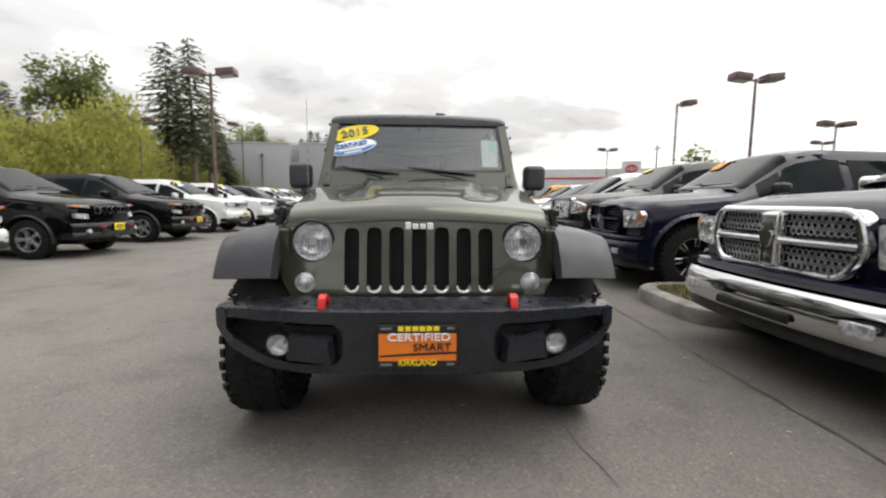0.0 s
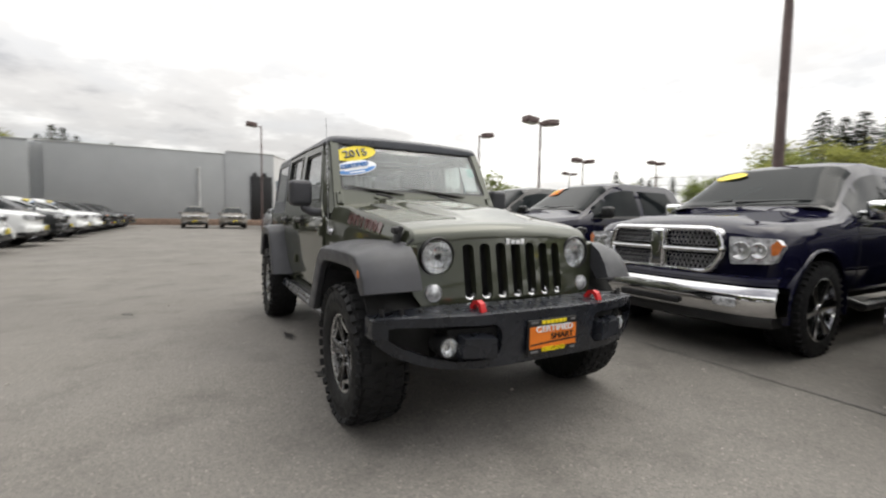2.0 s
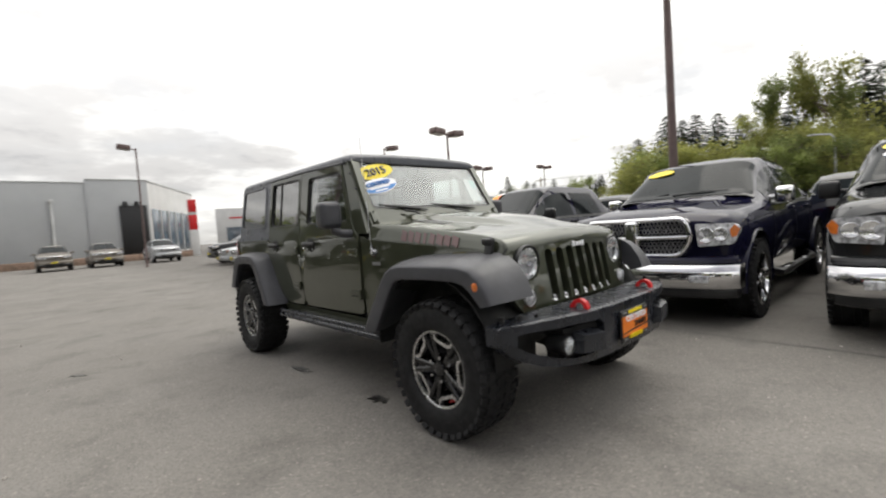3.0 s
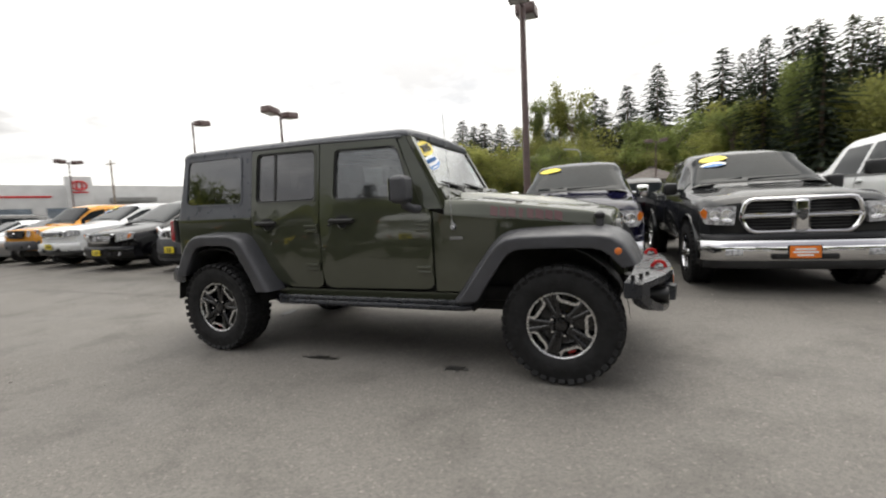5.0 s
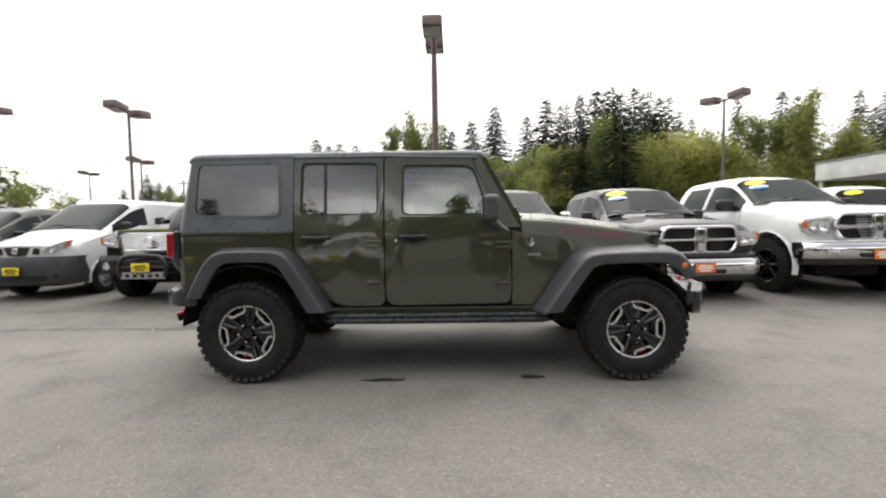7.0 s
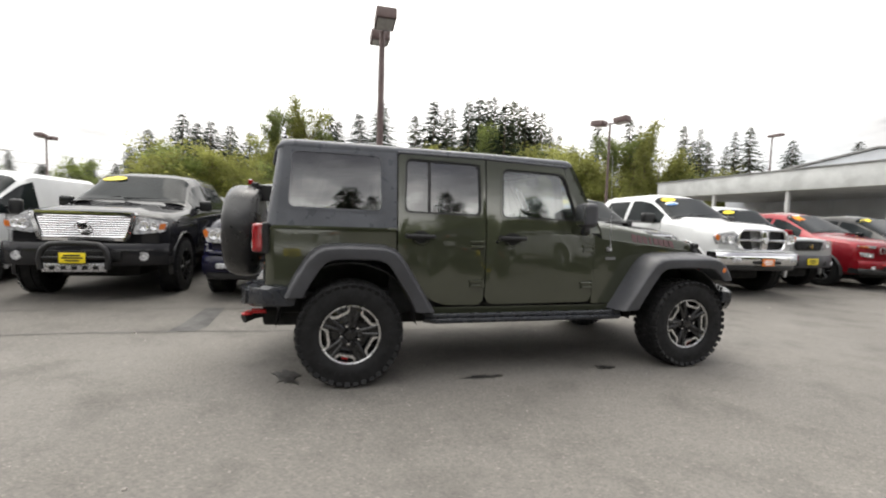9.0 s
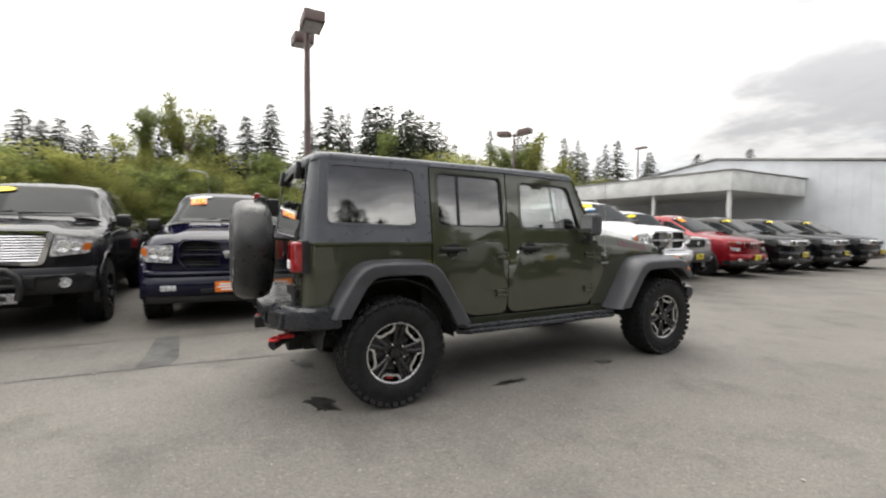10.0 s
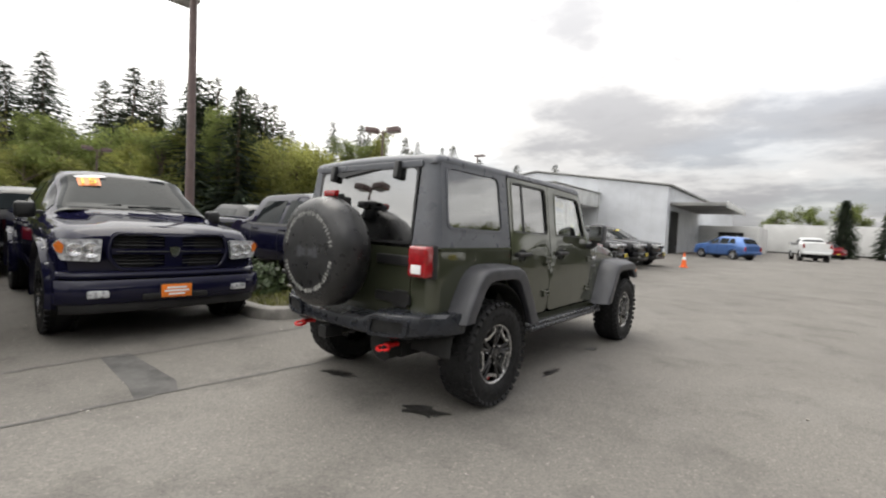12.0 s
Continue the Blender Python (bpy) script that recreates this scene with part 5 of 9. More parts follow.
rb = beam([-0.885, -0.855, -0.80, -0.74, -0.65, -0.55, -0.42, -0.30, 0, 0.30, 0.42, 0.55, 0.65, 0.74, 0.80, 0.855, 0.885], tail_section, "rear_bumper", M_BUMPER, rover, "black steel rear bumper", 0.010)
for sd in (-1, 1):
    frame_out = [(0.375, 0.580), (0.405, 0.562), (0.655, 0.578), (0.680, 0.600), (0.690, 0.695), (0.40, 0.692)]
    frame_in = [(0.402, 0.592), (0.412, 0.584), (0.640, 0.598), (0.652, 0.608), (0.658, 0.676), (0.425, 0.674)]
    if sd < 0:
        frame_out, frame_in = ([(-u, v) for u, v in reversed(p)] for p in (frame_out, frame_in))
    folds = [sd * q for q in (0.44, 0.50, 0.55, 0.60, 0.65)]
    bm = bmesh.new()
    add_plate(bm, rounded(frame_out, 0.02, 3), [rounded(frame_in, 0.012, 3)], lambda u, v, d: (u, tail_y(u) + 0.022 - d, v), 0.04, ucuts=folds)
    rim = jp("recess_frame", soften(bm, 0.006, 2, 0.75), M_BUMPER, rb)
    bm = bmesh.new()
    add_plate(bm, rounded(frame_in, 0.012, 3), [], lambda u, v, d: (u, tail_y(u) + 0.007 - d, v), 0.02, ucuts=folds)
    jp("bumper_recess", bm, M_DEEP, rim)
bm = bmesh.new()
add_box(bm, (0.08, 3.70, 0.50), (0.09, 0.16, 0.09), 0.012)
jp("tow_hitch", bm, M_BLACK, rb)

SP = (0.05, 3.665, 1.085)
bm = lathe(bmesh.new(), [(0.0, 0.05), (0.0, 0.32), (0.02, 0.365), (0.07, 0.388), (0.14, 0.392), (0.20, 0.385), (0.245, 0.362), (0.268, 0.325), (0.276, 0.29), (0.282, 0.2), (0.285, 0.002)], (0, 0, 0), 48)
bmesh.ops.rotate(bm, matrix=Matrix.Rotation(math.pi / 2, 3, "Z"), verts=bm.verts)
bmesh.ops.translate(bm, vec=SP, verts=bm.verts)
for v in bm.verts:
    r = Vector((v.co.x - SP[0], 0, v.co.z - SP[2]))
    if r.length > 0.28:
        a = math.atan2(r.z, r.x)
        v.co += r.normalized() * 0.004 * math.sin(9 * a + 2 * math.sin(3 * a))
M_VINYL = mat("black_vinyl_cover", (0.015, 0.015, 0.016), rough=0.33, var=0.3, scale=7, bump=0.5, bscale=14)
spare = jp("spare_wheel", bm, M_VINYL, label="spare wheel in a black vinyl cover", smooth=60)
M_PRINT = mat("worn_silver_print", (0.26, 0.26, 0.25), rough=0.5, var=0.35, scale=40)
bm = bmesh.new()
for k in range(60):
    if k in (0, 1, 28, 29, 30, 31, 59):
        continue
    a = 2 * math.pi * k / 60 + math.pi
    rr, hh = 0.268, (0.030 if k % 4 else 0.012)
    add_box(bm, (SP[0] + rr * math.cos(a), SP[1] + 0.2785, SP[2] + rr * math.sin(a)), (0.016, 0.003, hh), 0, rot=Matrix.Rotation(-a + math.pi / 2, 4, "Y"))
jp("cover_print", bm, M_PRINT, spare)
bm = bmesh.new()
for dx, w, h in ((-0.085, 0.05, 0.075), (-0.025, 0.055, 0.05), (0.04, 0.055, 0.05), (0.10, 0.05, 0.07)):
    add_box(bm, (SP[0] - dx, SP[1] + 0.2832, SP[2]), (w, 0.003, h), 0)
jp("cover_mark", bm, M_FLARE, spare)
bm = bmesh.new()
add_box(bm, (0.05, 3.66, 1.42), (0.05, 0.14, 0.14), 0.015)
add_box(bm, (0.05, 3.72, 1.47), (0.16, 0.06, 0.07), 0.015)
stalk = jp("brake_light_stalk", bm, M_BLACK)
bm = bmesh.new()
add_box(bm, (0.05, 3.757, 1.505), (0.13, 0.045, 0.045), 0.010)
jp("high_brake_light", bm, M_REDLENS, stalk)

# wheels
def mud_tyre():
    b = bmesh.new()
    R, w = 0.384, 0.135
    lathe(b, [(-0.110, 0.218), (-0.122, 0.232), (-0.131, 0.275), (-0.130, 0.325), (-0.121, 0.360), (-0.105, 0.376), (-0.05, R), (0.05, R), (0.105, 0.376), (0.121, 0.360), (0.130, 0.325), (0.131, 0.275), (0.122, 0.232), (0.110, 0.218)], (0, 0, 0), 64)
    tread = bmesh.new()
    n = 38
    rn = random.Random(3)
    for k in range(n):
        a0 = 2 * math.pi * k / n
        for x, da, sx, sy, h, tw in ((-0.030, 0.0, 0.050, 0.041, 0.396, 18), (0.030, 0.5, 0.050, 0.041, 0.396, -18), (-0.083, 0.45, 0.046, 0.043, 0.392, -12), (0.083, 0.95, 0.046, 0.043, 0.392, 12)):
            a = a0 + da * 2 * math.pi / n
            m = Matrix.Rotation(a, 4, "X") @ Matrix.Translation((x, 0, h - 0.012)) @ Matrix.Rotation(radians(tw + rn.uniform(-3, 3)), 4, "Z")
            tmp = bmesh.new()
            bmesh.ops.create_cube(tmp, size=1)
            bmesh.ops.scale(tmp, vec=(sx, sy, 0.030), verts=tmp.verts)
            for v in tmp.verts:
                if v.co.z > 0:
                    v.co.x *= 0.86
                    v.co.y *= 0.86
            bmesh.ops.transform(tmp, matrix=m, verts=tmp.verts)
            join(tread, tmp)
        for sd in (-1, 1):
            a = a0 + (0.45 if sd < 0 else 0.95) * 2 * math.pi / n
            long = 0.060 if k % 2 else 0.042
            m = Matrix.Rotation(a, 4, "X") @ Matrix.Translation((sd * 0.117, 0, 0.379 - long * 0.35)) @ Matrix.Rotation(sd * radians(32), 4, "Y")
            tmp = bmesh.new()
            bmesh.ops.create_cube(tmp, size=1)
            bmesh.ops.scale(tmp, vec=(0.026, 0.040, long), verts=tmp.verts)
            bmesh.ops.transform(tmp, matrix=m, verts=tmp.verts)
            join(tread, tmp)
    # sidewall lettering ring as raised plain blocks
    for k in range(40):
        if k % 10 in (0, 9):
            continue
        a = 2 * math.pi * k / 40
        for sd in (-1, 1):
            add_box(tread, (sd * 0.1315, 0.298 * math.sin(a), 0.298 * math.cos(a)), (0.003, 0.030, 0.022), 0, rot=Matrix.Rotation(-a, 4, "X"))
    return b, tread


def forged_rim():
    b = bmesh.new()
    # barrel and black face (slot 0), bright machined parts (slot 1), red (slot 2)
    lathe(b, [(0.105, 0.216), (-0.02, 0.205), (-0.085, 0.212)], (0, 0, 0), 48, 0)
    lathe(b, [(-0.055, 0.02), (-0.050, 0.12), (-0.030, 0.19), (-0.03, 0.209)], (0, 0, 0), 48, 0)
    lathe(b, [(-0.085, 0.205), (-0.104, 0.206), (-0.108, 0.214), (-0.106, 0.226), (-0.098, 0.230)], (0, 0, 0), 60, 1)
    for k in range(5):
        a = 2 * math.pi * k / 5 + radians(8)

        def pol(x, r, da):
            return Vector((x, r * math.sin(a + radians(da)), r * math.cos(a + radians(da))))
        # bright pocket outline hugging the rim
        path = [(0.208, -23), (0.180, -21), (0.162, -15), (0.158, 0), (0.162, 15), (0.180, 21), (0.208, 23)]
        rings = []
        for i, (r, da) in enumerate(path):
            lo, hi = 0.008, 0.008
            p = pol(-0.100, r, da)
            p0, p1 = pol(-0.100, *path[max(0, i - 1)]), pol(-0.100, *path[min(6, i + 1)])
            t = (p1 - p0).normalized()
            n = Vector((1, 0, 0)).cross(t).normalized() * 0.0085
            rings.append([p + n, p - n, p - n + Vector((0.03, 0, 0)), p + n + Vector((0.03, 0, 0))])
        add_loft(b, rings, mi=1)
        # black spokes: two ribs with a sunk web
        for off in (27, 45):
            rr = []
            for r, hw, x in ((0.050, 0.020, -0.082), (0.12, 0.014, -0.092), (0.204, 0.017, -0.100)):
                c = pol(x, r, off if r > 0.06 else 36 + (off - 36) * 0.6)
                d = pol(0, 1, off + 90)
                rr.append([c - d * hw, c - d * hw * 0.5 + Vector((-0.006, 0, 0)), c + d * hw * 0.5 + Vector((-0.006, 0, 0)), c + d * hw, c + d * hw + Vector((0.05, 0, 0)), c - d * hw + Vector((0.05, 0, 0))])
            add_loft(b, rr, mi=0)
        rr = []
        for r, hw, x in ((0.06, 0.022, -0.070), (0.13, 0.03, -0.078), (0.20, 0.04, -0.085)):
            c, d = pol(x, r, 36), pol(0, 1, 126)
            rr.append([c - d * hw, c + d * hw, c + d * hw + Vector((0.04, 0, 0)), c - d * hw + Vector((0.04, 0, 0))])
        add_loft(b, rr, mi=0)
        # lug nut
        c = pol(-0.07, 0.068, 0)
        add_cyl(b, c, c + Vector((-0.034, 0, 0)), 0.0115, 0.008, 8, mi=3)
    add_cyl(b, (-0.05, 0, 0), (-0.098, 0, 0), 0.048, 0.040, 24, bevel=0.004)
    return b


wb, tread_bm = mud_tyre()
finish(wb, 30)
rover_tyre = bpy.data.meshes.new("tyre")
wb.to_mesh(rover_tyre)
wb.free()
rover_tyre.materials.append(M_RUBBER)
finish(tread_bm)
rover_tread = bpy.data.meshes.new("tread")
tread_bm.to_mesh(rover_tread)
tread_bm.free()
rover_tread.materials.append(M_RUBBER)
wb = forged_rim()
finish(wb, 35)
rover_rim = bpy.data.meshes.new("wheel")
wb.to_mesh(rover_rim)
wb.free()
for mm in (M_RIMBLACK, M_RIMCUT, M_RED, M_CHROME):
    rover_rim.materials.append(mm)
for y, spin in ((0.0, 24), (2.946, 55)):
    for sd in (-1, 1):
        wheel = new("wheel", rover_rim)
        wheel.parent = rover
        wheel.matrix_basis = Matrix.Translation((sd * 0.788, y, 0.386)) @ Matrix.Rotation(0 if sd < 0 else math.pi, 4, "Z") @ Matrix.Rotation(radians(spin), 4, "X")
        o = new("tyre", rover_tyre)
        o.parent = wheel
        o = new("tread", rover_tread)
        o.parent = wheel
        o["kind"] = "stuff"
        o.scale = (1.0, 0.978, 0.978)
        b = bmesh.new()
        a = radians(8 + 72 * 3)
        add_box(b, (-0.060, 0.186 * math.sin(a), 0.186 * math.cos(a)), (0.02, 0.05, 0.014), 0.004, rot=Matrix.Rotation(-a, 4, "X"))
        part("red_accent", b, M_RED, wheel)
        b = bmesh.new()
        add_cyl(b, (0.03, 0, 0), (0.045, 0, 0), 0.15, seg=32)
        part("brake_disc", b, M_STEEL, wheel)

# interior
for x in (-0.36, 0.36):
    for y in (1.45, 2.30):
        bm = bmesh.new()
        add_box(bm, (x, y, 0.82), (0.50, 0.50, 0.16), 0.05, 3)
        seat = jp("seat", bm, M_SEAT)
        bm = bmesh.new()
        add_box(bm, (x, y + 0.28, 1.13), (0.48, 0.15, 0.60), 0.05, 3, rot=Matrix.Rotation(radians(-12), 4, "X"))
        jp("seat_back", bm, M_SEAT, seat)
        bm = bmesh.new()
        add_box(bm, (x, y + 0.37, 1.50), (0.26, 0.10, 0.17), 0.04, 3)
        jp("headrest", bm, M_SEAT, seat)
bm = bmesh.new()
add_box(bm, (0, 1.02, 1.08), (1.36, 0.30, 0.26), 0.06, 3)
dash = jp("dashboard", bm, M_INTERIOR)
bm = bmesh.new()
add_box(bm, (0, 0.92, 1.205), (1.30, 0.16, 0.02), 0.008)
jp("dash_top", bm, M_INTERIOR, dash)
bm = bmesh.new()
ring = [Vector((0.36 + 0.185 * math.cos(a), 1.24 - 0.07 * math.sin(a), 1.16 + 0.17 * math.sin(a))) for a in (2 * math.pi * k / 28 for k in range(28))]
add_tube(bm, ring, 0.016, 8, closed=True)
add_box(bm, (0.36, 1.235, 1.15), (0.32, 0.04, 0.06), 0.02)
add_cyl(bm, (0.36, 1.24, 1.15), (0.36, 1.05, 1.10), 0.035, seg=12)
jp("steering_wheel", bm, M_INTERIOR)
for sd in (-1, 1):
    bm = bmesh.new()
    add_tube(bm, [(sd * 0.60, 1.12, 1.15), (sd * 0.595, 1.20, 1.62), (sd * 0.59, 1.30, 1.68), (sd * 0.59, 1.9, 1.68), (sd * 0.59, 2.7, 1.68), (sd * 0.60, 3.15, 1.62), (sd * 0.62, 3.35, 1.1)], 0.035, 10)
    add_tube(bm, [(sd * 0.59, 1.92, 1.68), (sd * 0.63, 1.92, 1.1), (sd * 0.64, 1.92, 0.6)], 0.04, 10)
    jp("roll_bar", bm, M_INTERIOR)
bm = bmesh.new()
add_tube(bm, [(-0.59, 1.92, 1.67), (0.59, 1.92, 1.67)], 0.035, 10)
jp("roll_bar_cross", bm, M_INTERIOR)
bm = bmesh.new()
add_box(bm, (0, 1.14, 1.645), (0.22, 0.03, 0.07), 0.015)
add_tube(bm, [(0, 1.14, 1.65), (0, 1.10, 1.70)], 0.012, 8)
jp("rear_view_mirror", bm, M_BLACK)
bm = bmesh.new()
add_box(bm, (0, 2.2, 0.64), (1.30, 2.5, 0.06), 0.02)
jp("cabin_floor", bm, M_INTERIOR)

# ---- parked vehicles: one builder for bodies, several fronts ----
class Shell:
    """A car body as a surface: u runs along the car (front is -y), v round half a section from sill to roof centre."""

    def __init__(self, s):
        self.s = s
        self.y0, self.y1 = s["top"][0][0], s["top"][-1][0]

    def ring(self, y):
        s = self.s
        zb = soft_list(s["bottom"], y)
        top, belt = soft_list(s["top"], y, s.get("soft", 0.05)), soft_list(s["belt"], y)
        belt = min(belt, top - 0.03)
        w, wr = soft_list(s["wid"], y, 0.03), s["roofw"]
        g = max(0.0, min(1.0, (top - belt - 0.04) / 0.45))
        wb_ = w * 0.955
        wt = wb_ * 0.90 + (wr - wb_ * 0.90) * g
        h = belt - zb
        k = s.get("dome", 0.0) * (1 - g) * max(0.0, min(1.0, (y - self.y0) / 0.4)) * (1.0 if y < s["shield"][0] + 0.05 else 0.0)
        return [(0, zb), (w * 0.84, zb), (w * 0.955, zb + 0.10 * h), (w * 0.985, zb + 0.32 * h), (w, zb + 0.58 * h), (w * 0.985, zb + 0.86 * h), (wb_, belt),
                (wb_ + (wt - wb_) * 0.55, belt + (top - belt) * 0.5), (wt, top - 0.02 - 0.07 * g), (wt * (0.90 - 0.20 * k), top - 0.006 - 0.018 * g - 0.006 * k), (wt * (0.5 + 0.12 * k), top + 0.012 + 0.022 * k), (0, top + 0.02 + 0.016 * k)]

    def swept(self, x, y):
        """How far the nose curves back towards its corners."""
        k = max(0.0, 1 - (y - self.y0) / 0.6)
        return self.s.get("nb", 0.13) * x * x * k * k

    def at(self, y, v, side=1, off=0.0):
        """The point at u = y, v from 0 to 11; off metres out along the normal."""
        def raw(yy, vv):
            r = self.ring(yy)
            vv = max(0.0, min(11.0, vv))
            i = min(int(vv), 10)
            f = vv - i
            x = r[i][0] + (r[i + 1][0] - r[i][0]) * f
            return Vector((side * x, yy + self.swept(x, yy), r[i][1] + (r[i + 1][1] - r[i][1]) * f))
        p = raw(y, v)
        if off:
            e = 0.02
            du = raw(y + e, v) - raw(y - e, v)
            dv = raw(y, min(v + 0.15, 11)) - raw(y, max(v - 0.15, 0))
            n = du.cross(dv)
            if n.length > 1e-9:
                n.normalize()
                c = Vector((0, p.y, 0.9))
                if n.dot(p - c) < 0:
                    n = -n
                p = p + n * off
        return p

    def body(self):
        s = self.s
        ys = sorted({self.y0, self.y1} | {round(self.y0 + 0.02 * k * k, 4) for k in range(1, 5)} | {round(self.y0 + (self.y1 - self.y0) * k / 46, 4) for k in range(1, 46)})
        rings = []
        for y in ys:
            r = self.ring(y)
            pts = [Vector((x, y + self.swept(x, y), z)) for x, z in r]
            rings.append(pts + [Vector((-p.x, p.y, p.z)) for p in reversed(pts[1:-1])])
        bm = bmesh.new()
        n = len(rings[0])
        vs = [[bm.verts.new(p) for p in ring] for ring in rings]
        for a, b in zip(vs, vs[1:]):
            for k in range(n):
                bm.faces.new((a[k], a[(k + 1) % n], b[(k + 1) % n], b[k]))
        bm.faces.new(vs[-1])
        # the nose, row by row
        first, rows = vs[0], []
        for i in range(1, 11):
            a, b = first[i], first[n - i]
            row = [a]
            for j in range(1, 8):
                x = a.co.x + (b.co.x - a.co.x) * j / 8
                row.append(bm.verts.new((x, self.y0 + self.swept(x, self.y0), a.co.z)))
            rows.append(row + [b])
        for ra, rb in zip(rows, rows[1:]):
            for j in range(8):
                bm.faces.new((ra[j], ra[j + 1], rb[j + 1], rb[j]))
        for tip, row in ((first[0], rows[0]), (first[11], rows[-1])):
            for j in range(8):
                bm.faces.new((tip, row[j], row[j + 1]))
        return bm

    def patch(self, bm, y0, y1, v0, v1, off=0.005, nu=10, nv=6, sides=(1, -1), slant0=0.0, slant1=0.0, mi=0):
        """A pane lying on the surface; the slants lean its ends."""
        for side in sides:
            g0, g1 = [], []
            for i in range(nu + 1):
                a, b = [], []
                for j in range(nv + 1):
                    t = j / nv
                    ya, yb = y0 + slant0 * t, y1 + slant1 * t
                    y = ya + (yb - ya) * i / nu
                    v = v0 + (v1 - v0) * t
                    if v0 < 7 < v1:
                        v = v0 + (7 - v0) * t * 2 if t <= 0.5 else 7 + (v1 - 7) * (t * 2 - 1)
                    a.append(bm.verts.new(self.at(y, v, side, off)))
                    b.append(bm.verts.new(self.at(y, v, side, -0.01)))
                g0.append(a)
                g1.append(b)
            quilt(bm, g0, g1, mi)
        return bm

    def across(self, bm, y0, y1, v0, off=0.010, nu=16, nv=10, mi=0):
        """A pane that spans the car from side to side (windscreen, rear window)."""
        g0, g1 = [], []
        for i in range(nu + 1):
            y = y0 + (y1 - y0) * i / nu
            steps = (1.0, 0.985, 0.96, 0.92, 0.86, 0.76, 0.6, 0.4, 0.2)
            cols = list(steps) + [0.0] + [-c for c in reversed(steps)]
            for g, o in ((g0, off), (g1, -0.01)):
                edge, mid = self.at(y, v0, 1, o), self.at(y, 11, 1, o)
                g.append([bm.verts.new((abs(edge.x) * c, mid.y + (edge.y - mid.y) * c * c, mid.z + (edge.z - mid.z) * (0.08 * c * c + 0.92 * c ** 12))) for c in cols])
        quilt(bm, g0, g1, mi)
        return bm


WHEELS = {}


def wheel_meshes(R, width, style):
    """Rim and tyre meshes, axle along x, outer face towards -x."""
    key = (R, width, style)
    if key in WHEELS:
        return WHEELS[key]
    rr = R * {"steel": 0.56, "ychrome": 0.66}.get(style, 0.60)
    bm = bmesh.new()
    w = width / 2
    lathe(bm, [(-w * 0.92, rr * 1.0), (-w, rr * 1.04), (-w * 1.02, R * 0.84), (-w * 0.92, R * 0.955), (-w * 0.70, R), (-w * 0.64, R), (-w * 0.62, R * 0.975), (-w * 0.3, R * 0.975), (-w * 0.28, R * 1.003), (w * 0.28, R * 1.003), (w * 0.3, R * 0.975), (w * 0.62, R * 0.975), (w * 0.64, R), (w * 0.92, R * 0.955), (w, rr * 1.04), (w * 0.9, rr)], (0, 0, 0), 40)
    for k in range(40):
        a = 2 * math.pi * k / 40
        for sx in (-0.82, 0.82):
            add_box(bm, (sx * w, R * 0.985 * math.cos(a), R * 0.985 * math.sin(a)), (w * 0.3, R * 0.09, R * 0.05), 0, rot=Matrix.Rotation(a, 4, "X"))
    finish(bm)
    tyre = bpy.data.meshes.new("tyre")
    bm.to_mesh(tyre)
    bm.free()
    tyre.materials.append(M_RUBBER)
    bm = bmesh.new()
    lathe(bm, [(-w * 0.97, rr * 1.03), (-w, rr), (-w * 0.95, rr * 0.955), (-w * 0.25, rr * 0.9), (-w * 0.26, rr * 0.2), (-w * 0.90, rr * 0.17), (-w * 0.95, 0.12 * rr), (-w * 0.955, 0.001)], (0, 0, 0), 40)
    for f in bm.faces:
        c = f.calc_center_median()
        if abs(c.x + w * 0.255) < w * 0.03:
            f.material_index = 1
    finish(bm)
    bright = {"cut": M_RIMBLACK, "five": M_ALLOY, "ten": M_ALLOY, "black": M_RIMBLACK, "chrome": M_CHROME, "steel": M_STEEL, "ychrome": M_CHROME}[style]
    rim = bpy.data.meshes.new("wheel")
    bm.to_mesh(rim)
    bm.free()
    rim.materials.append(bright)
    rim.materials.append(M_DEEP)
    n = {"cut": 7, "five": 5, "ten": 10, "black": 8, "chrome": 5, "steel": 12, "ychrome": 6}[style]
    wide = {"cut": 0.26, "five": 0.30, "ten": 0.13, "black": 0.16, "chrome": 0.34, "steel": 0.22, "ychrome": 0.26}[style]
    ring = []
    for r, hw, x in ((rr * 0.14, rr * wide * 0.55, -w * 0.80), (rr * 0.6, rr * wide * 0.42, -w * 0.86), (rr * 0.97, rr * wide * 0.62, -w * 0.93)):
        ring.append([Vector((x, r, -hw)), Vector((x - 0.008, r, -hw * 0.5)), Vector((x - 0.008, r, hw * 0.5)), Vector((x, r, hw)), Vector((x + 0.05, r, hw)), Vector((x + 0.05, r, -hw))])
    bm = add_loft(bmesh.new(), ring)
    if style == "cut":
        bm.faces.ensure_lookup_table()
        for f in bm.faces:
            c = f.calc_center_median()
            if abs(c.z) > rr * wide * 0.25 and c.x < -w * 0.8 and abs(f.normal.y) < 0.9 and c.y > rr * 0.4:
                f.material_index = 1
    finish(bm)
    spoke = bpy.data.meshes.new("spoke")
    bm.to_mesh(spoke)
    bm.free()
    spoke.materials.append(bright)
    spoke.materials.append(M_RIMCUT)
    WHEELS[key] = (rim, tyre, spoke, n)
    return WHEELS[key]


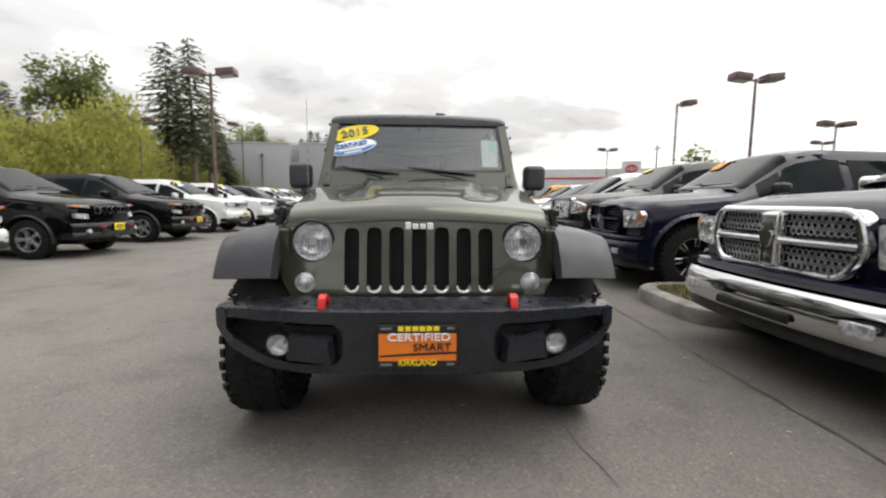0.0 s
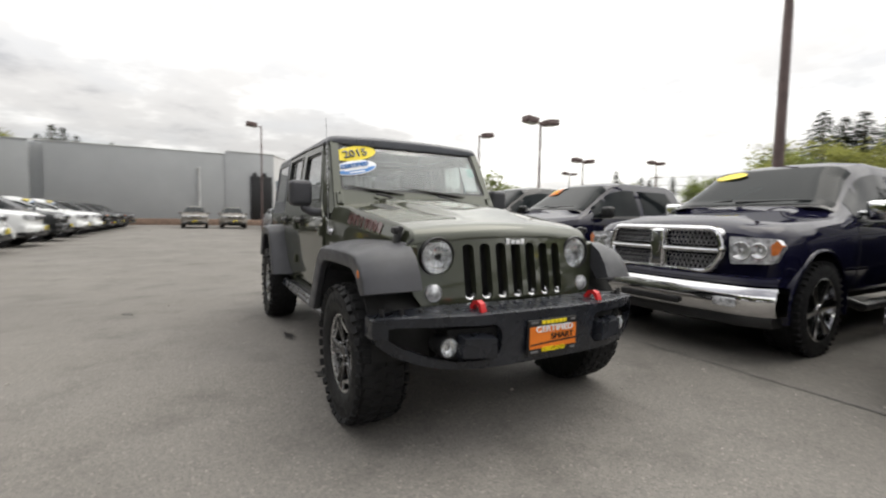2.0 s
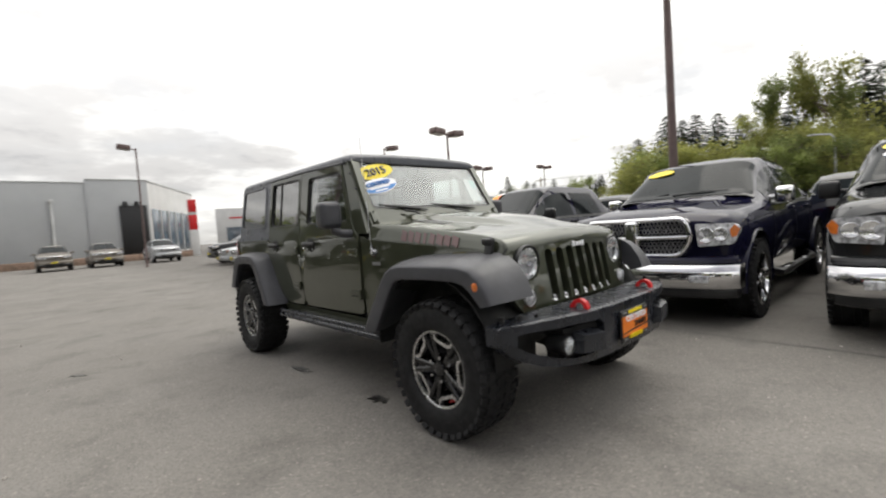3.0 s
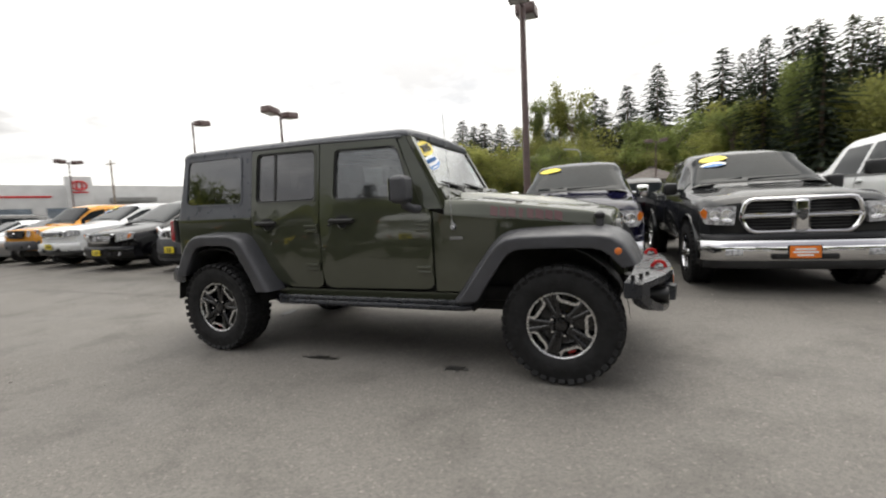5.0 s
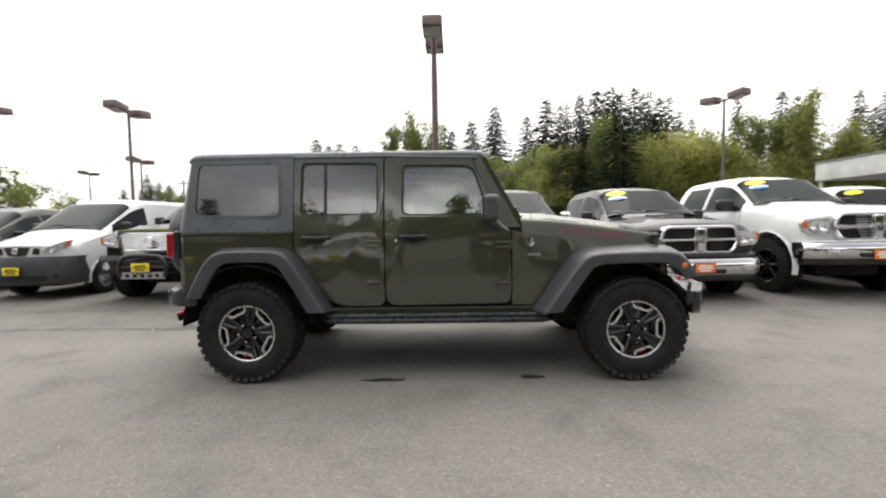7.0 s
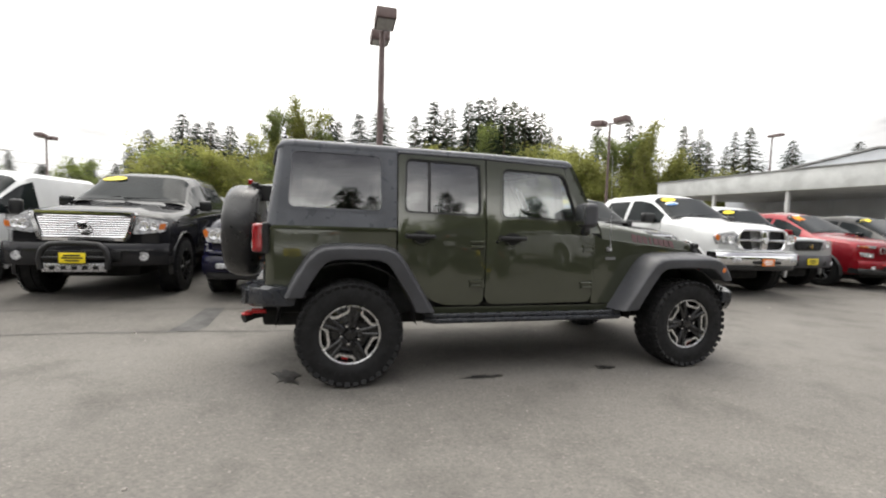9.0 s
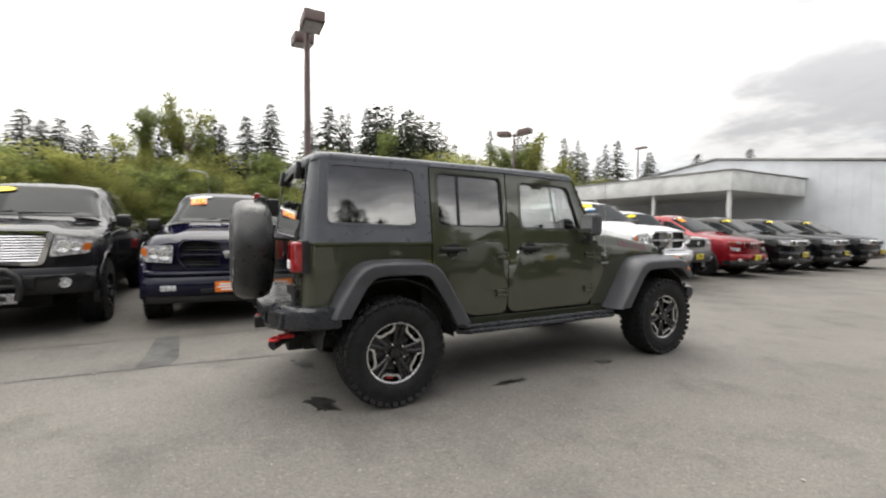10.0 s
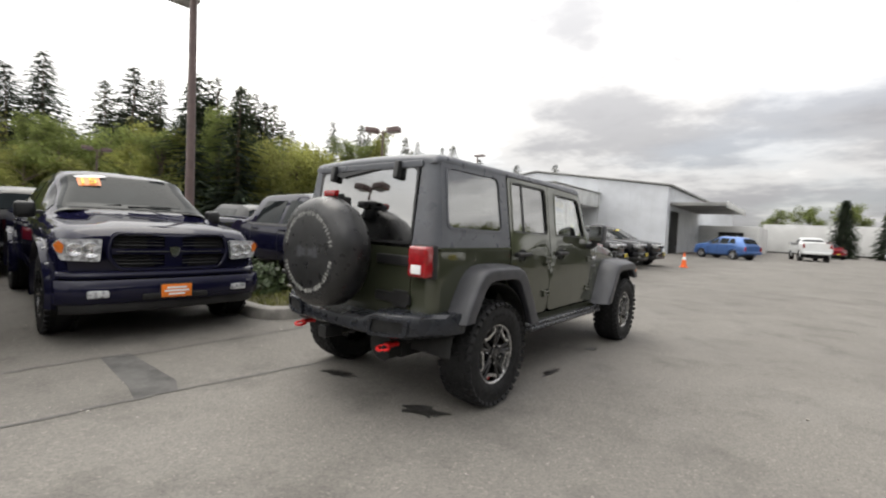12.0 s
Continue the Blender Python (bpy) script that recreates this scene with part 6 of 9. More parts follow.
def put_wheels(car, s):
    rim, tyre, spoke, n = wheel_meshes(s["R"], s.get("tw", 0.24), s["rim"])
    for y in (s.get("fy", 0.0), s["wb"]):
        for side in (-1, 1):
            o = new("wheel", rim)
            o.parent = car
            o.matrix_basis = Matrix.Translation((side * s["track"], y, s["R"])) @ Matrix.Rotation(0 if side < 0 else math.pi, 4, "Z")
            t = new("tyre", tyre)
            t.parent = o
            for k in range(n):
                sp = new("spoke", spoke)
                sp.parent = o
                sp.matrix_basis = Matrix.Rotation(2 * math.pi * k / n + y, 4, "X")


def bow(y0, c):
    """A front that curves back towards the corners."""
    return lambda u, v, d: (u, y0 + c * u * u + d, v)


def mirrored(pts):
    return [(-u, v) for u, v in reversed(pts)]


def lamp(car, outline, place, amber=None, name="headlight", round_bulbs=()):
    """A lamp in both corners: dark housing, reflectors, clear lens, amber corner."""
    for flip in (False, True):
        o = mirrored(outline) if flip else outline
        b = bmesh.new()
        add_plate(b, o, [], lambda u, v, d: place(u, v, d + 0.004), 0.06)
        hl = part(name, b, M_CLEARLENS, car)
        for (u, v, r) in round_bulbs:
            uu = -u if flip else u
            b = bmesh.new()
            x, y, z = place(uu, v, 0.0)
            tmp = lathe(bmesh.new(), [(0.002, r * 1.08), (-0.006, r * 1.08), (-0.008, r), (0.0, r * 0.6), (0.003, r * 0.25), (-0.012, r * 0.2), (-0.012, 0.001)], (0, 0, 0), 20)
            bmesh.ops.rotate(tmp, matrix=Matrix.Rotation(math.pi / 2, 3, "Z"), verts=tmp.verts)
            bmesh.ops.translate(tmp, vec=(x, y, z), verts=tmp.verts)
            join(b, tmp)
            part("reflector", b, M_REFLECT, hl)
        if amber:
            b = bmesh.new()
            add_plate(b, mirrored(amber) if flip else amber, [], lambda u, v, d: place(u, v, d - 0.004), 0.05)
            part("turn_signal", b, M_AMBER, hl)


def number_plate(car, y, z, colour, x=0.0, w=0.31, h=0.155):
    b = bmesh.new()
    add_box(b, (x, y, z), (w, 0.012, h), 0.004)
    pl = part("plate_frame", b, M_BLACK, car)
    b = bmesh.new()
    add_box(b, (x, y - 0.008, z), (w * 0.93, 0.006, h * 0.86), 0.002)
    part("dealer_plate", b, colour, pl, "bright dealer plate insert")
    b = bmesh.new()
    for k, (dz, ww) in enumerate(((0.032, 0.6), (0.0, 0.75), (-0.035, 0.5))):
        add_box(b, (x, y - 0.0125, z + dz), (w * ww, 0.002, h * 0.13), 0)
    part("print_bar", b, M_BLACK if colour is M_YELLOW else M_WHITE, pl)


def side_mirrors(car, x, y, z, size, material):
    for sd in (-1, 1):
        b = bmesh.new()
        add_box(b, (sd * (x + size[0] / 2), y, z), size, 0.04, 3)
        add_box(b, (sd * (x - 0.03), y, z - size[1] * 0.2), (0.14, 0.05, 0.05), 0.015)
        mr = part("side_mirror", b, material, car)
        b = bmesh.new()
        add_box(b, (sd * (x + size[0] / 2), y + size[1] / 2 + 0.002, z), (size[0] * 0.82, 0.006, size[2] * 0.78), 0.002)
        part("mirror_glass", b, M_CHROME, mr)


def sticker_set(car, shell, y0, y1, kind):
    """Price stickers on the top corner of the windscreen."""
    def on_glass(cx, cy, rx, ry, material, name, off):
        b = bmesh.new()
        pts = ellipse(0, 0, 1, 1, 22) if kind != "tag" else rect(-1, -1, 1, 1, 0.2)
        ring = []
        for (px, py) in pts:
            x, t = cx + rx * px, cy + ry * py
            y = y0 + (y1 - y0) * t
            lo, hi = 8.0, 11.0
            for _ in range(24):
                mid = (lo + hi) / 2
                if shell.at(y, mid).x > abs(x):
                    lo = mid
                else:
                    hi = mid
            ring.append(shell.at(y, lo, 1 if x > 0 else -1, off + 0.020))
        top = [b.verts.new(p) for p in ring]
        low = [b.verts.new(p + Vector((0, 0.004, -0.003))) for p in ring]
        b.faces.new(top)
        b.faces.new(low)
        for k in range(len(top)):
            j = (k + 1) % len(top)
            b.faces.new((top[k], top[j], low[j], low[k]))
        return part(name, b, material, car)
    sx = -0.42
    if kind == "oval":
        on_glass(sx, 0.86, 0.19, 0.10, M_YELLOW, "year_sticker", 0.016)
        on_glass(sx - 0.02, 0.66, 0.17, 0.085, M_WHITE, "certified_sticker", 0.014)
        on_glass(sx - 0.02, 0.62, 0.14, 0.045, M_BLUE, "certified_sticker_band", 0.017)
    elif kind == "yellow":
        on_glass(sx, 0.85, 0.18, 0.09, M_YELLOW, "year_sticker", 0.016)
    elif kind == "tag":
        tag = on_glass(sx, 0.78, 0.115, 0.125, M_ORANGE, "year_sticker", 0.014)
        bm = text_bm("15", 1.45, 1.3, 0.004, 0.0)
        for v in bm.verts:
            x, t = sx + 0.115 * v.co.x, 0.78 + 0.125 * v.co.y
            lo, hi = 8.0, 11.0
            y = y0 + (y1 - y0) * t
            for _ in range(24):
                mid = (lo + hi) / 2
                lo, hi = (mid, hi) if shell.at(y, mid).x > abs(x) else (lo, mid)
            v.co = shell.at(y, lo, -1, 0.046 + v.co.z)
        for b in islands(bm):
            part("digit", b, M_YELLOW, tag)
        kind = "oval"
        on_glass(sx + 0.03, 0.945, 0.17, 0.035, M_WHITE, "certified_sticker", 0.012)


def vehicle(name, label, category, s, colour, front, plate=None, stickers="", group="", lower=None):
    car = thing(name, label, category, group)
    sh = Shell(s)
    cut = bmesh.new()
    arch = s.get("arch", 1.15)
    for y in (s.get("fy", 0.0), s["wb"]):
        for sd in (-1, 1):
            add_cyl(cut, (sd * (s["W"] + 0.3), y, s["R"] * 1.02), (sd * (s["track"] - 0.20), y, s["R"] * 1.02), s["R"] * arch, seg=30)
    body = carve(sh.body(), cut)
    part("body", body, colour, car)
    b = bmesh.new()
    add_box(b, (0, (sh.y0 + sh.y1) / 2, s["R"] * 0.95), (s["track"] * 1.15, (sh.y1 - sh.y0) * 0.86, s["R"] * 0.6), 0.05)
    part("underbody", b, M_DEEP, car)
    for y in (s.get("fy", 0.0), s["wb"]):
        for sd in (-1, 1):
            b = bmesh.new()
            R = s["R"]
            ring = []
            for k in range(19):
                a = math.pi * (k - 1) / 16
                ya, za = math.cos(a), math.sin(a)
                w = soft_list(s["wid"], y + R * 1.2 * ya)
                ring.append([Vector((sd * (w + dx), y + r * ya, R * 1.02 + r * za)) for dx, r in ((-0.05, R * (arch - 0.01)), (0.008, R * (arch - 0.01)), (s.get("flare", 0.014), R * (arch + 0.02)), (0.006, R * (arch + (0.09 if lower else 0.05 + s.get("flare", 0)))), (-0.05, R * (arch + 0.09)))])
            add_loft(b, ring)
            trim = part("wheel_arch_trim", b, lower or s.get("trim_mat") or colour, car)
            if s.get("rivets"):
                for k in range(7):
                    a = math.pi * (k + 0.7) / 8.4
                    r = R * (arch + 0.075)
                    yy = y + r * math.cos(a)
                    b = bmesh.new()
                    w = soft_list(s["wid"], yy) + 0.022
                    add_cyl(b, (sd * (w - 0.02), yy, R * 1.02 + r * math.sin(a)), (sd * (w + 0.006), yy, R * 1.02 + r * math.sin(a)), 0.014, 0.009, 10)
                    part("rivet", b, M_STEEL, trim)
    # glazing
    cy0, cy1 = s["shield"]
    b = bmesh.new()
    sh.across(b, cy0, cy1, 8.18)
    part("windscreen", b, M_CARGLASS, car)
    b = bmesh.new()
    add_tube(b, [sh.at(cy0 + 0.04, 9.2, -1, 0.02), sh.at(cy0 + 0.10, 10.6, -1, 0.02)], 0.008, 6)
    add_tube(b, [sh.at(cy0 + 0.04, 10.8, -1, 0.02), sh.at(cy0 + 0.10, 9.6, 1, 0.02)], 0.008, 6)
    part("wiper", b, M_BLACK, car)
    for k, (a, z, sl0, sl1) in enumerate(s["panes"]):
        if k == 0:
            a, sl0 = min(a, cy0 + 0.17), sl0 * 0.25
        for sd in (1, -1):
            b = bmesh.new()
            sh.patch(b, a, z, 6.12, 7.72, slant0=sl0, slant1=sl1, sides=(sd,))
            part("side_window", b, M_CARGLASS, car)
    if "rear" in s:
        b = bmesh.new()
        sh.across(b, s["rear"][0], s["rear"][1], 8.4)
        part("rear_window", b, M_CARGLASS, car)
    # shut lines
    for sd in (1, -1):
        for y in s["gaps"]:
            b = bmesh.new()
            sh.patch(b, y - 0.006, y + 0.006, 2.0, 6.05, off=0.0025, nu=1, nv=8, sides=(sd,))
            part("door_gap", b, M_DEEP, car)
        for y in s["handles"]:
            b = bmesh.new()
            p = sh.at(y, 5.3, sd, 0.02)
            add_box(b, p, (0.035, 0.20, 0.035), 0.012)
            part("door_handle", b, s.get("handle_mat", colour), car)
        b = bmesh.new()
        sh.patch(b, s["gaps"][0], s["gaps"][-1], 6.0, 6.14, off=0.008, nu=12, nv=1, sides=(sd,))
        part("belt_moulding", b, M_BLACK, car)
        if lower:
            b = bmesh.new()
            sh.patch(b, s["R"] * 1.22, s["wb"] - s["R"] * 1.22, 1.2, 2.6, off=0.012, nu=10, nv=3, sides=(sd,))
            part("sill_cladding", b, lower, car)
    if "boards" in s:
        for sd in (1, -1):
            b = bmesh.new()
            add_tube(b, [(sd * 0.90, 0.62, 0.42), (sd * 1.0, 0.70, 0.37), (sd * 1.0, 2.95, 0.37), (sd * 0.90, 3.03, 0.42)], 0.045, 10)
            board = part("running_board", b, M_BLACK, car)
            for y in (1.15, 2.30):
                b = bmesh.new()
                add_box(b, (sd * 1.0, y, 0.414), (0.07, 0.46, 0.012), 0.004)
                part("step_pad", b, M_CHROME, board)
    b = bmesh.new()
    sh.across(b, s["shield"][0] - 0.025, s["shield"][0] + 0.01, 8.0, off=0.004, nu=1)
    part("cowl_grille", b, M_BLACK, car)
    p = sh.at(s["shield"][0] + 0.35 * (s["shield"][1] - s["shield"][0]), 6.2)
    ms = s.get("mirror", (0.20, 0.12, 0.16))
    side_mirrors(car, p.x + 0.02, p.y + 0.12, p.z + ms[2] * 0.45, ms, s.get("mirror_mat", colour))
    put_wheels(car, s)
    front(car, s, sh, colour)
    for sd in (-1, 1):
        b = bmesh.new()
        zt = lerp_list(s["belt"], sh.y1) - 0.18
        add_box(b, (sd * (s["W"] - 0.13), sh.y1 + 0.004, zt), (0.16, 0.05, 0.32), 0.02)
        part("tail_light", b, M_REDLENS, car)
    b = bmesh.new()
    add_box(b, (0, sh.y1 + 0.03, lerp_list(s["bottom"], sh.y1) + 0.12), (s["W"] * 1.8, 0.16, 0.2), 0.05)
    part("rear_bumper", b, s.get("rear_bumper", colour), car)
    if plate:
        number_plate(car, s["plate"][0], s["plate"][1], plate)
    if stickers:
        sticker_set(car, sh, cy0, cy1, stickers)
    return car


# ---- fronts ----
def bar_bumper(car, y0, c, half, z0, z1, depth, material, name="front_bumper", gap=None):
    """A bumper that follows the bowed front, with rolled edges."""
    b = bmesh.new()
    rings = []
    n = 18
    for k in range(n + 1):
        x = -half + 2 * half * k / n
        y = y0 + c * x * x + (0.10 * max(0, abs(x) / half - 0.86) / 0.14)
        h = z1 - z0
        rings.append([Vector((x, y + depth, z0)), Vector((x, y + 0.02, z0)), Vector((x, y, z0 + 0.12 * h)), Vector((x, y - 0.012, z0 + 0.5 * h)), Vector((x, y, z0 + 0.85 * h)), Vector((x, y + 0.025, z1)), Vector((x, y + depth, z1))])
    add_loft(b, rings)
    return part(name, b, material, car)


def cross_front(chrome=True, mesh=True, crew_bumper=None):
    def build(car, s, sh, colour):
        y0, zc = sh.y0 - 0.075, s["gz"]
        pl = bow(y0, 0.13)
        trim = M_CHROME if chrome else M_BLACK
        # grille surround with a cross of bars
        out = rounded([(-0.50, zc - 0.20), (0.50, zc - 0.20), (0.60, zc - 0.02), (0.54, zc + 0.20), (-0.54, zc + 0.20), (-0.60, zc - 0.02)], 0.07, 5)
        t = 0.028
        holes = []
        for sx in (-1, 1):
            for lo, hi in ((zc - 0.165, zc - t), (zc + t, zc + 0.165)):
                pts = [(0.085, lo), (0.47 if lo < zc - 0.1 else 0.555, lo), (0.553 if lo < zc - 0.1 else 0.51, hi), (0.085, hi)]
                holes.append(rounded(pts if sx > 0 else mirrored(pts), 0.03, 3))
        b = bmesh.new()
        add_plate(b, out, holes, pl, 0.07)
        bmesh.ops.bevel(b, geom=[e for e in b.edges if len(e.link_faces) == 2 and e.calc_face_angle(0) > 0.8], offset=0.013, segments=3, profile=0.5, affect="EDGES")
        gr = part("grille", b, trim if chrome else colour, car, "chrome crosshair grille" if chrome else "")
        b = bmesh.new()
        add_plate(b, rounded([(-0.49, zc - 0.19), (0.49, zc - 0.19), (0.59, zc - 0.02), (0.53, zc + 0.19), (-0.53, zc + 0.19), (-0.59, zc - 0.02)], 0.06, 5), [], lambda u, v, d: pl(u, v, d + 0.055), 0.01)
        part("grille_backing", b, M_DEEP, gr)
        b = bmesh.new()
        if mesh:
            for sx in (-1, 1):
                for i in range(12):
                    for j in range(8):
                        x, z = sx * (0.10 + 0.040 * i + (0.02 if j % 2 else 0)), zc - 0.15 + 0.042 * j
                        if abs(z - zc) < 0.035 or abs(x) > 0.56 - 0.35 * max(0, abs(z - zc) - 0.03):
                            continue
                        px, py, pz = pl(x, z, 0.035)
                        add_tube(b, [(px + 0.020 * math.cos(a), py, pz + 0.020 * math.sin(a)) for a in (math.pi / 6 + math.pi / 3 * q for q in range(6))], 0.0045, 4, closed=True)
        else:
            for z in (zc - 0.13, zc - 0.095, zc - 0.06, zc + 0.06, zc + 0.095, zc + 0.13):
                add_tube(b, [pl(x * 0.1 - 0.52, z, 0.045) for x in range(11)], 0.008, 5)
        if len(b.verts):
            part("grille_mesh", b, M_STEEL if chrome and mesh else M_BLACK, gr)["kind"] = "stuff"
        else:
            b.free()
        # rolled rim and bars stand proud of the grille
        b = bmesh.new()
        add_tube(b, [pl(u, v, -0.004) for u, v in rounded([(-0.48, zc - 0.185), (0.48, zc - 0.185), (0.575, zc - 0.02), (0.52, zc + 0.185), (-0.52, zc + 0.185), (-0.575, zc - 0.02)], 0.08, 5)], 0.026 if chrome else 0.012, 10, closed=True)
        part("grille_rim", b, M_CHROME if chrome else colour, gr)
        if chrome:
            b = bmesh.new()
            add_tube(b, [pl(x * 0.1 - 0.55, zc, -0.002) for x in range(12)], 0.024, 10)
            part("grille_bar", b, M_CHROME, gr)
        b = bmesh.new()
        if chrome:
            add_box(b, (0, y0 - 0.010, zc), (0.13, 0.05, 0.35), 0.024, 4)
        else:
            add_tube(b, [pl(x * 0.1 - 0.5, zc, -0.004) for x in range(11)], 0.006, 6)
        part("grille_centre", b, M_CHROME if chrome else M_BLACK, gr)
        # emblem: a plain shield shape
        b = bmesh.new()
        add_plate(b, rounded([(-0.055, zc + 0.045), (-0.03, zc - 0.04), (0, zc - 0.06), (0.03, zc - 0.04), (0.055, zc + 0.045), (0.02, zc + 0.055), (-0.02, zc + 0.055)], 0.012, 3), [], lambda u, v, d: (u, y0 - 0.046 + d, v), 0.02)
        part("emblem", b, M_CHROME, gr)
        # lamps
        o = rounded([(0.63, zc - 0.105), (0.92, zc - 0.085), (0.975, zc + 0.06), (0.93, zc + 0.115), (0.61, zc + 0.125)], 0.025, 4)
        amber = rounded([(0.905, zc - 0.02), (0.945, zc - 0.01), (0.972, zc + 0.06), (0.935, zc + 0.105), (0.895, zc + 0.06)], 0.01, 3)
        pl2 = bow(y0 - 0.01, 0.16)
        lamp(car, o, pl2, amber, round_bulbs=((0.70, zc + 0.01, 0.072), (0.82, zc + 0.015, 0.060)))
        # bumper and valance
        bz = zc - 0.46 - s.get("drop", 0.0)
        yb = y0 - 0.10
        metal = chrome if crew_bumper is None else crew_bumper
        bmp = bar_bumper(car, yb, 0.10, 0.97, bz, bz + 0.23, 0.22, M_CHROME if metal else colour)
        b = bmesh.new()
        add_box(b, (0, yb - 0.012, bz + 0.055), (0.62, 0.03, 0.06), 0.02)
        part("bumper_intake", b, M_DEEP, bmp)
        for sd in (-1, 1):
            b = bmesh.new()
            add_box(b, (sd * 0.66, yb + 0.10 * 0.43 - 0.008, bz + 0.10), (0.18, 0.03, 0.075), 0.015)
            fl = part("fog_light", b, M_CLEARLENS, bmp)
        bar_bumper(car, yb + 0.05, 0.10, 0.93, bz - 0.10, bz + 0.01, 0.15, M_BLACK if metal else M_BLACK, "valance")
        bar_bumper(car, yb + 0.06, 0.12, 0.95, bz + 0.235, zc - 0.20, 0.12, colour, "grille_apron")
    return build


def bar_front(car, s, sh, colour):
    y0, zc = sh.y0 - 0.085, s["gz"]
    pl = bow(y0, 0.14)
    out = rounded([(-0.52, zc - 0.19), (0.52, zc - 0.19), (0.62, zc + 0.20), (-0.62, zc + 0.20)], 0.06, 5)
    inn = rounded([(-0.475, zc - 0.155), (0.475, zc - 0.155), (0.565, zc + 0.165), (-0.565, zc + 0.165)], 0.04, 5)
    b = bmesh.new()
    add_plate(b, out, [inn], pl, 0.08)
    gr = part("grille", b, M_CHROME, car, "chrome framed horizontal grille")
    b = bmesh.new()
    add_plate(b, inn, [], lambda u, v, d: pl(u, v, d + 0.06), 0.01)
    part("grille_backing", b, M_DEEP, gr)
    for k in range(10):
        z = zc - 0.135 + 0.030 * k
        hw = 0.47 + 0.085 * (z - zc + 0.155) / 0.32
        b = bmesh.new()
        add_tube(b, [pl(-hw + 2 * hw * i / 10, z, 0.03) for i in range(11)], 0.0105, 6)
        part("grille_bar", b, M_CHROME, gr)
    b = bmesh.new()
    add_tube(b, [(0.085 * math.cos(a), y0 - 0.01, zc + 0.005 + 0.058 * math.sin(a)) for a in (2 * math.pi * k / 24 for k in range(24))], 0.009, 6, closed=True)
    add_plate(b, ellipse(0, zc + 0.005, 0.05, 0.034, 20), [], lambda u, v, d: (u, y0 - 0.016 + d, v), 0.02)
    part("emblem", b, M_CHROME, gr)
    pl2 = bow(y0, 0.17)
    lamp(car, rounded([(0.56, zc - 0.10), (0.92, zc - 0.06), (0.95, zc + 0.08), (0.62, zc + 0.15)], 0.04, 4), pl2,
         rounded([(0.86, zc - 0.03), (0.93, zc - 0.02), (0.94, zc + 0.06), (0.87, zc + 0.05)], 0.01, 3), round_bulbs=((0.69, zc + 0.02, 0.065), (0.80, zc + 0.02, 0.05)))
    bz = zc - 0.52
    bmp = bar_bumper(car, y0 - 0.07, 0.12, 0.98, bz, bz + 0.30, 0.2, colour)
    for sd in (-1, 1):
        b = bmesh.new()
        add_cyl(b, (sd * 0.72, y0 + 0.04, bz + 0.13), (sd * 0.72, y0 - 0.025, bz + 0.13), 0.06, seg=18)
        part("fog_light", b, M_CLEARLENS, bmp)
    b = bmesh.new()
    add_box(b, (0, y0 - 0.075, bz + 0.14), (0.95, 0.05, 0.13), 0.02)
    part("bumper_intake", b, M_DEEP, bmp)
    # bull bar
    bb = bmesh.new()
    yb = y0 - 0.20
    arc = [(-0.36, yb, bz - 0.03), (-0.38, yb, bz + 0.1), (-0.35, yb, bz + 0.22), (-0.27, yb, bz + 0.29), (-0.1, yb, bz + 0.305), (0.1, yb, bz + 0.305), (0.27, yb, bz + 0.29), (0.35, yb, bz + 0.22), (0.38, yb, bz + 0.1), (0.36, yb, bz - 0.03)]
    add_tube(bb, arc, 0.036, 12)
    add_tube(bb, [(-0.37, yb, bz + 0.12), (0.37, yb, bz + 0.12)], 0.022, 10)
    guard = part("bull_bar", bb, M_BLACK, car)
    b = bmesh.new()
    add_box(b, (0, yb, bz - 0.01), (0.72, 0.02, 0.11), 0.008)
    for k in range(5):
        add_box(b, (-0.24 + 0.12 * k, yb - 0.012, bz - 0.01), (0.06, 0.006, 0.05), 0.002, mi=1)
    part("skid_plate", b, [M_ALLOY, M_DEEP], guard)


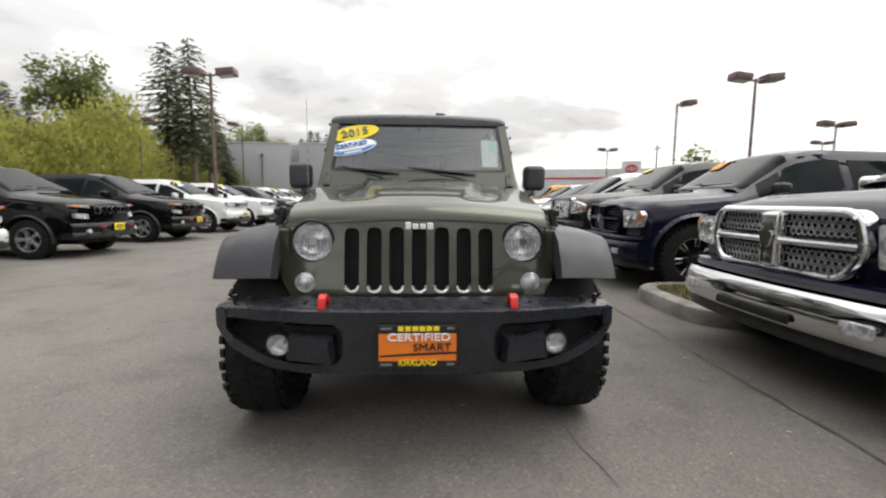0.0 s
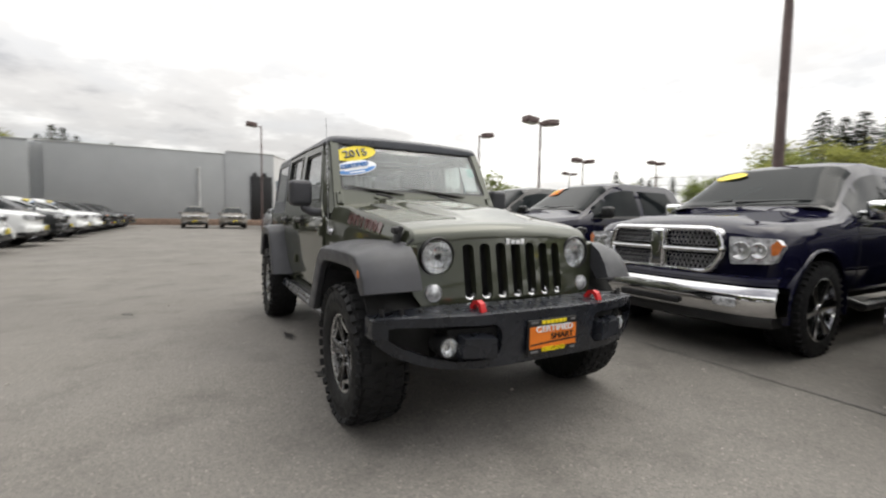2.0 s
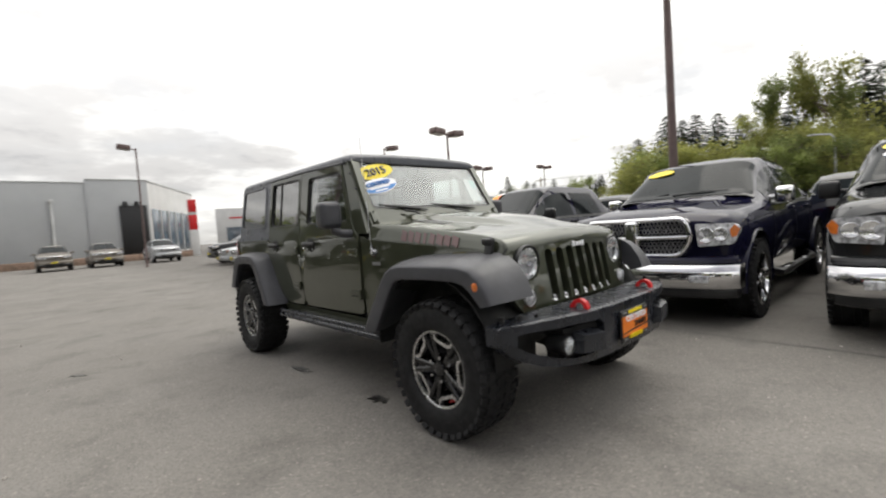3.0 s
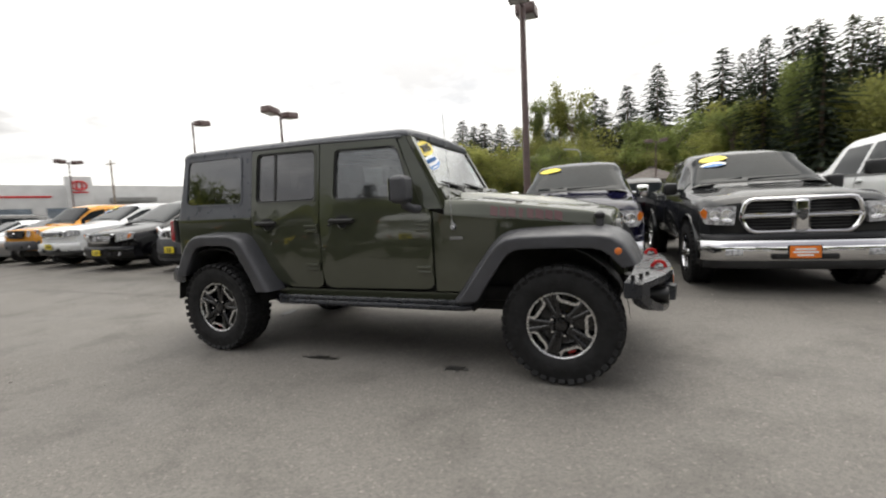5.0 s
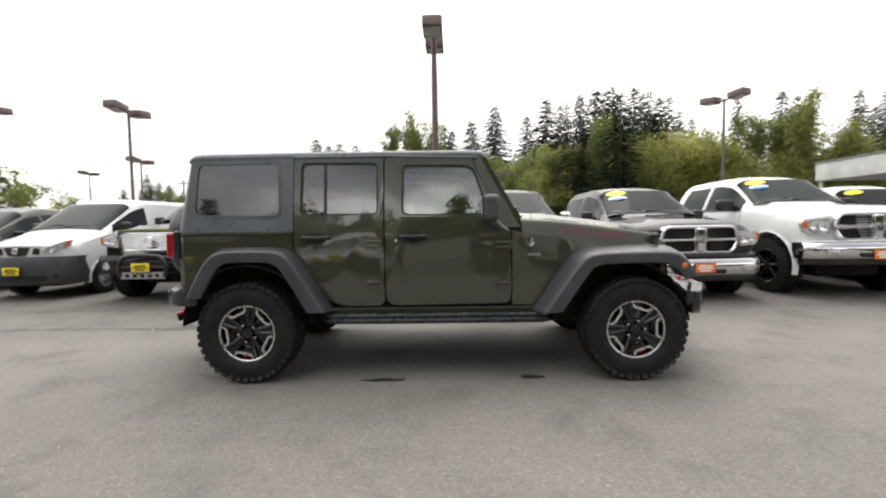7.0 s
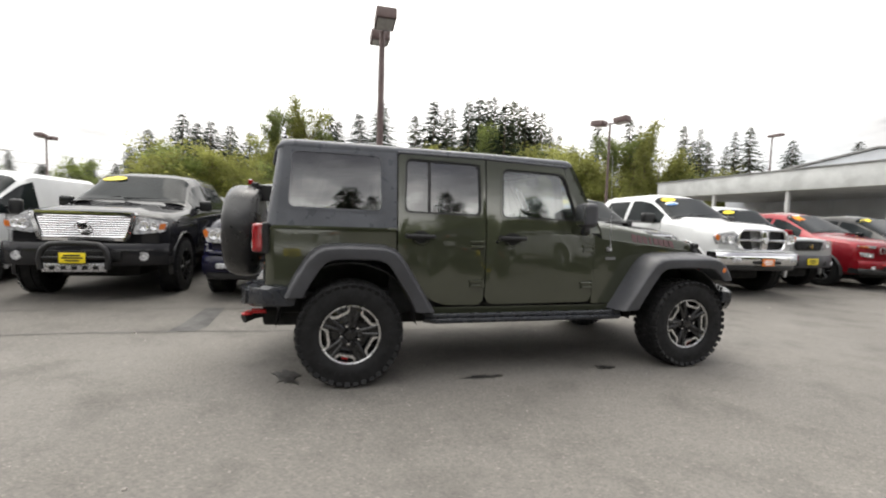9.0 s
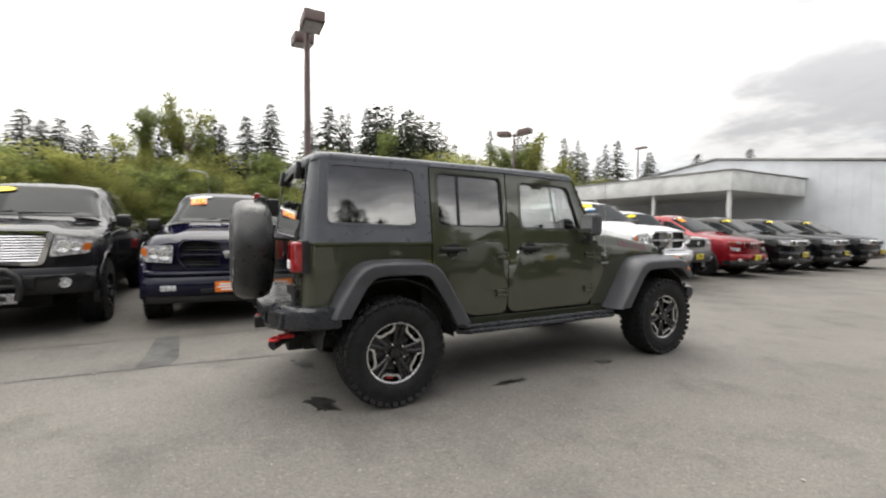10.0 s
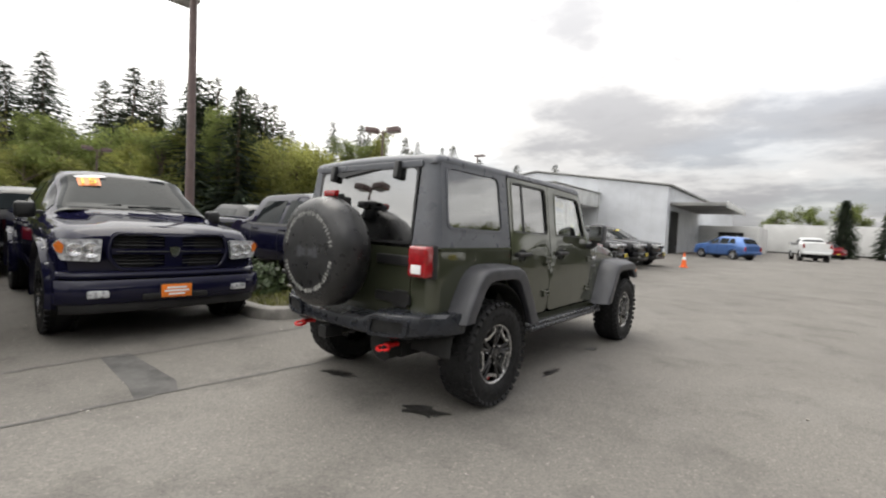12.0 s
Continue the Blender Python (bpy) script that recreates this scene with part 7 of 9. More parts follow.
def slot_front(slim=True, chrome=False):
    def build(car, s, sh, colour):
        y0, zc = sh.y0 - 0.062, s["gz"]
        pl = bow(y0, 0.20)
        gw = 0.50
        out = rect(-gw, zc - 0.09, gw, zc + 0.09, 0.03)
        holes = [rect(-gw + 0.035 + 0.136 * k, zc - 0.066, -gw + 0.035 + 0.136 * k + 0.105, zc + 0.066, 0.03, 3) for k in range(7)]
        b = bmesh.new()
        add_plate(b, out, holes, pl, 0.05)
        gr = part("grille", b, M_CHROME if chrome else colour, car)
        b = bmesh.new()
        add_plate(b, rect(-gw + 0.01, zc - 0.08, gw - 0.01, zc + 0.08), [], lambda u, v, d: pl(u, v, d + 0.04), 0.01)
        part("grille_backing", b, M_DEEP, gr)
        for h in holes:
            b = bmesh.new()
            cx = sum(p[0] for p in h) / len(h)
            add_plate(b, [(cx + (u - cx) * 1.02, zc + (v - zc) * 1.02) for u, v in h], [[(cx + (u - cx) * 0.86, zc + (v - zc) * 0.90) for u, v in h]], lambda u, v, d: pl(u, v, d - 0.006), 0.02)
            part("grille_ring", b, M_CHROME, gr)
        pl2 = bow(y0 + 0.015, 0.22)
        if slim:
            lamp(car, rounded([(0.54, zc + 0.04), (0.86, zc + 0.07), (0.88, zc + 0.10), (0.55, zc + 0.105)], 0.01, 3), pl2, rounded([(0.70, zc + 0.05), (0.86, zc + 0.065), (0.87, zc + 0.09), (0.70, zc + 0.085)], 0.008, 2))
            lamp(car, rounded([(0.56, zc - 0.17), (0.78, zc - 0.14), (0.80, zc - 0.05), (0.58, zc - 0.07)], 0.02, 3), pl2, None, "driving_light", ((0.66, zc - 0.11, 0.04),))
        else:
            lamp(car, rounded([(0.54, zc - 0.08), (0.86, zc - 0.03), (0.88, zc + 0.10), (0.54, zc + 0.10)], 0.03, 4), pl2, None, round_bulbs=((0.63, zc + 0.01, 0.05), (0.76, zc + 0.02, 0.045)))
        bz = s["bottom"][0][1]
        low = M_BLACK
        bar_bumper(car, y0 - 0.05, 0.18, s["W"] * 0.93, bz + 0.10, zc - 0.24, 0.2, colour)
        bar_bumper(car, y0 - 0.045, 0.18, s["W"] * 0.92, bz - 0.02, bz + 0.11, 0.2, low, "bumper_skirt")
        b = bmesh.new()
        add_plate(b, rect(-0.42, bz + 0.06, 0.42, bz + 0.17, 0.04), [], lambda u, v, d: bow(y0 - 0.066, 0.18)(u, v, d), 0.02)
        part("lower_intake", b, M_DEEP, car)
        for sd in (-1, 1):
            b = bmesh.new()
            add_cyl(b, (sd * 0.66, y0 + 0.06, bz + 0.12), (sd * 0.66, y0 + 0.012, bz + 0.12), 0.045, seg=16)
            part("fog_light", b, M_CLEARLENS, car)
            if slim:
                b = bmesh.new()
                add_tube(b, [(sd * 0.36, y0 - 0.03, bz + 0.19), (sd * 0.36, y0 - 0.075, bz + 0.20), (sd * 0.44, y0 - 0.07, bz + 0.20), (sd * 0.44, y0 - 0.02, bz + 0.19)], 0.012, 6)
                part("tow_hook", b, M_RED, car)
    return build


def plain_front(chrome_bar=True, low=None, tall=0.11, wide=0.46):
    def build(car, s, sh, colour):
        y0, zc = sh.y0 - 0.062, s["gz"]
        pl = bow(y0, 0.20)
        b = bmesh.new()
        add_plate(b, rounded([(-wide * 0.8, zc - tall), (wide * 0.8, zc - tall), (wide, zc + tall), (-wide, zc + tall)], 0.05), [rounded([(-wide * 0.74, zc - tall * 0.72), (wide * 0.74, zc - tall * 0.72), (wide * 0.92, zc + tall * 0.74), (-wide * 0.92, zc + tall * 0.74)], 0.04)], pl, 0.05)
        gr = part("grille", b, M_CHROME if chrome_bar else M_BLACK, car)
        b = bmesh.new()
        add_plate(b, rect(-wide * 0.85, zc - tall * 0.9, wide * 0.85, zc + tall * 0.9, 0.04), [], lambda u, v, d: pl(u, v, d + 0.035), 0.01)
        part("grille_backing", b, M_DEEP, gr)
        for k in (-1, 0, 1):
            b = bmesh.new()
            add_tube(b, [pl(-wide * 0.8 + wide * 1.6 * i / 8, zc + k * tall * 0.4, 0.02) for i in range(9)], 0.009, 5)
            part("grille_bar", b, M_CHROME if chrome_bar else M_BLACK, gr)
        b = bmesh.new()
        add_cyl(b, (0, y0 + 0.03, zc), (0, y0 - 0.02, zc), 0.055, seg=20)
        part("emblem", b, M_CHROME, gr)
        pl2 = bow(y0 + 0.015, 0.22)
        lamp(car, rounded([(wide + 0.05, zc - 0.09), (s["W"] - 0.10, zc - 0.02), (s["W"] - 0.06, zc + 0.13), (wide + 0.08, zc + 0.11)], 0.03, 4), pl2,
             rounded([(s["W"] - 0.17, zc - 0.01), (s["W"] - 0.10, zc + 0.01), (s["W"] - 0.07, zc + 0.11), (s["W"] - 0.15, zc + 0.09)], 0.01, 3), round_bulbs=(((wide + s["W"]) / 2 - 0.05, zc + 0.03, 0.055),))
        bz = s["bottom"][0][1]
        bar_bumper(car, y0 - 0.05, 0.20, s["W"] * 0.93, bz, zc - 0.20, 0.2, low or colour)
        b = bmesh.new()
        add_plate(b, rect(-0.45, bz + 0.04, 0.45, bz + 0.14, 0.04), [], lambda u, v, d: bow(y0 - 0.066, 0.20)(u, v, d), 0.02)
        part("lower_intake", b, M_DEEP, car)
        for sd in (-1, 1):
            b = bmesh.new()
            add_cyl(b, (sd * 0.66, y0 + 0.08, bz + 0.10), (sd * 0.66, y0 + 0.025, bz + 0.10), 0.045, seg=16)
            part("fog_light", b, M_CLEARLENS, car)
    return build


def van_front(car, s, sh, colour):
    """A short rounded nose: small grille, lamps swept up the wings, one deep plastic bumper."""
    y0, zc = sh.y0 - 0.035, s["gz"]
    pl = bow(y0, 0.34)
    b = bmesh.new()
    add_plate(b, rounded([(-0.15, zc - 0.10), (0.15, zc - 0.10), (0.22, zc + 0.045), (-0.22, zc + 0.045)], 0.03), [], pl, 0.05)
    gr = part("grille", b, M_BLACK, car)
    b = bmesh.new()
    add_cyl(b, (0, y0 + 0.02, zc - 0.025), (0, y0 - 0.016, zc - 0.025), 0.058, seg=20, bevel=0.006)
    part("emblem", b, M_CHROME, gr)
    for sd in (-1, 1):
        b = bmesh.new()
        pts = [(0.27, zc - 0.085), (0.36, zc - 0.085), (0.36, zc + 0.02), (0.30, zc + 0.03)]
        add_plate(b, rounded(pts if sd > 0 else mirrored(pts), 0.015), [], pl, 0.03)
        part("side_vent", b, M_BLACK, gr)
    lamp(car, rounded([(0.40, zc - 0.06), (0.56, zc - 0.06), (0.75, zc + 0.05), (0.795, zc + 0.16), (0.70, zc + 0.135), (0.46, zc + 0.035)], 0.02, 4), bow(y0 + 0.012, 0.34),
         rounded([(0.70, zc + 0.045), (0.755, zc + 0.065), (0.79, zc + 0.15), (0.73, zc + 0.13)], 0.01, 3), round_bulbs=((0.54, zc - 0.012, 0.040),))
    low = bar_bumper(car, y0 - 0.055, 0.36, s["W"] * 0.97, 0.27, zc - 0.125, 0.30, M_FLARE)
    b = bmesh.new()
    add_plate(b, rect(-0.50, 0.33, 0.50, 0.43, 0.04), [], lambda u, v, d: bow(y0 - 0.070, 0.36)(u, v, d), 0.02, ucuts=(-0.3, -0.15, 0, 0.15, 0.3))
    part("lower_intake", b, M_DEEP, low)
    for sd in (-1, 1):
        b = bmesh.new()
        add_cyl(b, (sd * 0.62, y0 + 0.13, 0.42), (sd * 0.62, y0 + 0.068, 0.42), 0.04, seg=16)
        part("fog_light", b, M_DEEP, low)


# ---- body shapes ----
PICKUP = dict(fy=-0.12, arch=1.21, dome=1.0, wb=3.57, W=1.0, R=0.41, tw=0.28, track=0.865, roofw=0.70, rim="ychrome", gz=0.905, soft=0.05,
           top=[(-0.86, 1.04), (-0.80, 1.118), (-0.6, 1.172), (0.42, 1.25), (1.20, 1.78), (1.55, 1.85), (2.75, 1.83), (3.02, 1.77), (3.10, 1.32), (4.80, 1.36)],
           belt=[(-0.86, 0.99), (-0.6, 1.07), (0.4, 1.17), (3.0, 1.20), (3.1, 1.27), (4.80, 1.30)],
           wid=[(-0.86, 0.86), (-0.78, 0.94), (-0.5, 0.985), (4.6, 1.0), (4.80, 0.98)], bottom=[(-0.86, 0.60), (-0.5, 0.46), (4.80, 0.50)],
           shield=(0.50, 1.16), panes=[(0.86, 1.78, 0.12, 0.0), (1.90, 2.78, 0.0, -0.12)], rear=(3.035, 3.075), gaps=[0.62, 1.84, 2.86, 3.06], handles=[1.70, 2.70],
           plate=(-1.052, 0.500), mirror=(0.19, 0.13, 0.19), mirror_mat=M_BLACK, drop=0.05)
PICKUP_BLACKRIM = dict(PICKUP, rim="cut", R=0.43, flare=0.05, rivets=True)
HD = dict(PICKUP, drop=0.0, mirror=(0.30, 0.13, 0.20), R=0.44, rim="black", gz=1.06, flare=0.014,
          top=[(y, z + 0.16) for y, z in PICKUP["top"]], belt=[(y, z + 0.16) for y, z in PICKUP["belt"]], bottom=[(y, z + 0.10) for y, z in PICKUP["bottom"]], plate=(-1.052, 0.66))
PICKUP_WIDE = dict(PICKUP, wb=3.70, R=0.41, rim="black", gz=1.00,
              top=[(-0.88, 1.08), (-0.8, 1.185), (-0.5, 1.24), (0.42, 1.31), (1.20, 1.84), (1.6, 1.91), (3.0, 1.89), (3.22, 1.80), (3.30, 1.38), (4.9, 1.42)],
              belt=[(-0.88, 1.02), (-0.6, 1.12), (0.4, 1.23), (3.2, 1.27), (3.3, 1.33), (4.9, 1.36)], wid=[(-0.88, 0.86), (-0.78, 0.94), (-0.5, 0.99), (4.7, 1.0), (4.9, 0.98)],
              bottom=[(-0.88, 0.58), (-0.5, 0.46), (4.9, 0.5)], panes=[(0.86, 1.86, 0.12, 0.0), (1.98, 2.98, 0.0, -0.1)], rear=(3.235, 3.275), gaps=[0.62, 1.92, 3.06, 3.26], handles=[1.78, 2.92], plate=(-1.21, 0.60), mirror_mat=P_GREY)
CROSSOVER = dict(nb=0.20, wb=2.70, W=0.93, R=0.36, tw=0.23, track=0.80, roofw=0.60, rim="five", gz=0.89, flare=0.03,
                top=[(-0.86, 0.97), (-0.80, 1.03), (-0.55, 1.09), (0.30, 1.20), (1.15, 1.68), (1.5, 1.75), (2.7, 1.72), (3.15, 1.60), (3.48, 1.15), (3.55, 1.02)],
                belt=[(-0.86, 0.93), (-0.5, 1.03), (0.3, 1.11), (2.6, 1.18), (3.55, 1.00)], wid=[(-0.86, 0.74), (-0.72, 0.86), (-0.35, 0.92), (3.0, 0.93), (3.55, 0.82)],
                bottom=[(-0.86, 0.38), (-0.4, 0.30), (3.1, 0.32), (3.55, 0.45)], shield=(0.40, 1.13), panes=[(0.62, 1.38, 0.22, 0.0), (1.46, 2.20, 0.0, 0.0), (2.28, 2.80, 0.0, -0.2)],
                rear=(3.18, 3.44), gaps=[0.55, 1.42, 2.24], handles=[1.30, 2.10], plate=(-1.0, 0.56))
WAGON = dict(CROSSOVER, wb=2.915, W=0.97, R=0.38, track=0.825, roofw=0.64, rim="ten", gz=0.93,
             top=[(-0.84, 1.00), (-0.79, 1.06), (-0.5, 1.11), (0.36, 1.20), (1.20, 1.67), (1.55, 1.745), (2.95, 1.72), (3.42, 1.62), (3.70, 1.2), (3.76, 1.05)],
             belt=[(-0.84, 0.97), (-0.5, 1.04), (0.36, 1.12), (3.76, 1.06)], wid=[(-0.84, 0.80), (-0.72, 0.89), (-0.35, 0.955), (3.3, 0.97), (3.76, 0.88)], bottom=[(-0.84, 0.38), (-0.4, 0.31), (3.3, 0.33), (3.76, 0.45)],
             shield=(0.46, 1.18), panes=[(0.70, 1.48, 0.2, 0.0), (1.56, 2.36, 0.0, 0.0), (2.44, 3.02, 0.0, -0.15)], rear=(3.46, 3.66), gaps=[0.62, 1.52, 2.40], handles=[1.38, 2.26], plate=(-0.99, 0.60))
VAN = dict(nb=0.34, wb=2.92, W=0.865, R=0.31, tw=0.19, track=0.755, roofw=0.70, rim="steel", gz=0.88, soft=0.09,
           top=[(-0.86, 0.92), (-0.80, 0.98), (-0.2, 1.10), (0.0, 1.16), (0.92, 1.74), (1.3, 1.85), (3.5, 1.87), (3.62, 1.80)],
           belt=[(-0.86, 0.88), (0.0, 1.10), (3.62, 1.12)], wid=[(-0.86, 0.70), (-0.7, 0.81), (-0.3, 0.86), (3.5, 0.865), (3.62, 0.83)], bottom=[(-0.86, 0.33), (-0.4, 0.24), (3.62, 0.28)],
           shield=(0.10, 0.92), panes=[(0.50, 1.30, 0.32, 0.0)], gaps=[0.42, 1.36, 2.2], handles=[1.28, 2.1], plate=(-0.99, 0.52), mirror=(0.17, 0.11, 0.24), mirror_mat=M_BLACK)
MINIVAN = dict(CROSSOVER, wb=3.08, W=0.99, R=0.345, track=0.84, roofw=0.68, rim="five", gz=0.80,
               top=[(-0.92, 0.86), (-0.86, 0.92), (-0.5, 1.0), (0.12, 1.10), (1.10, 1.63), (1.5, 1.73), (3.6, 1.71), (3.95, 1.62), (4.15, 1.0)],
               belt=[(-0.92, 0.82), (0.1, 1.03), (4.15, 1.06)], wid=[(-0.92, 0.76), (-0.75, 0.9), (-0.35, 0.975), (3.9, 0.99), (4.15, 0.92)], bottom=[(-0.92, 0.33), (-0.4, 0.26), (4.15, 0.32)],
               shield=(0.22, 1.08), panes=[(0.60, 1.40, 0.3, 0.0), (1.48, 2.50, 0, 0), (2.58, 3.6, 0, -0.1)], rear=(3.97, 4.06), gaps=[0.5, 1.44, 2.54], handles=[1.3, 1.62], plate=(-1.065, 0.46), flare=0.014)
BOXY = dict(CROSSOVER, nb=0.12, wb=2.70, W=0.93, R=0.38, track=0.80, roofw=0.70, rim="five", gz=0.95, flare=0.04,
            top=[(-0.78, 1.06), (-0.72, 1.10), (0.30, 1.18), (0.95, 1.74), (1.3, 1.82), (3.3, 1.80), (3.45, 1.72), (3.5, 1.1)],
            belt=[(-0.78, 1.02), (0.3, 1.12), (3.5, 1.14)], wid=[(-0.78, 0.82), (-0.6, 0.90), (-0.3, 0.93), (3.3, 0.93), (3.5, 0.89)], bottom=[(-0.78, 0.48), (-0.4, 0.42), (3.5, 0.46)],
            shield=(0.38, 0.93), panes=[(0.56, 1.36, 0.16, 0.0), (1.44, 2.20, 0.0, 0.0), (2.28, 3.15, 0, 0)], rear=(3.455, 3.49), gaps=[0.5, 1.40, 2.24], handles=[1.28, 2.1], plate=(-0.905, 0.62))
SEDAN = dict(CROSSOVER, wb=2.78, W=0.92, R=0.33, track=0.79, roofw=0.56, rim="five", gz=0.68, flare=0.014,
             top=[(-0.92, 0.74), (-0.86, 0.79), (-0.5, 0.85), (0.35, 0.96), (1.25, 1.38), (1.6, 1.44), (2.4, 1.41), (3.15, 1.10), (3.75, 1.04), (3.85, 0.9)],
             belt=[(-0.92, 0.70), (0.35, 0.88), (3.85, 0.92)], wid=[(-0.92, 0.72), (-0.75, 0.84), (-0.35, 0.91), (3.4, 0.92), (3.85, 0.80)], bottom=[(-0.92, 0.26), (-0.4, 0.20), (3.85, 0.28)],
             shield=(0.45, 1.24), panes=[(0.66, 1.44, 0.26, 0.0), (1.52, 2.30, 0.0, -0.1)], rear=(2.5, 3.1), gaps=[0.55, 1.48, 2.4], handles=[1.34, 2.2], plate=(-1.065, 0.42))

ROW_E, ROW_W = "trucks and cars parked in the facing row", "sport utilities parked across the aisle"


def east(car, y, x=3.2, turn=0.0):
    car.matrix_basis = pose(x, y, 0, 0, 0, -90 + turn)
    return car


def west(car, y, x=-7.0, turn=0.0):
    car.matrix_basis = pose(x, y, 0, 0, 0, 90 + turn)
    return car


truck_a = east(vehicle("pickup_truck", "midnight blue crew-cab pickup with chrome crosshair grille and bumper", "pickup truck", dict(PICKUP, mirror_mat=M_CHROME, boards=True), P_BLUE, cross_front(True, True), None, "yellow", ROW_E), 0.32, x=3.22)
truck_b = east(vehicle("pickup_truck", "dark blue pickup with body-coloured grille and black wheels beside the island", "pickup truck", PICKUP_BLACKRIM, P_BLUE, cross_front(False, False), M_ORANGE, "tag", ROW_E), 3.83, x=3.60, turn=-2.5)
truck_c = east(vehicle("pickup_truck", "granite grey pickup with chrome grille and orange dealer plate", "pickup truck", PICKUP, P_GREY, cross_front(True, False), M_ORANGE, "oval", ROW_E), -2.20, x=3.26, turn=3.0)
truck_d = east(vehicle("pickup_truck", "lifted white heavy-duty pickup with chrome grille and black wheels", "pickup truck", HD, P_WHITE, cross_front(True, False), M_ORANGE, "oval", ROW_E), -4.75, x=3.25)
slate_pickup = east(vehicle("pickup_truck", "charcoal pickup with chrome bar grille and black bull bar", "pickup truck", PICKUP_WIDE, P_SLATE, bar_front, M_YELLOW, "yellow", ROW_E), 6.27, x=3.75)
van = east(vehicle("cargo_van", "small white cargo van with grey plastic bumper", "van", VAN, P_WHITE, van_front, M_YELLOW, "", ROW_E), 8.9, x=4.05)
minivan = east(vehicle("minivan", "dark grey minivan with chrome cross grille", "minivan", MINIVAN, P_BLACK, plain_front(True), M_YELLOW, "", ROW_E), 11.5, x=4.15)
white_suv = vehicle("sport_utility", "white sport utility with chrome seven-slot grille", "car", WAGON, P_WHITE, slot_front(False, True), M_YELLOW, "oval", ROW_W, lower=None)
black_suv = vehicle("sport_utility", "black sport utility with slim lamps, red tow hooks and black cladding", "car", CROSSOVER, P_BLACK, slot_front(True), M_YELLOW, "", ROW_W, lower=M_BLACK)
red_suv = east(vehicle("sport_utility", "cherry red sport utility with black wheels and stickers on the windscreen", "car", dict(CROSSOVER, rim="black"), P_RED, slot_front(True), M_YELLOW, "tag", ROW_E, lower=M_BLACK), -9.15, x=3.7)
boxy_suv = east(vehicle("sport_utility", "silver-grey boxy sport utility with grey bumper and roof rack", "car", BOXY, P_SILVER, plain_front(False, M_FLARE, 0.10, 0.40), M_YELLOW, "yellow", ROW_E), -6.9, x=3.85)
orange_suv = east(vehicle("sport_utility", "amber orange boxy sport utility with black lower body", "car", BOXY, P_ORANGE, plain_front(False, M_FLARE), None, "", ROW_E, lower=M_BLACK), 16.7, x=4.7)
sedan = east(vehicle("sedan", "pale silver sedan with dark windows", "car", SEDAN, P_SILVER, plain_front(True), M_YELLOW, "", ROW_E), 19.4, x=4.9)
dark_suv = east(vehicle("sport_utility", "black sport utility with chrome grille and yellow windscreen sticker", "car", WAGON, P_BLACK, slot_front(False, True), M_YELLOW, "yellow", ROW_E), -11.6, x=3.6)
grey_suv = vehicle("sport_utility", "grey sport utility with seven-slot grille", "car", WAGON, P_GREY, slot_front(False, True), M_YELLOW, "", ROW_W)
white_chk = vehicle("sport_utility", "white sport utility with black lower cladding and red tow hooks", "car", CROSSOVER, P_WHITE, slot_front(True), M_YELLOW, "", ROW_W, lower=M_BLACK)
blue_suv = vehicle("sport_utility", "blue compact sport utility parked by the workshop", "car", CROSSOVER, P_SKYBLUE, plain_front(True), None, "")
blue_suv.matrix_basis = pose(3.3, -35.6, 0, 0, 0, 58)

# row across the aisle
west(white_chk, 3.75)
west(black_suv, 6.75)
copy_thing(black_suv, pose(-7.0, 10.0, 0, 0, 0, 90))
west(white_suv, 13.3)
copy_thing(white_suv, pose(-7.0, 16.6, 0, 0, 0, 90))
west(grey_suv, 19.9)
copy_thing(white_suv, pose(-7.0, 23.2, 0, 0, 0, 90))
copy_thing(white_suv, pose(-7.0, 26.5, 0, 0, 0, 90))
copy_thing(black_suv, pose(-7.0, 29.8, 0, 0, 0, 90))
copy_thing(grey_suv, pose(-7.0, 33.1, 0, 0, 0, 90))
copy_thing(black_suv, pose(-7.0, 36.4, 0, 0, 0, 90))
copy_thing(grey_suv, pose(-7.0, 39.7, 0, 0, 0, 90))
copy_thing(black_suv, pose(-7.0, 0.0, 0, 0, 0, 90))
copy_thing(white_suv, pose(-7.0, -3.3, 0, 0, 0, 90))
for y, src in ((-6.6, black_suv), (-9.9, white_suv), (-13.2, grey_suv), (-16.5, white_suv), (-19.8, black_suv), (-23.1, white_suv)):
    copy_thing(src, pose(-7.0, y, 0, 0, 0, 90))
# nearer rows go on
copy_thing(white_suv, pose(4.4, 14.1, 0, 0, 0, -90))
copy_thing(sedan, pose(5.1, 22.2, 0, 0, 0, -90))
copy_thing(grey_suv, pose(5.3, 25.0, 0, 0, 0, -90))
copy_thing(dark_suv, pose(3.5, -14.1, 0, 0, 0, -90))
copy_thing(dark_suv, pose(3.4, -16.6, 0, 0, 0, -90))
# in front of the grey wall
beige_suv = vehicle("sport_utility", "champagne sport utility parked before the grey block wall", "car", WAGON, P_BEIGE, slot_front(False, True), M_YELLOW, "", "")
silver_suv = vehicle("sport_utility", "silver sport utility parked before the grey block wall", "car", WAGON, P_SILVER, slot_front(False, True), None, "", "")
beige_suv.matrix_basis, silver_suv.matrix_basis = pose(0.85, 37.6, 0), pose(4.45, 37.2, 0)
copy_thing(beige_suv, pose(-1.95, 37.8, 0, 0, 0, 0))
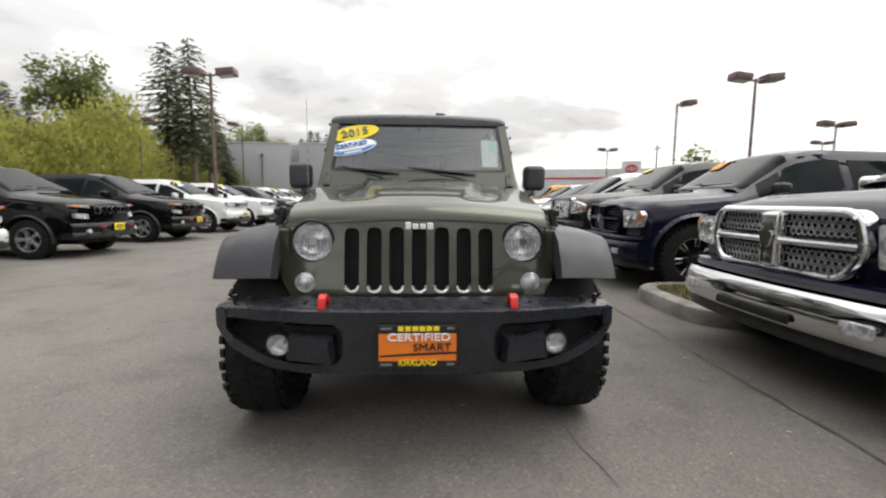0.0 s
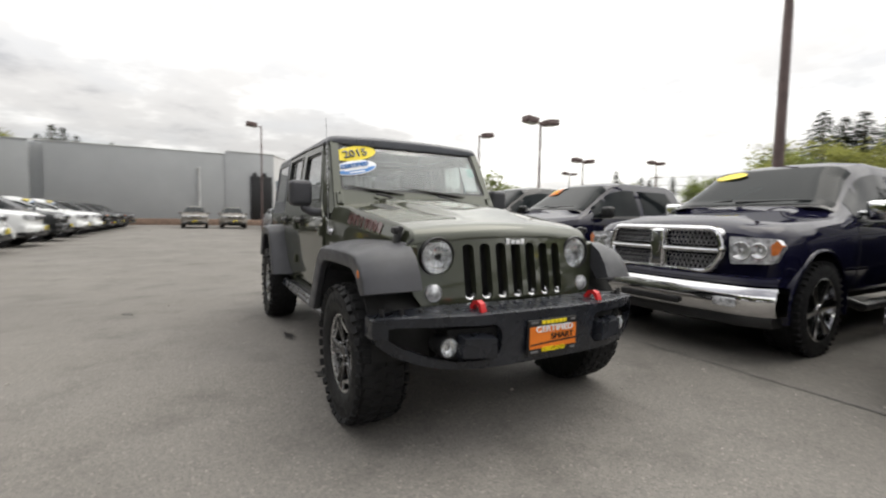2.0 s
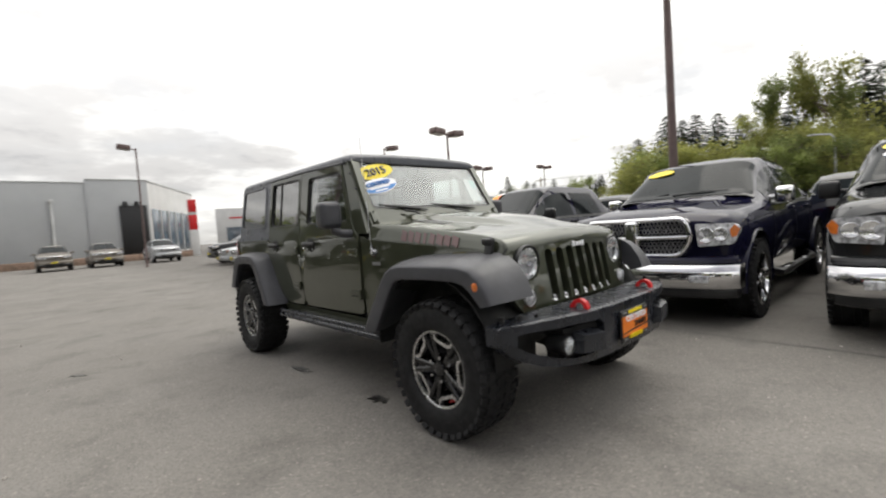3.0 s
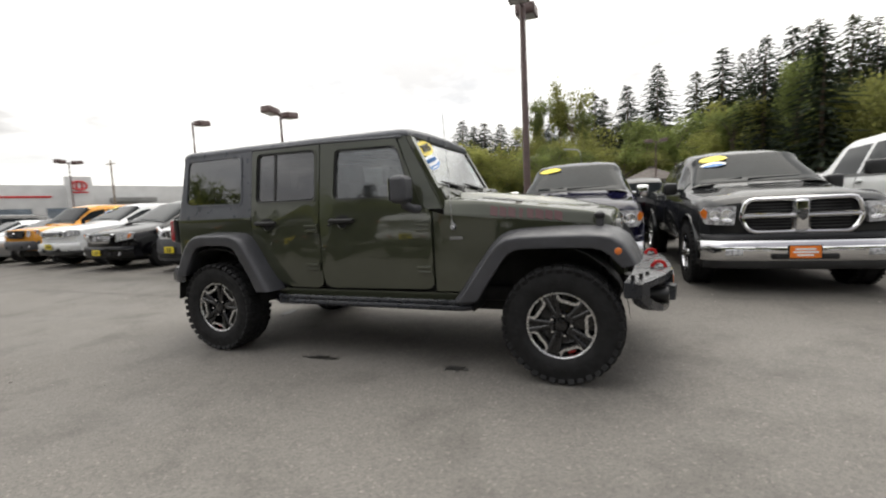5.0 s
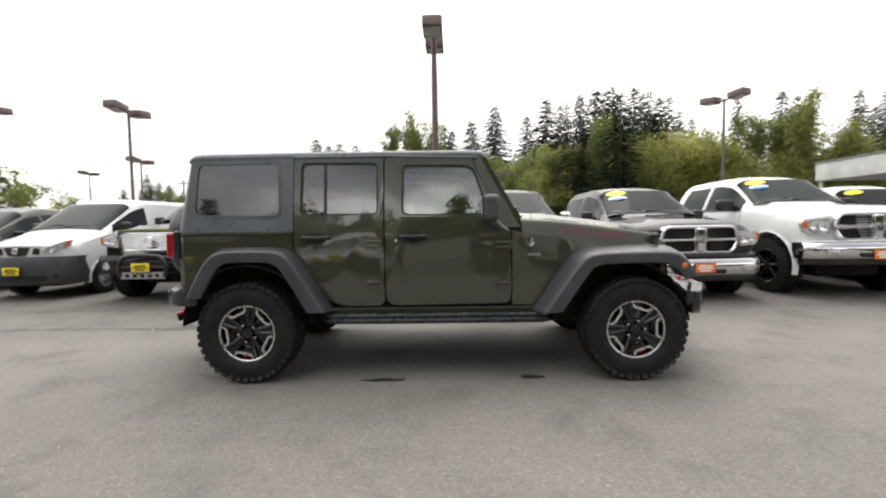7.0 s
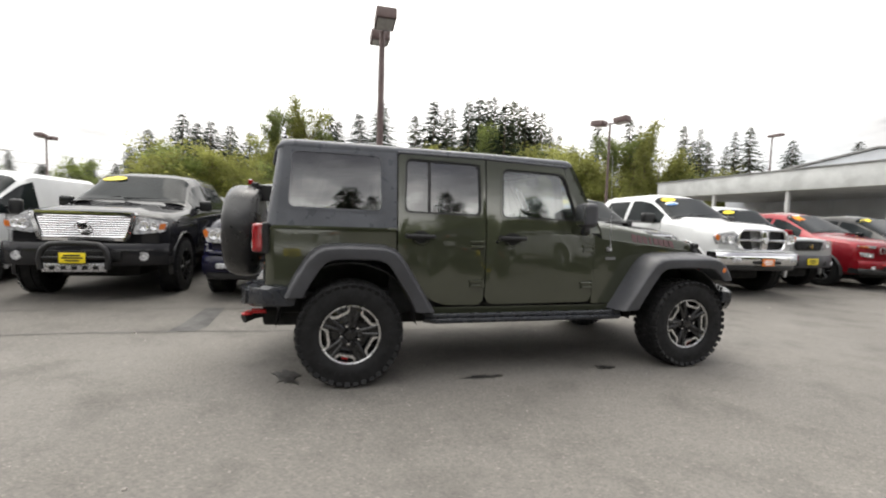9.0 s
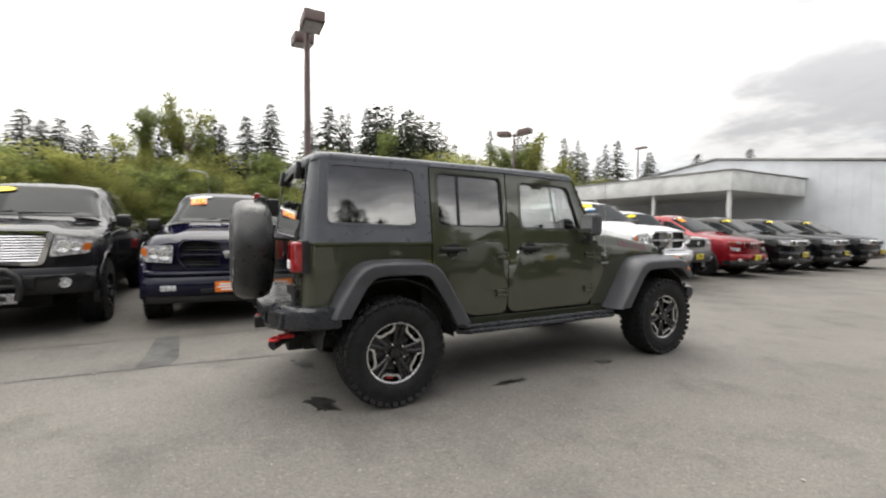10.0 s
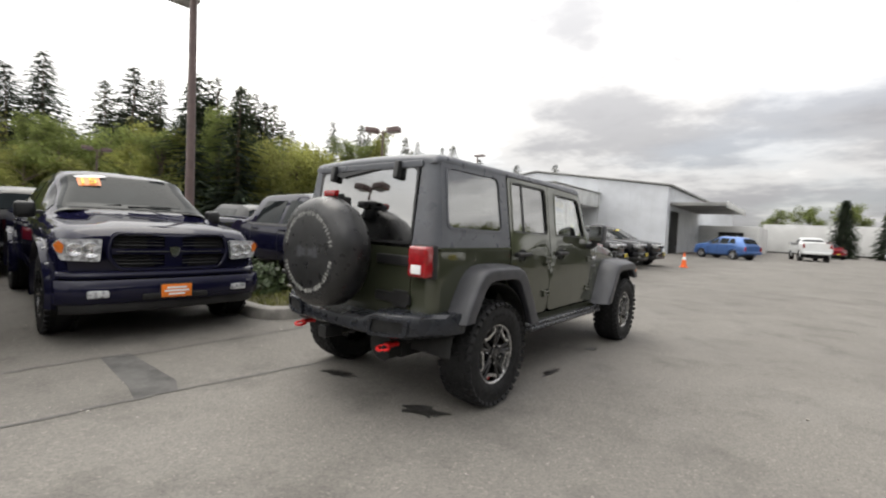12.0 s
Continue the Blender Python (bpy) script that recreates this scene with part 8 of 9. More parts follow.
# by the workshop and at the far end
far_pickup = copy_thing(truck_d, pose(-2.6, -46.0, 0, 0, 0, 10))
copy_thing(red_suv, pose(-5.0, -56, 0, 0, 0, 200))
copy_thing(white_suv, pose(-10.0, -57, 0, 0, 0, 70))
copy_thing(white_suv, pose(-12.6, -52, 0, 0, 0, 70))
# second row, backed up to the trucks and facing away
for y, src in ((-6.6, white_suv), (-3.8, grey_suv), (-0.9, black_suv), (4.1, dark_suv), (6.6, grey_suv), (9.2, white_suv), (12.0, grey_suv)):
    copy_thing(src, pose(12.6, y, 0, 0, 0, 90))

# ---- buildings, lamp posts, kerb planting, far things ----
M_BLOCK = mat("grey_painted_block", (0.385, 0.398, 0.405), rough=0.8, var=0.025, scale=0.5, bump=0.10, bscale=18)
M_BLOCK2 = mat("grey_painted_block_lighter", (0.42, 0.434, 0.442), rough=0.8, var=0.025, scale=0.5, bump=0.10, bscale=18)
M_SIDING = mat("pale_metal_siding", (0.60, 0.62, 0.655), rough=0.55, var=0.06, scale=0.7, bump=0.1, bscale=9)
M_STUCCO = mat("white_stucco", (0.576, 0.576, 0.568), rough=0.8, var=0.06, scale=0.6, bump=0.2, bscale=14)
M_FASCIA = mat("canopy_fascia", (0.60, 0.61, 0.60), rough=0.6, var=0.12, scale=0.9)
M_ROOF = mat("grey_roofing", (0.256, 0.256, 0.248), rough=0.85, var=0.15, scale=0.8, bump=0.2, bscale=10)
M_BRICKBASE = mat("red_brick_planter", (0.29, 0.20, 0.15), rough=0.9, var=0.25, scale=4, bump=0.4, bscale=25)
M_BROWN = mat("brown_painted_steel", (0.135, 0.092, 0.086), rough=0.5, var=0.12, scale=5)
M_GALV = mat("galvanised_steel", (0.42, 0.43, 0.43), rough=0.45, metal=0.6, var=0.12, scale=8)
M_DIFFUSER = mat("lamp_diffuser", (0.496, 0.48, 0.448), rough=0.35, var=0.1, scale=10)
M_WOODPOLE = mat("weathered_pole_wood", (0.25, 0.20, 0.15), rough=0.9, var=0.25, scale=4, bump=0.4, bscale=30)
M_STOREGLASS = mat("shop_glass", (0.09, 0.12, 0.15), rough=0.05, var=0.3, scale=0.5, rvar=0.02, spec=0.8)
M_CONE = mat("traffic_orange", (0.85, 0.15, 0.03), rough=0.5, var=0.08, scale=10)
M_SHINGLE = mat("brown_shingle", (0.095, 0.08, 0.07), rough=0.9, var=0.25, scale=3, bump=0.5, bscale=20)
M_BARK = mat("conifer_bark", (0.15, 0.115, 0.09), rough=0.95, var=0.3, scale=4, bump=0.6, bscale=14)
M_FIR = mat("fir_needles", (0.038, 0.054, 0.031), rough=0.75, var=0.4, scale=0.9, per_object=0.3, thin=0.25)
M_FIR2 = mat("hemlock_needles", (0.070, 0.085, 0.042), rough=0.75, var=0.4, scale=0.9, per_object=0.3, thin=0.25)
M_LEAF = mat("spring_leaves", (0.200, 0.240, 0.075), rough=0.65, var=0.35, scale=0.8, per_object=0.25, thin=0.6)
M_LEAF2 = mat("yellow_green_leaves", (0.295, 0.305, 0.090), rough=0.65, var=0.3, scale=0.8, per_object=0.2, thin=0.6)
M_WILLOW = mat("willow_shoots", (0.39, 0.3978, 0.1014), rough=0.6, var=0.25, scale=0.8, thin=0.55)
M_PINE = mat("pine_needles", (0.185, 0.205, 0.120), rough=0.75, var=0.35, scale=0.9, per_object=0.2, thin=0.6)
M_SHRUB = mat("shrub_leaves", (0.0429, 0.0663, 0.02184), rough=0.6, var=0.4, scale=5)
M_UNDER = mat("hillside_undergrowth", (0.0507, 0.0585, 0.0234), rough=0.95, var=0.45, scale=0.25, bump=0.6, bscale=2)


def lamp_post(x, y, h, heads=2, turn=0.0, thick=0.07, label="brown steel lot lamp post with two box heads"):
    post = thing("street_lamp", label, "street lamp", "lamp posts over the lot", m=pose(x, y, 0, 0, 0, turn))
    b = bmesh.new()
    add_cyl(b, (0, 0, 0), (0, 0, h), thick, thick * 0.72, 12)
    part("pole", b, M_BROWN, post)
    b = bmesh.new()
    if thick > 0.065:
        add_cyl(b, (0, 0, 0), (0, 0, 0.55), 0.26, 0.26, 20, bevel=0.03)
    else:
        add_box(b, (0, 0, 0.012), (0.28, 0.28, 0.024), 0.004)
    part("post_base", b, M_CONCRETE if thick > 0.065 else M_BROWN, post)
    for sd in ((-1, 1) if heads == 2 else (1,)):
        b = bmesh.new()
        add_tube(b, [(0, 0, h - 0.10), (sd * 0.30, 0, h - 0.04)], 0.035, 8)
        part("arm", b, M_BROWN, post)
        b = bmesh.new()
        add_box(b, (sd * 0.60, 0, h + 0.03), (0.66, 0.50, 0.27), 0.03, rot=Matrix.Rotation(sd * radians(-6), 4, "Y"))
        hd = part("lamp_head", b, M_BROWN, post)
        b = bmesh.new()
        add_box(b, (sd * 0.60, 0, h - 0.108), (0.52, 0.40, 0.02), 0.006, rot=Matrix.Rotation(sd * radians(-6), 4, "Y"))
        part("diffuser", b, M_DIFFUSER, hd)
    return post


lamp_post(7.78, 1.82, 6.15, thick=0.10)
lamp_post(12.3, 13.56, 5.65)
lamp_post(14.6, -9.9, 6.2, turn=25)
lamp_post(-7.73, 14.95, 5.75)
lamp_post(-18.0, 27.6, 6.1)
lamp_post(2.15, 30.0, 7.15, heads=1, turn=180, thick=0.06, label="slim brown lot lamp post with one box head")
lamp_post(13.3, 20.19, 6.2, heads=1, turn=0, thick=0.06, label="slim brown lot lamp post with one box head")
lamp_post(22.1, 20.24, 5.3)
lamp_post(18.6, 40.7, 6.2)
lamp_post(-11.9, -9.4, 6.7)
lamp_post(34.0, 33.5, 6.2)
lamp_post(32.6, 22.0, 6.1)
lamp_post(40.5, -3.6, 6.2, turn=90)
lamp_post(-12.45, 30.0, 6.3, heads=1, turn=180, thick=0.06, label="slim brown lot lamp post with one box head")


def wood_pole(x, y, h, arm=0.0):
    pole = thing("utility_pole", "weathered timber utility pole with a crossarm", "utility pole", "roadside poles", m=pose(x, y, 0))
    b = bmesh.new()
    add_cyl(b, (0, 0, 0), (0, 0, h), 0.15, 0.10, 10)
    part("pole", b, M_WOODPOLE, pole)
    b = bmesh.new()
    add_box(b, (0, 0, h - 0.5), (0.10, 2.0, 0.12), 0.01)
    part("crossarm", b, M_WOODPOLE, pole)
    return pole


WIRE_POLES = [(58, 40, 8.2), (57, 12, 7.6), (57, -2.2, 7.6), (60, -24, 8.0)]
for x, y, h in WIRE_POLES:
    wood_pole(x, y, h)
wood_pole(37.5, 66, 10.0)
for dz in (-0.4, -1.6):
    for (x0, y0, h0), (x1, y1, h1) in zip(WIRE_POLES, WIRE_POLES[1:]):
        b = bmesh.new()
        add_tube(b, [(x0 + (x1 - x0) * t, y0 + (y1 - y0) * t, h0 + (h1 - h0) * t + dz - 1.6 * t * (1 - t)) for t in (k / 10 for k in range(11))], 0.022, 5)
        tagged(part("overhead_wire", b, M_BLACK), "black overhead wire strung between timber poles", "wire")

# street light with a curved arm
sl = thing("street_lamp", "grey street lamp with a curved arm", "street lamp", m=pose(54, 3.8, 0))
b = bmesh.new()
add_tube(b, [(0, 0, 0), (0, 0, 7.0), (0, 0.3, 7.5), (0, 1.5, 7.7)], 0.08, 8)
part("pole", b, M_GALV, sl)
b = bmesh.new()
add_box(b, (0, 1.7, 7.68), (0.25, 0.6, 0.14), 0.04)
part("lamp_head", b, M_GALV, sl)

# grey block building beyond the lot's north end
nb = thing("block_building", "long grey painted block building with brick planter", "building")


def wall_part(name, x0, x1, y0, y1, z0, z1, material, parent, bevel=0.02, label=""):
    b = bmesh.new()
    add_box(b, ((x0 + x1) / 2, (y0 + y1) / 2, (z0 + z1) / 2), (x1 - x0, y1 - y0, z1 - z0), bevel)
    return part(name, b, material, parent, label)


wall_part("wall", -24, -15.45, 52.0, 78, 0, 7.75, M_BLOCK, nb)
wall_part("wall", -15.45, -14.35, 52.9, 78, 0, 7.72, M_BLOCK, nb)
wall_part("wall", -14.35, 0.97, 52.0, 78, 0, 7.75, M_BLOCK, nb)
wall_part("wall", 0.97, 5.95, 51.9, 78, 0, 8.05, M_BLOCK2, nb)
wall_part("coping", -24.1, 0.97, 51.94, 52.25, 7.75, 7.83, M_FASCIA, nb)
wall_part("coping", 0.97, 6.0, 51.84, 52.15, 8.05, 8.13, M_FASCIA, nb)
for x, tall, r, material in ((-18.65, 6.2, 0.06, M_BROWN), (-1.6, 5.9, 0.10, M_FASCIA)):
    b = bmesh.new()
    add_tube(b, [(x, 51.85, 0), (x, 51.85, tall)], r, 10)
    add_box(b, (x, 51.85, tall + 0.1), (0.35, 0.25, 0.3), 0.03)
    part("downpipe", b, material, nb)
wall_part("brick_planter", -10, 9, 49.2, 49.8, 0, 0.62, M_BRICKBASE, nb)
gatep = wall_part("dark_gate", 3.45, 5.75, 51.70, 51.86, 0, 5.5, M_BLACK, nb, label="tall black double gate")
for x in (3.95, 4.95):
    b = bmesh.new()
    add_cyl(b, (x, 51.75, 5.45), (x, 51.75, 5.9), 0.26, 0.18, 10)
    part("gate_lamp", b, M_BLACK, gatep)
# white showroom wing, turned away
sw = thing("showroom_wing", "pale grey showroom wing with tall windows between white posts", "building", m=pose(5.97, 52, 0, 0, 0, 62.7))
wall_part("wall", 0, 16, 0.02, 6, 0, 7.98, M_STUCCO, sw)
wall_part("coping", -0.02, 16.05, -0.05, 6.05, 7.98, 8.10, M_FASCIA, sw)
for k in range(6):
    wall_part("shop_window", 0.7 + 2.5 * k, 2.95 + 2.5 * k, -0.03, 0.05, 0.7, 5.2, M_STOREGLASS, sw)
    wall_part("window_post", 2.98 + 2.5 * k, 3.17 + 2.5 * k, -0.10, 0.05, 0.3, 5.3, M_STUCCO, sw)
totem = thing("sign_totem", "red upright sign panel on a white base", "sign", m=pose(9.72, 51.2, 0))
wall_part("panel", -0.40, 0.40, -0.15, 0.15, 2.75, 4.35, M_RED, totem)
wall_part("band", -0.38, 0.38, -0.13, 0.13, 4.35, 4.65, M_STUCCO, totem)
wall_part("panel", -0.40, 0.40, -0.15, 0.15, 4.65, 6.0, M_RED, totem)
wall_part("base", -0.42, 0.42, -0.2, 0.2, 0, 2.75, M_STUCCO, totem)

# white dealership with a red stripe, far to the north-east
dl = thing("dealership_building", "white dealership building with a red stripe and sign tower", "building", m=pose(19, 77, 0, 0, 0, -18))
wall_part("wall", 0, 34, 0, 14, 0, 6.8, M_STUCCO, dl)
wall_part("red_stripe", 2, 15, -0.08, 0.0, 5.05, 5.32, M_RED, dl)
tower = wall_part("sign_tower", 16.5, 19.5, -0.7, 0.5, 0, 8.0, M_STUCCO, dl)
b = bmesh.new()
add_tube(b, [(18 + 0.85 * math.cos(a), -0.75, 6.7 + 0.6 * math.sin(a)) for a in (2 * math.pi * k / 24 for k in range(24))], 0.13, 6, closed=True)
add_tube(b, [(18 + 0.34 * math.cos(a), -0.75, 6.7 + 0.55 * math.sin(a)) for a in (2 * math.pi * k / 20 for k in range(20))], 0.11, 6, closed=True)
add_box(b, (18, -0.75, 5.75), (1.9, 0.1, 0.22), 0.02)
part("sign_mark", b, M_RED, tower)
for k in range(5):
    wall_part("shop_window", 1.5 + 6.4 * k, 6.4 + 6.4 * k, -0.06, 0.0, 0.4, 3.6, M_STOREGLASS, dl)
wall_part("entrance_roof", 21.5, 27, -2.5, 0, 4.2, 4.9, M_ROOF, dl)

# workshop to the south: gable wall, deep canopy, open bay
ws = thing("workshop", "pale metal-clad workshop with a deep flat canopy", "building")
b = bmesh.new()
prof = [(7.0, 0.0), (33.0, 0.0), (33.0, 6.0), (20.0, 7.75), (7.0, 6.0)]
add_loft(b, [[Vector((x, y, z)) for x, z in prof] for y in (-37.0, -82.0)])
part("wall", b, M_SIDING, ws)
b = bmesh.new()
for (xa, za), (xb, zb) in (((6.7, 6.02), (20, 7.82)), ((20, 7.82), (33.3, 6.02))):
    add_loft(b, [[Vector((xa, y, za)), Vector((xb, y, zb)), Vector((xb, y, zb + 0.14)), Vector((xa, y, za + 0.14))] for y in (-36.85, -82.3)])
part("roof", b, M_ROOF, ws)
for k in range(27):
    x = 7.3 + 0.97 * k
    b = bmesh.new()
    top = 6.0 + 1.75 * (1 - abs(x - 20) / 13)
    add_box(b, (x, -36.985, top / 2), (0.05, 0.03, top - 0.05), 0.008)
    part("siding_rib", b, M_SIDING, ws)
b = bmesh.new()
add_box(b, (22.0, -31.9, 4.72), (18.0, 10.2, 1.36), 0.05)
can = part("canopy", b, M_FASCIA, ws)
b = bmesh.new()
add_box(b, (22.0, -31.9, 5.44), (18.2, 10.4, 0.08), 0.02)
part("canopy_roof", b, M_ROOF, can)
for x in (13.3, 19.0, 24.9, 30.7):
    b = bmesh.new()
    add_box(b, (x, -27.1, 2.02), (0.22, 0.22, 4.04), 0.02)
    part("canopy_post", b, M_STUCCO, can)
wall_part("door_opening", 6.94, 6.99, -41.5, -38.2, 0, 3.9, M_DEEP, ws)
wall_part("side_awning", 2.6, 7.0, -52, -38.0, 4.35, 4.65, M_ROOF, ws)
wall_part("awning_edge", 2.55, 2.65, -52, -38.0, 4.2, 4.75, M_FASCIA, ws)
wall_part("low_annexe", 1.2, 7.0, -66, -52.5, 0, 3.1, M_STUCCO, ws)
wall_part("annexe_window", 2.6, 5.0, -52.5, -52.44, 1.5, 2.4, M_DEEP, ws)
cl = thing("street_lamp", "slim single lamp standing on the canopy roof", "street lamp", m=pose(23.6, -31, 5.48))
b = bmesh.new()
add_cyl(b, (0, 0, 0), (0, 0, 3.3), 0.07, 0.06, 8)
part("pole", b, M_BROWN, cl)
b = bmesh.new()
add_box(b, (-0.3, 0, 3.35), (1.1, 0.5, 0.18), 0.04)
part("lamp_head", b, M_BROWN, cl)
# mesh fence and pallets beside the bay
fence = thing("mesh_fence", "galvanised mesh yard fence beside the workshop", "fence", m=pose(4.2, -46.5, 0))
for k in range(6):
    b = bmesh.new()
    add_cyl(b, (-1.6 + 0.9 * k, 0, 0), (-1.6 + 0.9 * k, 0, 2.0), 0.03, seg=8)
    part("post", b, M_GALV, fence)
b = bmesh.new()
for k in range(32):
    add_box(b, (-1.6 + 0.14 * k, 0, 1.0), (0.008, 0.008, 1.9))
for k in range(14):
    add_box(b, (0.6, 0, 0.1 + 0.14 * k), (4.5, 0.008, 0.008))
mesh_ob = part("mesh", b, M_GALV, fence)
mesh_ob["kind"] = "stuff"
for k, (x, y, r) in enumerate(((5.2, -44.3, 10), (3.9, -44.0, 55), (4.6, -44.8, 30))):
    pal = thing("pallet", "weathered timber pallet lying by the workshop door", "pallet", "stacked pallets", m=pose(x, y, 0.0, 0, 0, r))
    for i in range(6):
        b = bmesh.new()
        add_box(b, (-0.5 + 0.2 * i, 0, 0.13), (0.11, 1.0, 0.02), 0.003)
        part("board", b, M_WOODPOLE, pal)
    for yy in (-0.44, 0, 0.44):
        b = bmesh.new()
        add_box(b, (0, yy, 0.06), (1.1, 0.09, 0.12), 0.004)
        part("runner", b, M_WOODPOLE, pal)
trailer = thing("white_container", "white boxy storage container", "container", m=pose(-4.5, -80, 0))
wall_part("body", -7, 7, -2, 2, 0.2, 4.3, M_STUCCO, trailer)
for k in range(9):
    wall_part("rib", -6.4 + 1.6 * k - 0.04, -6.4 + 1.6 * k + 0.04, 2.0, 2.04, 0.3, 4.2, M_STUCCO, trailer, 0.005)
wall_part("skid", -6.5, 6.5, -1.5, 1.5, 0, 0.2, M_DEEP, trailer)

# traffic cone
cone = thing("traffic_cone", "orange traffic cone with a white band", "traffic cone", m=pose(1.75, -17.6, 0))
b = bmesh.new()
add_cyl(b, (0, 0, 0.035), (0, 0, 0.72), 0.13, 0.025, 24)
part("cone_body", b, M_CONE, cone)
b = bmesh.new()
add_box(b, (0, 0, 0.018), (0.36, 0.36, 0.036), 0.012)
part("cone_base", b, M_CONE, cone)
b = bmesh.new()
add_cyl(b, (0, 0, 0.36), (0, 0, 0.50), 0.0855, 0.064, 24)
part("white_band", b, M_WHITE, cone)

# kiosk with a hipped roof beyond the trucks
hut = thing("kiosk", "small kiosk with a brown hipped shingle roof", "kiosk", m=pose(46, -3.6, 0))
wall_part("wall", -2.2, 2.2, -2.2, 2.2, 0, 2.9, M_STUCCO, hut)
b = bmesh.new()
add_loft(b, [[Vector((sx * s, sy * s, z)) for sx, sy in ((-1, -1), (1, -1), (1, 1), (-1, 1))] for s, z in ((2.9, 2.8), (2.85, 2.95), (0.35, 4.1), (0.3, 4.3))])
part("roof", b, M_SHINGLE, hut)


# ---- vegetation ----
def conifer(seed, h, spread, needle, sparse=1.0, bare=0.08, ragged_top=0.0):
    rn = random.Random(seed)
    tree = thing("conifer_tree", "tall dark conifer with uneven drooping branches", "tree", "wooded hillside")
    b = bmesh.new()
    lean = [(0, 0)]
    for k in range(8):
        lean.append((lean[-1][0] + rn.uniform(-1, 1) * 0.08, lean[-1][1] + rn.uniform(-1, 1) * 0.08))
    pts = [Vector((lean[k][0], lean[k][1], h * k / 8)) for k in range(9)]
    add_tube(b, pts, 0.018 * h, 8, taper=[1 - 0.93 * k / 8 for k in range(9)])
    part("trunk", b, M_BARK, tree)
    verts, faces = [], []

    def spray(c, d, size):
        """A drooping flat twig of needles, a few crossing blades."""
        side = d.cross(Vector((0, 0, 1)))
        side = side.normalized() if side.length > 1e-4 else Vector((1, 0, 0))
        for _ in range(5):
            s = (side * rn.choice((-1, 1)) * rn.uniform(0.4, 1) + Vector((0, 0, rn.uniform(-0.8, 0.45)))).normalized()
            i = len(verts)
            tip = c + d * size * rn.uniform(0.7, 1.3) + s * size * rn.uniform(0.0, 0.5) + Vector((0, 0, -0.2 * size))
            verts.extend([c - d * size * 0.3, c + s * size * rn.uniform(0.14, 0.28) + d * size * 0.3, tip, c - s * size * rn.uniform(0.06, 0.18) + d * size * 0.25])
            faces.append((i, i + 1, i + 2, i + 3))

    z = h * bare
    while z < h * 0.99:
        f = (z - h * bare) / (h * (1 - bare))
        reach = spread * (1 - f) ** 0.74 * (0.55 + 0.45 * min(1.0, f / 0.12)) + 0.10
        if ragged_top and f < 0.6:
            reach *= rn.uniform(0.35, 1.0)
        n = max(6, int((7 + 6 * (1 - f)) * sparse))
        a0 = rn.uniform(0, 6.28)
        for k in range(n):
            a = a0 + 2 * math.pi * k / n + rn.uniform(-0.35, 0.35)
            r = reach * (rn.uniform(0.55, 1.0) if rn.random() < 0.8 else rn.uniform(1.0, 1.25))
            d = Vector((math.cos(a), math.sin(a), rn.uniform(-0.30, 0.10)))
            base = pts[min(8, int(z / h * 8))].copy()
            base.z = z + rn.uniform(-0.012, 0.012) * h
            m = max(2, int(r / 0.33))
            for q in range(m):
                t = (q + 0.6) / m
                p = base + d * r * t + Vector((rn.uniform(-0.15, 0.15), rn.uniform(-0.15, 0.15), -0.14 * r * t * t))
                spray(p, d.normalized(), (0.42 + 0.24 * (1 - t)) * (h / 18) ** 0.5 * (0.62 + 0.38 * (1 - f)) * rn.uniform(0.75, 1.3))
        z += h * (0.025 - 0.012 * f) * rn.uniform(0.7, 1.3)
    me = bpy.data.meshes.new("crown")
    me.from_pydata(verts, [], faces)
    me.materials.append(needle)
    crown = new("crown", me)
    crown.parent = tree
    return tree


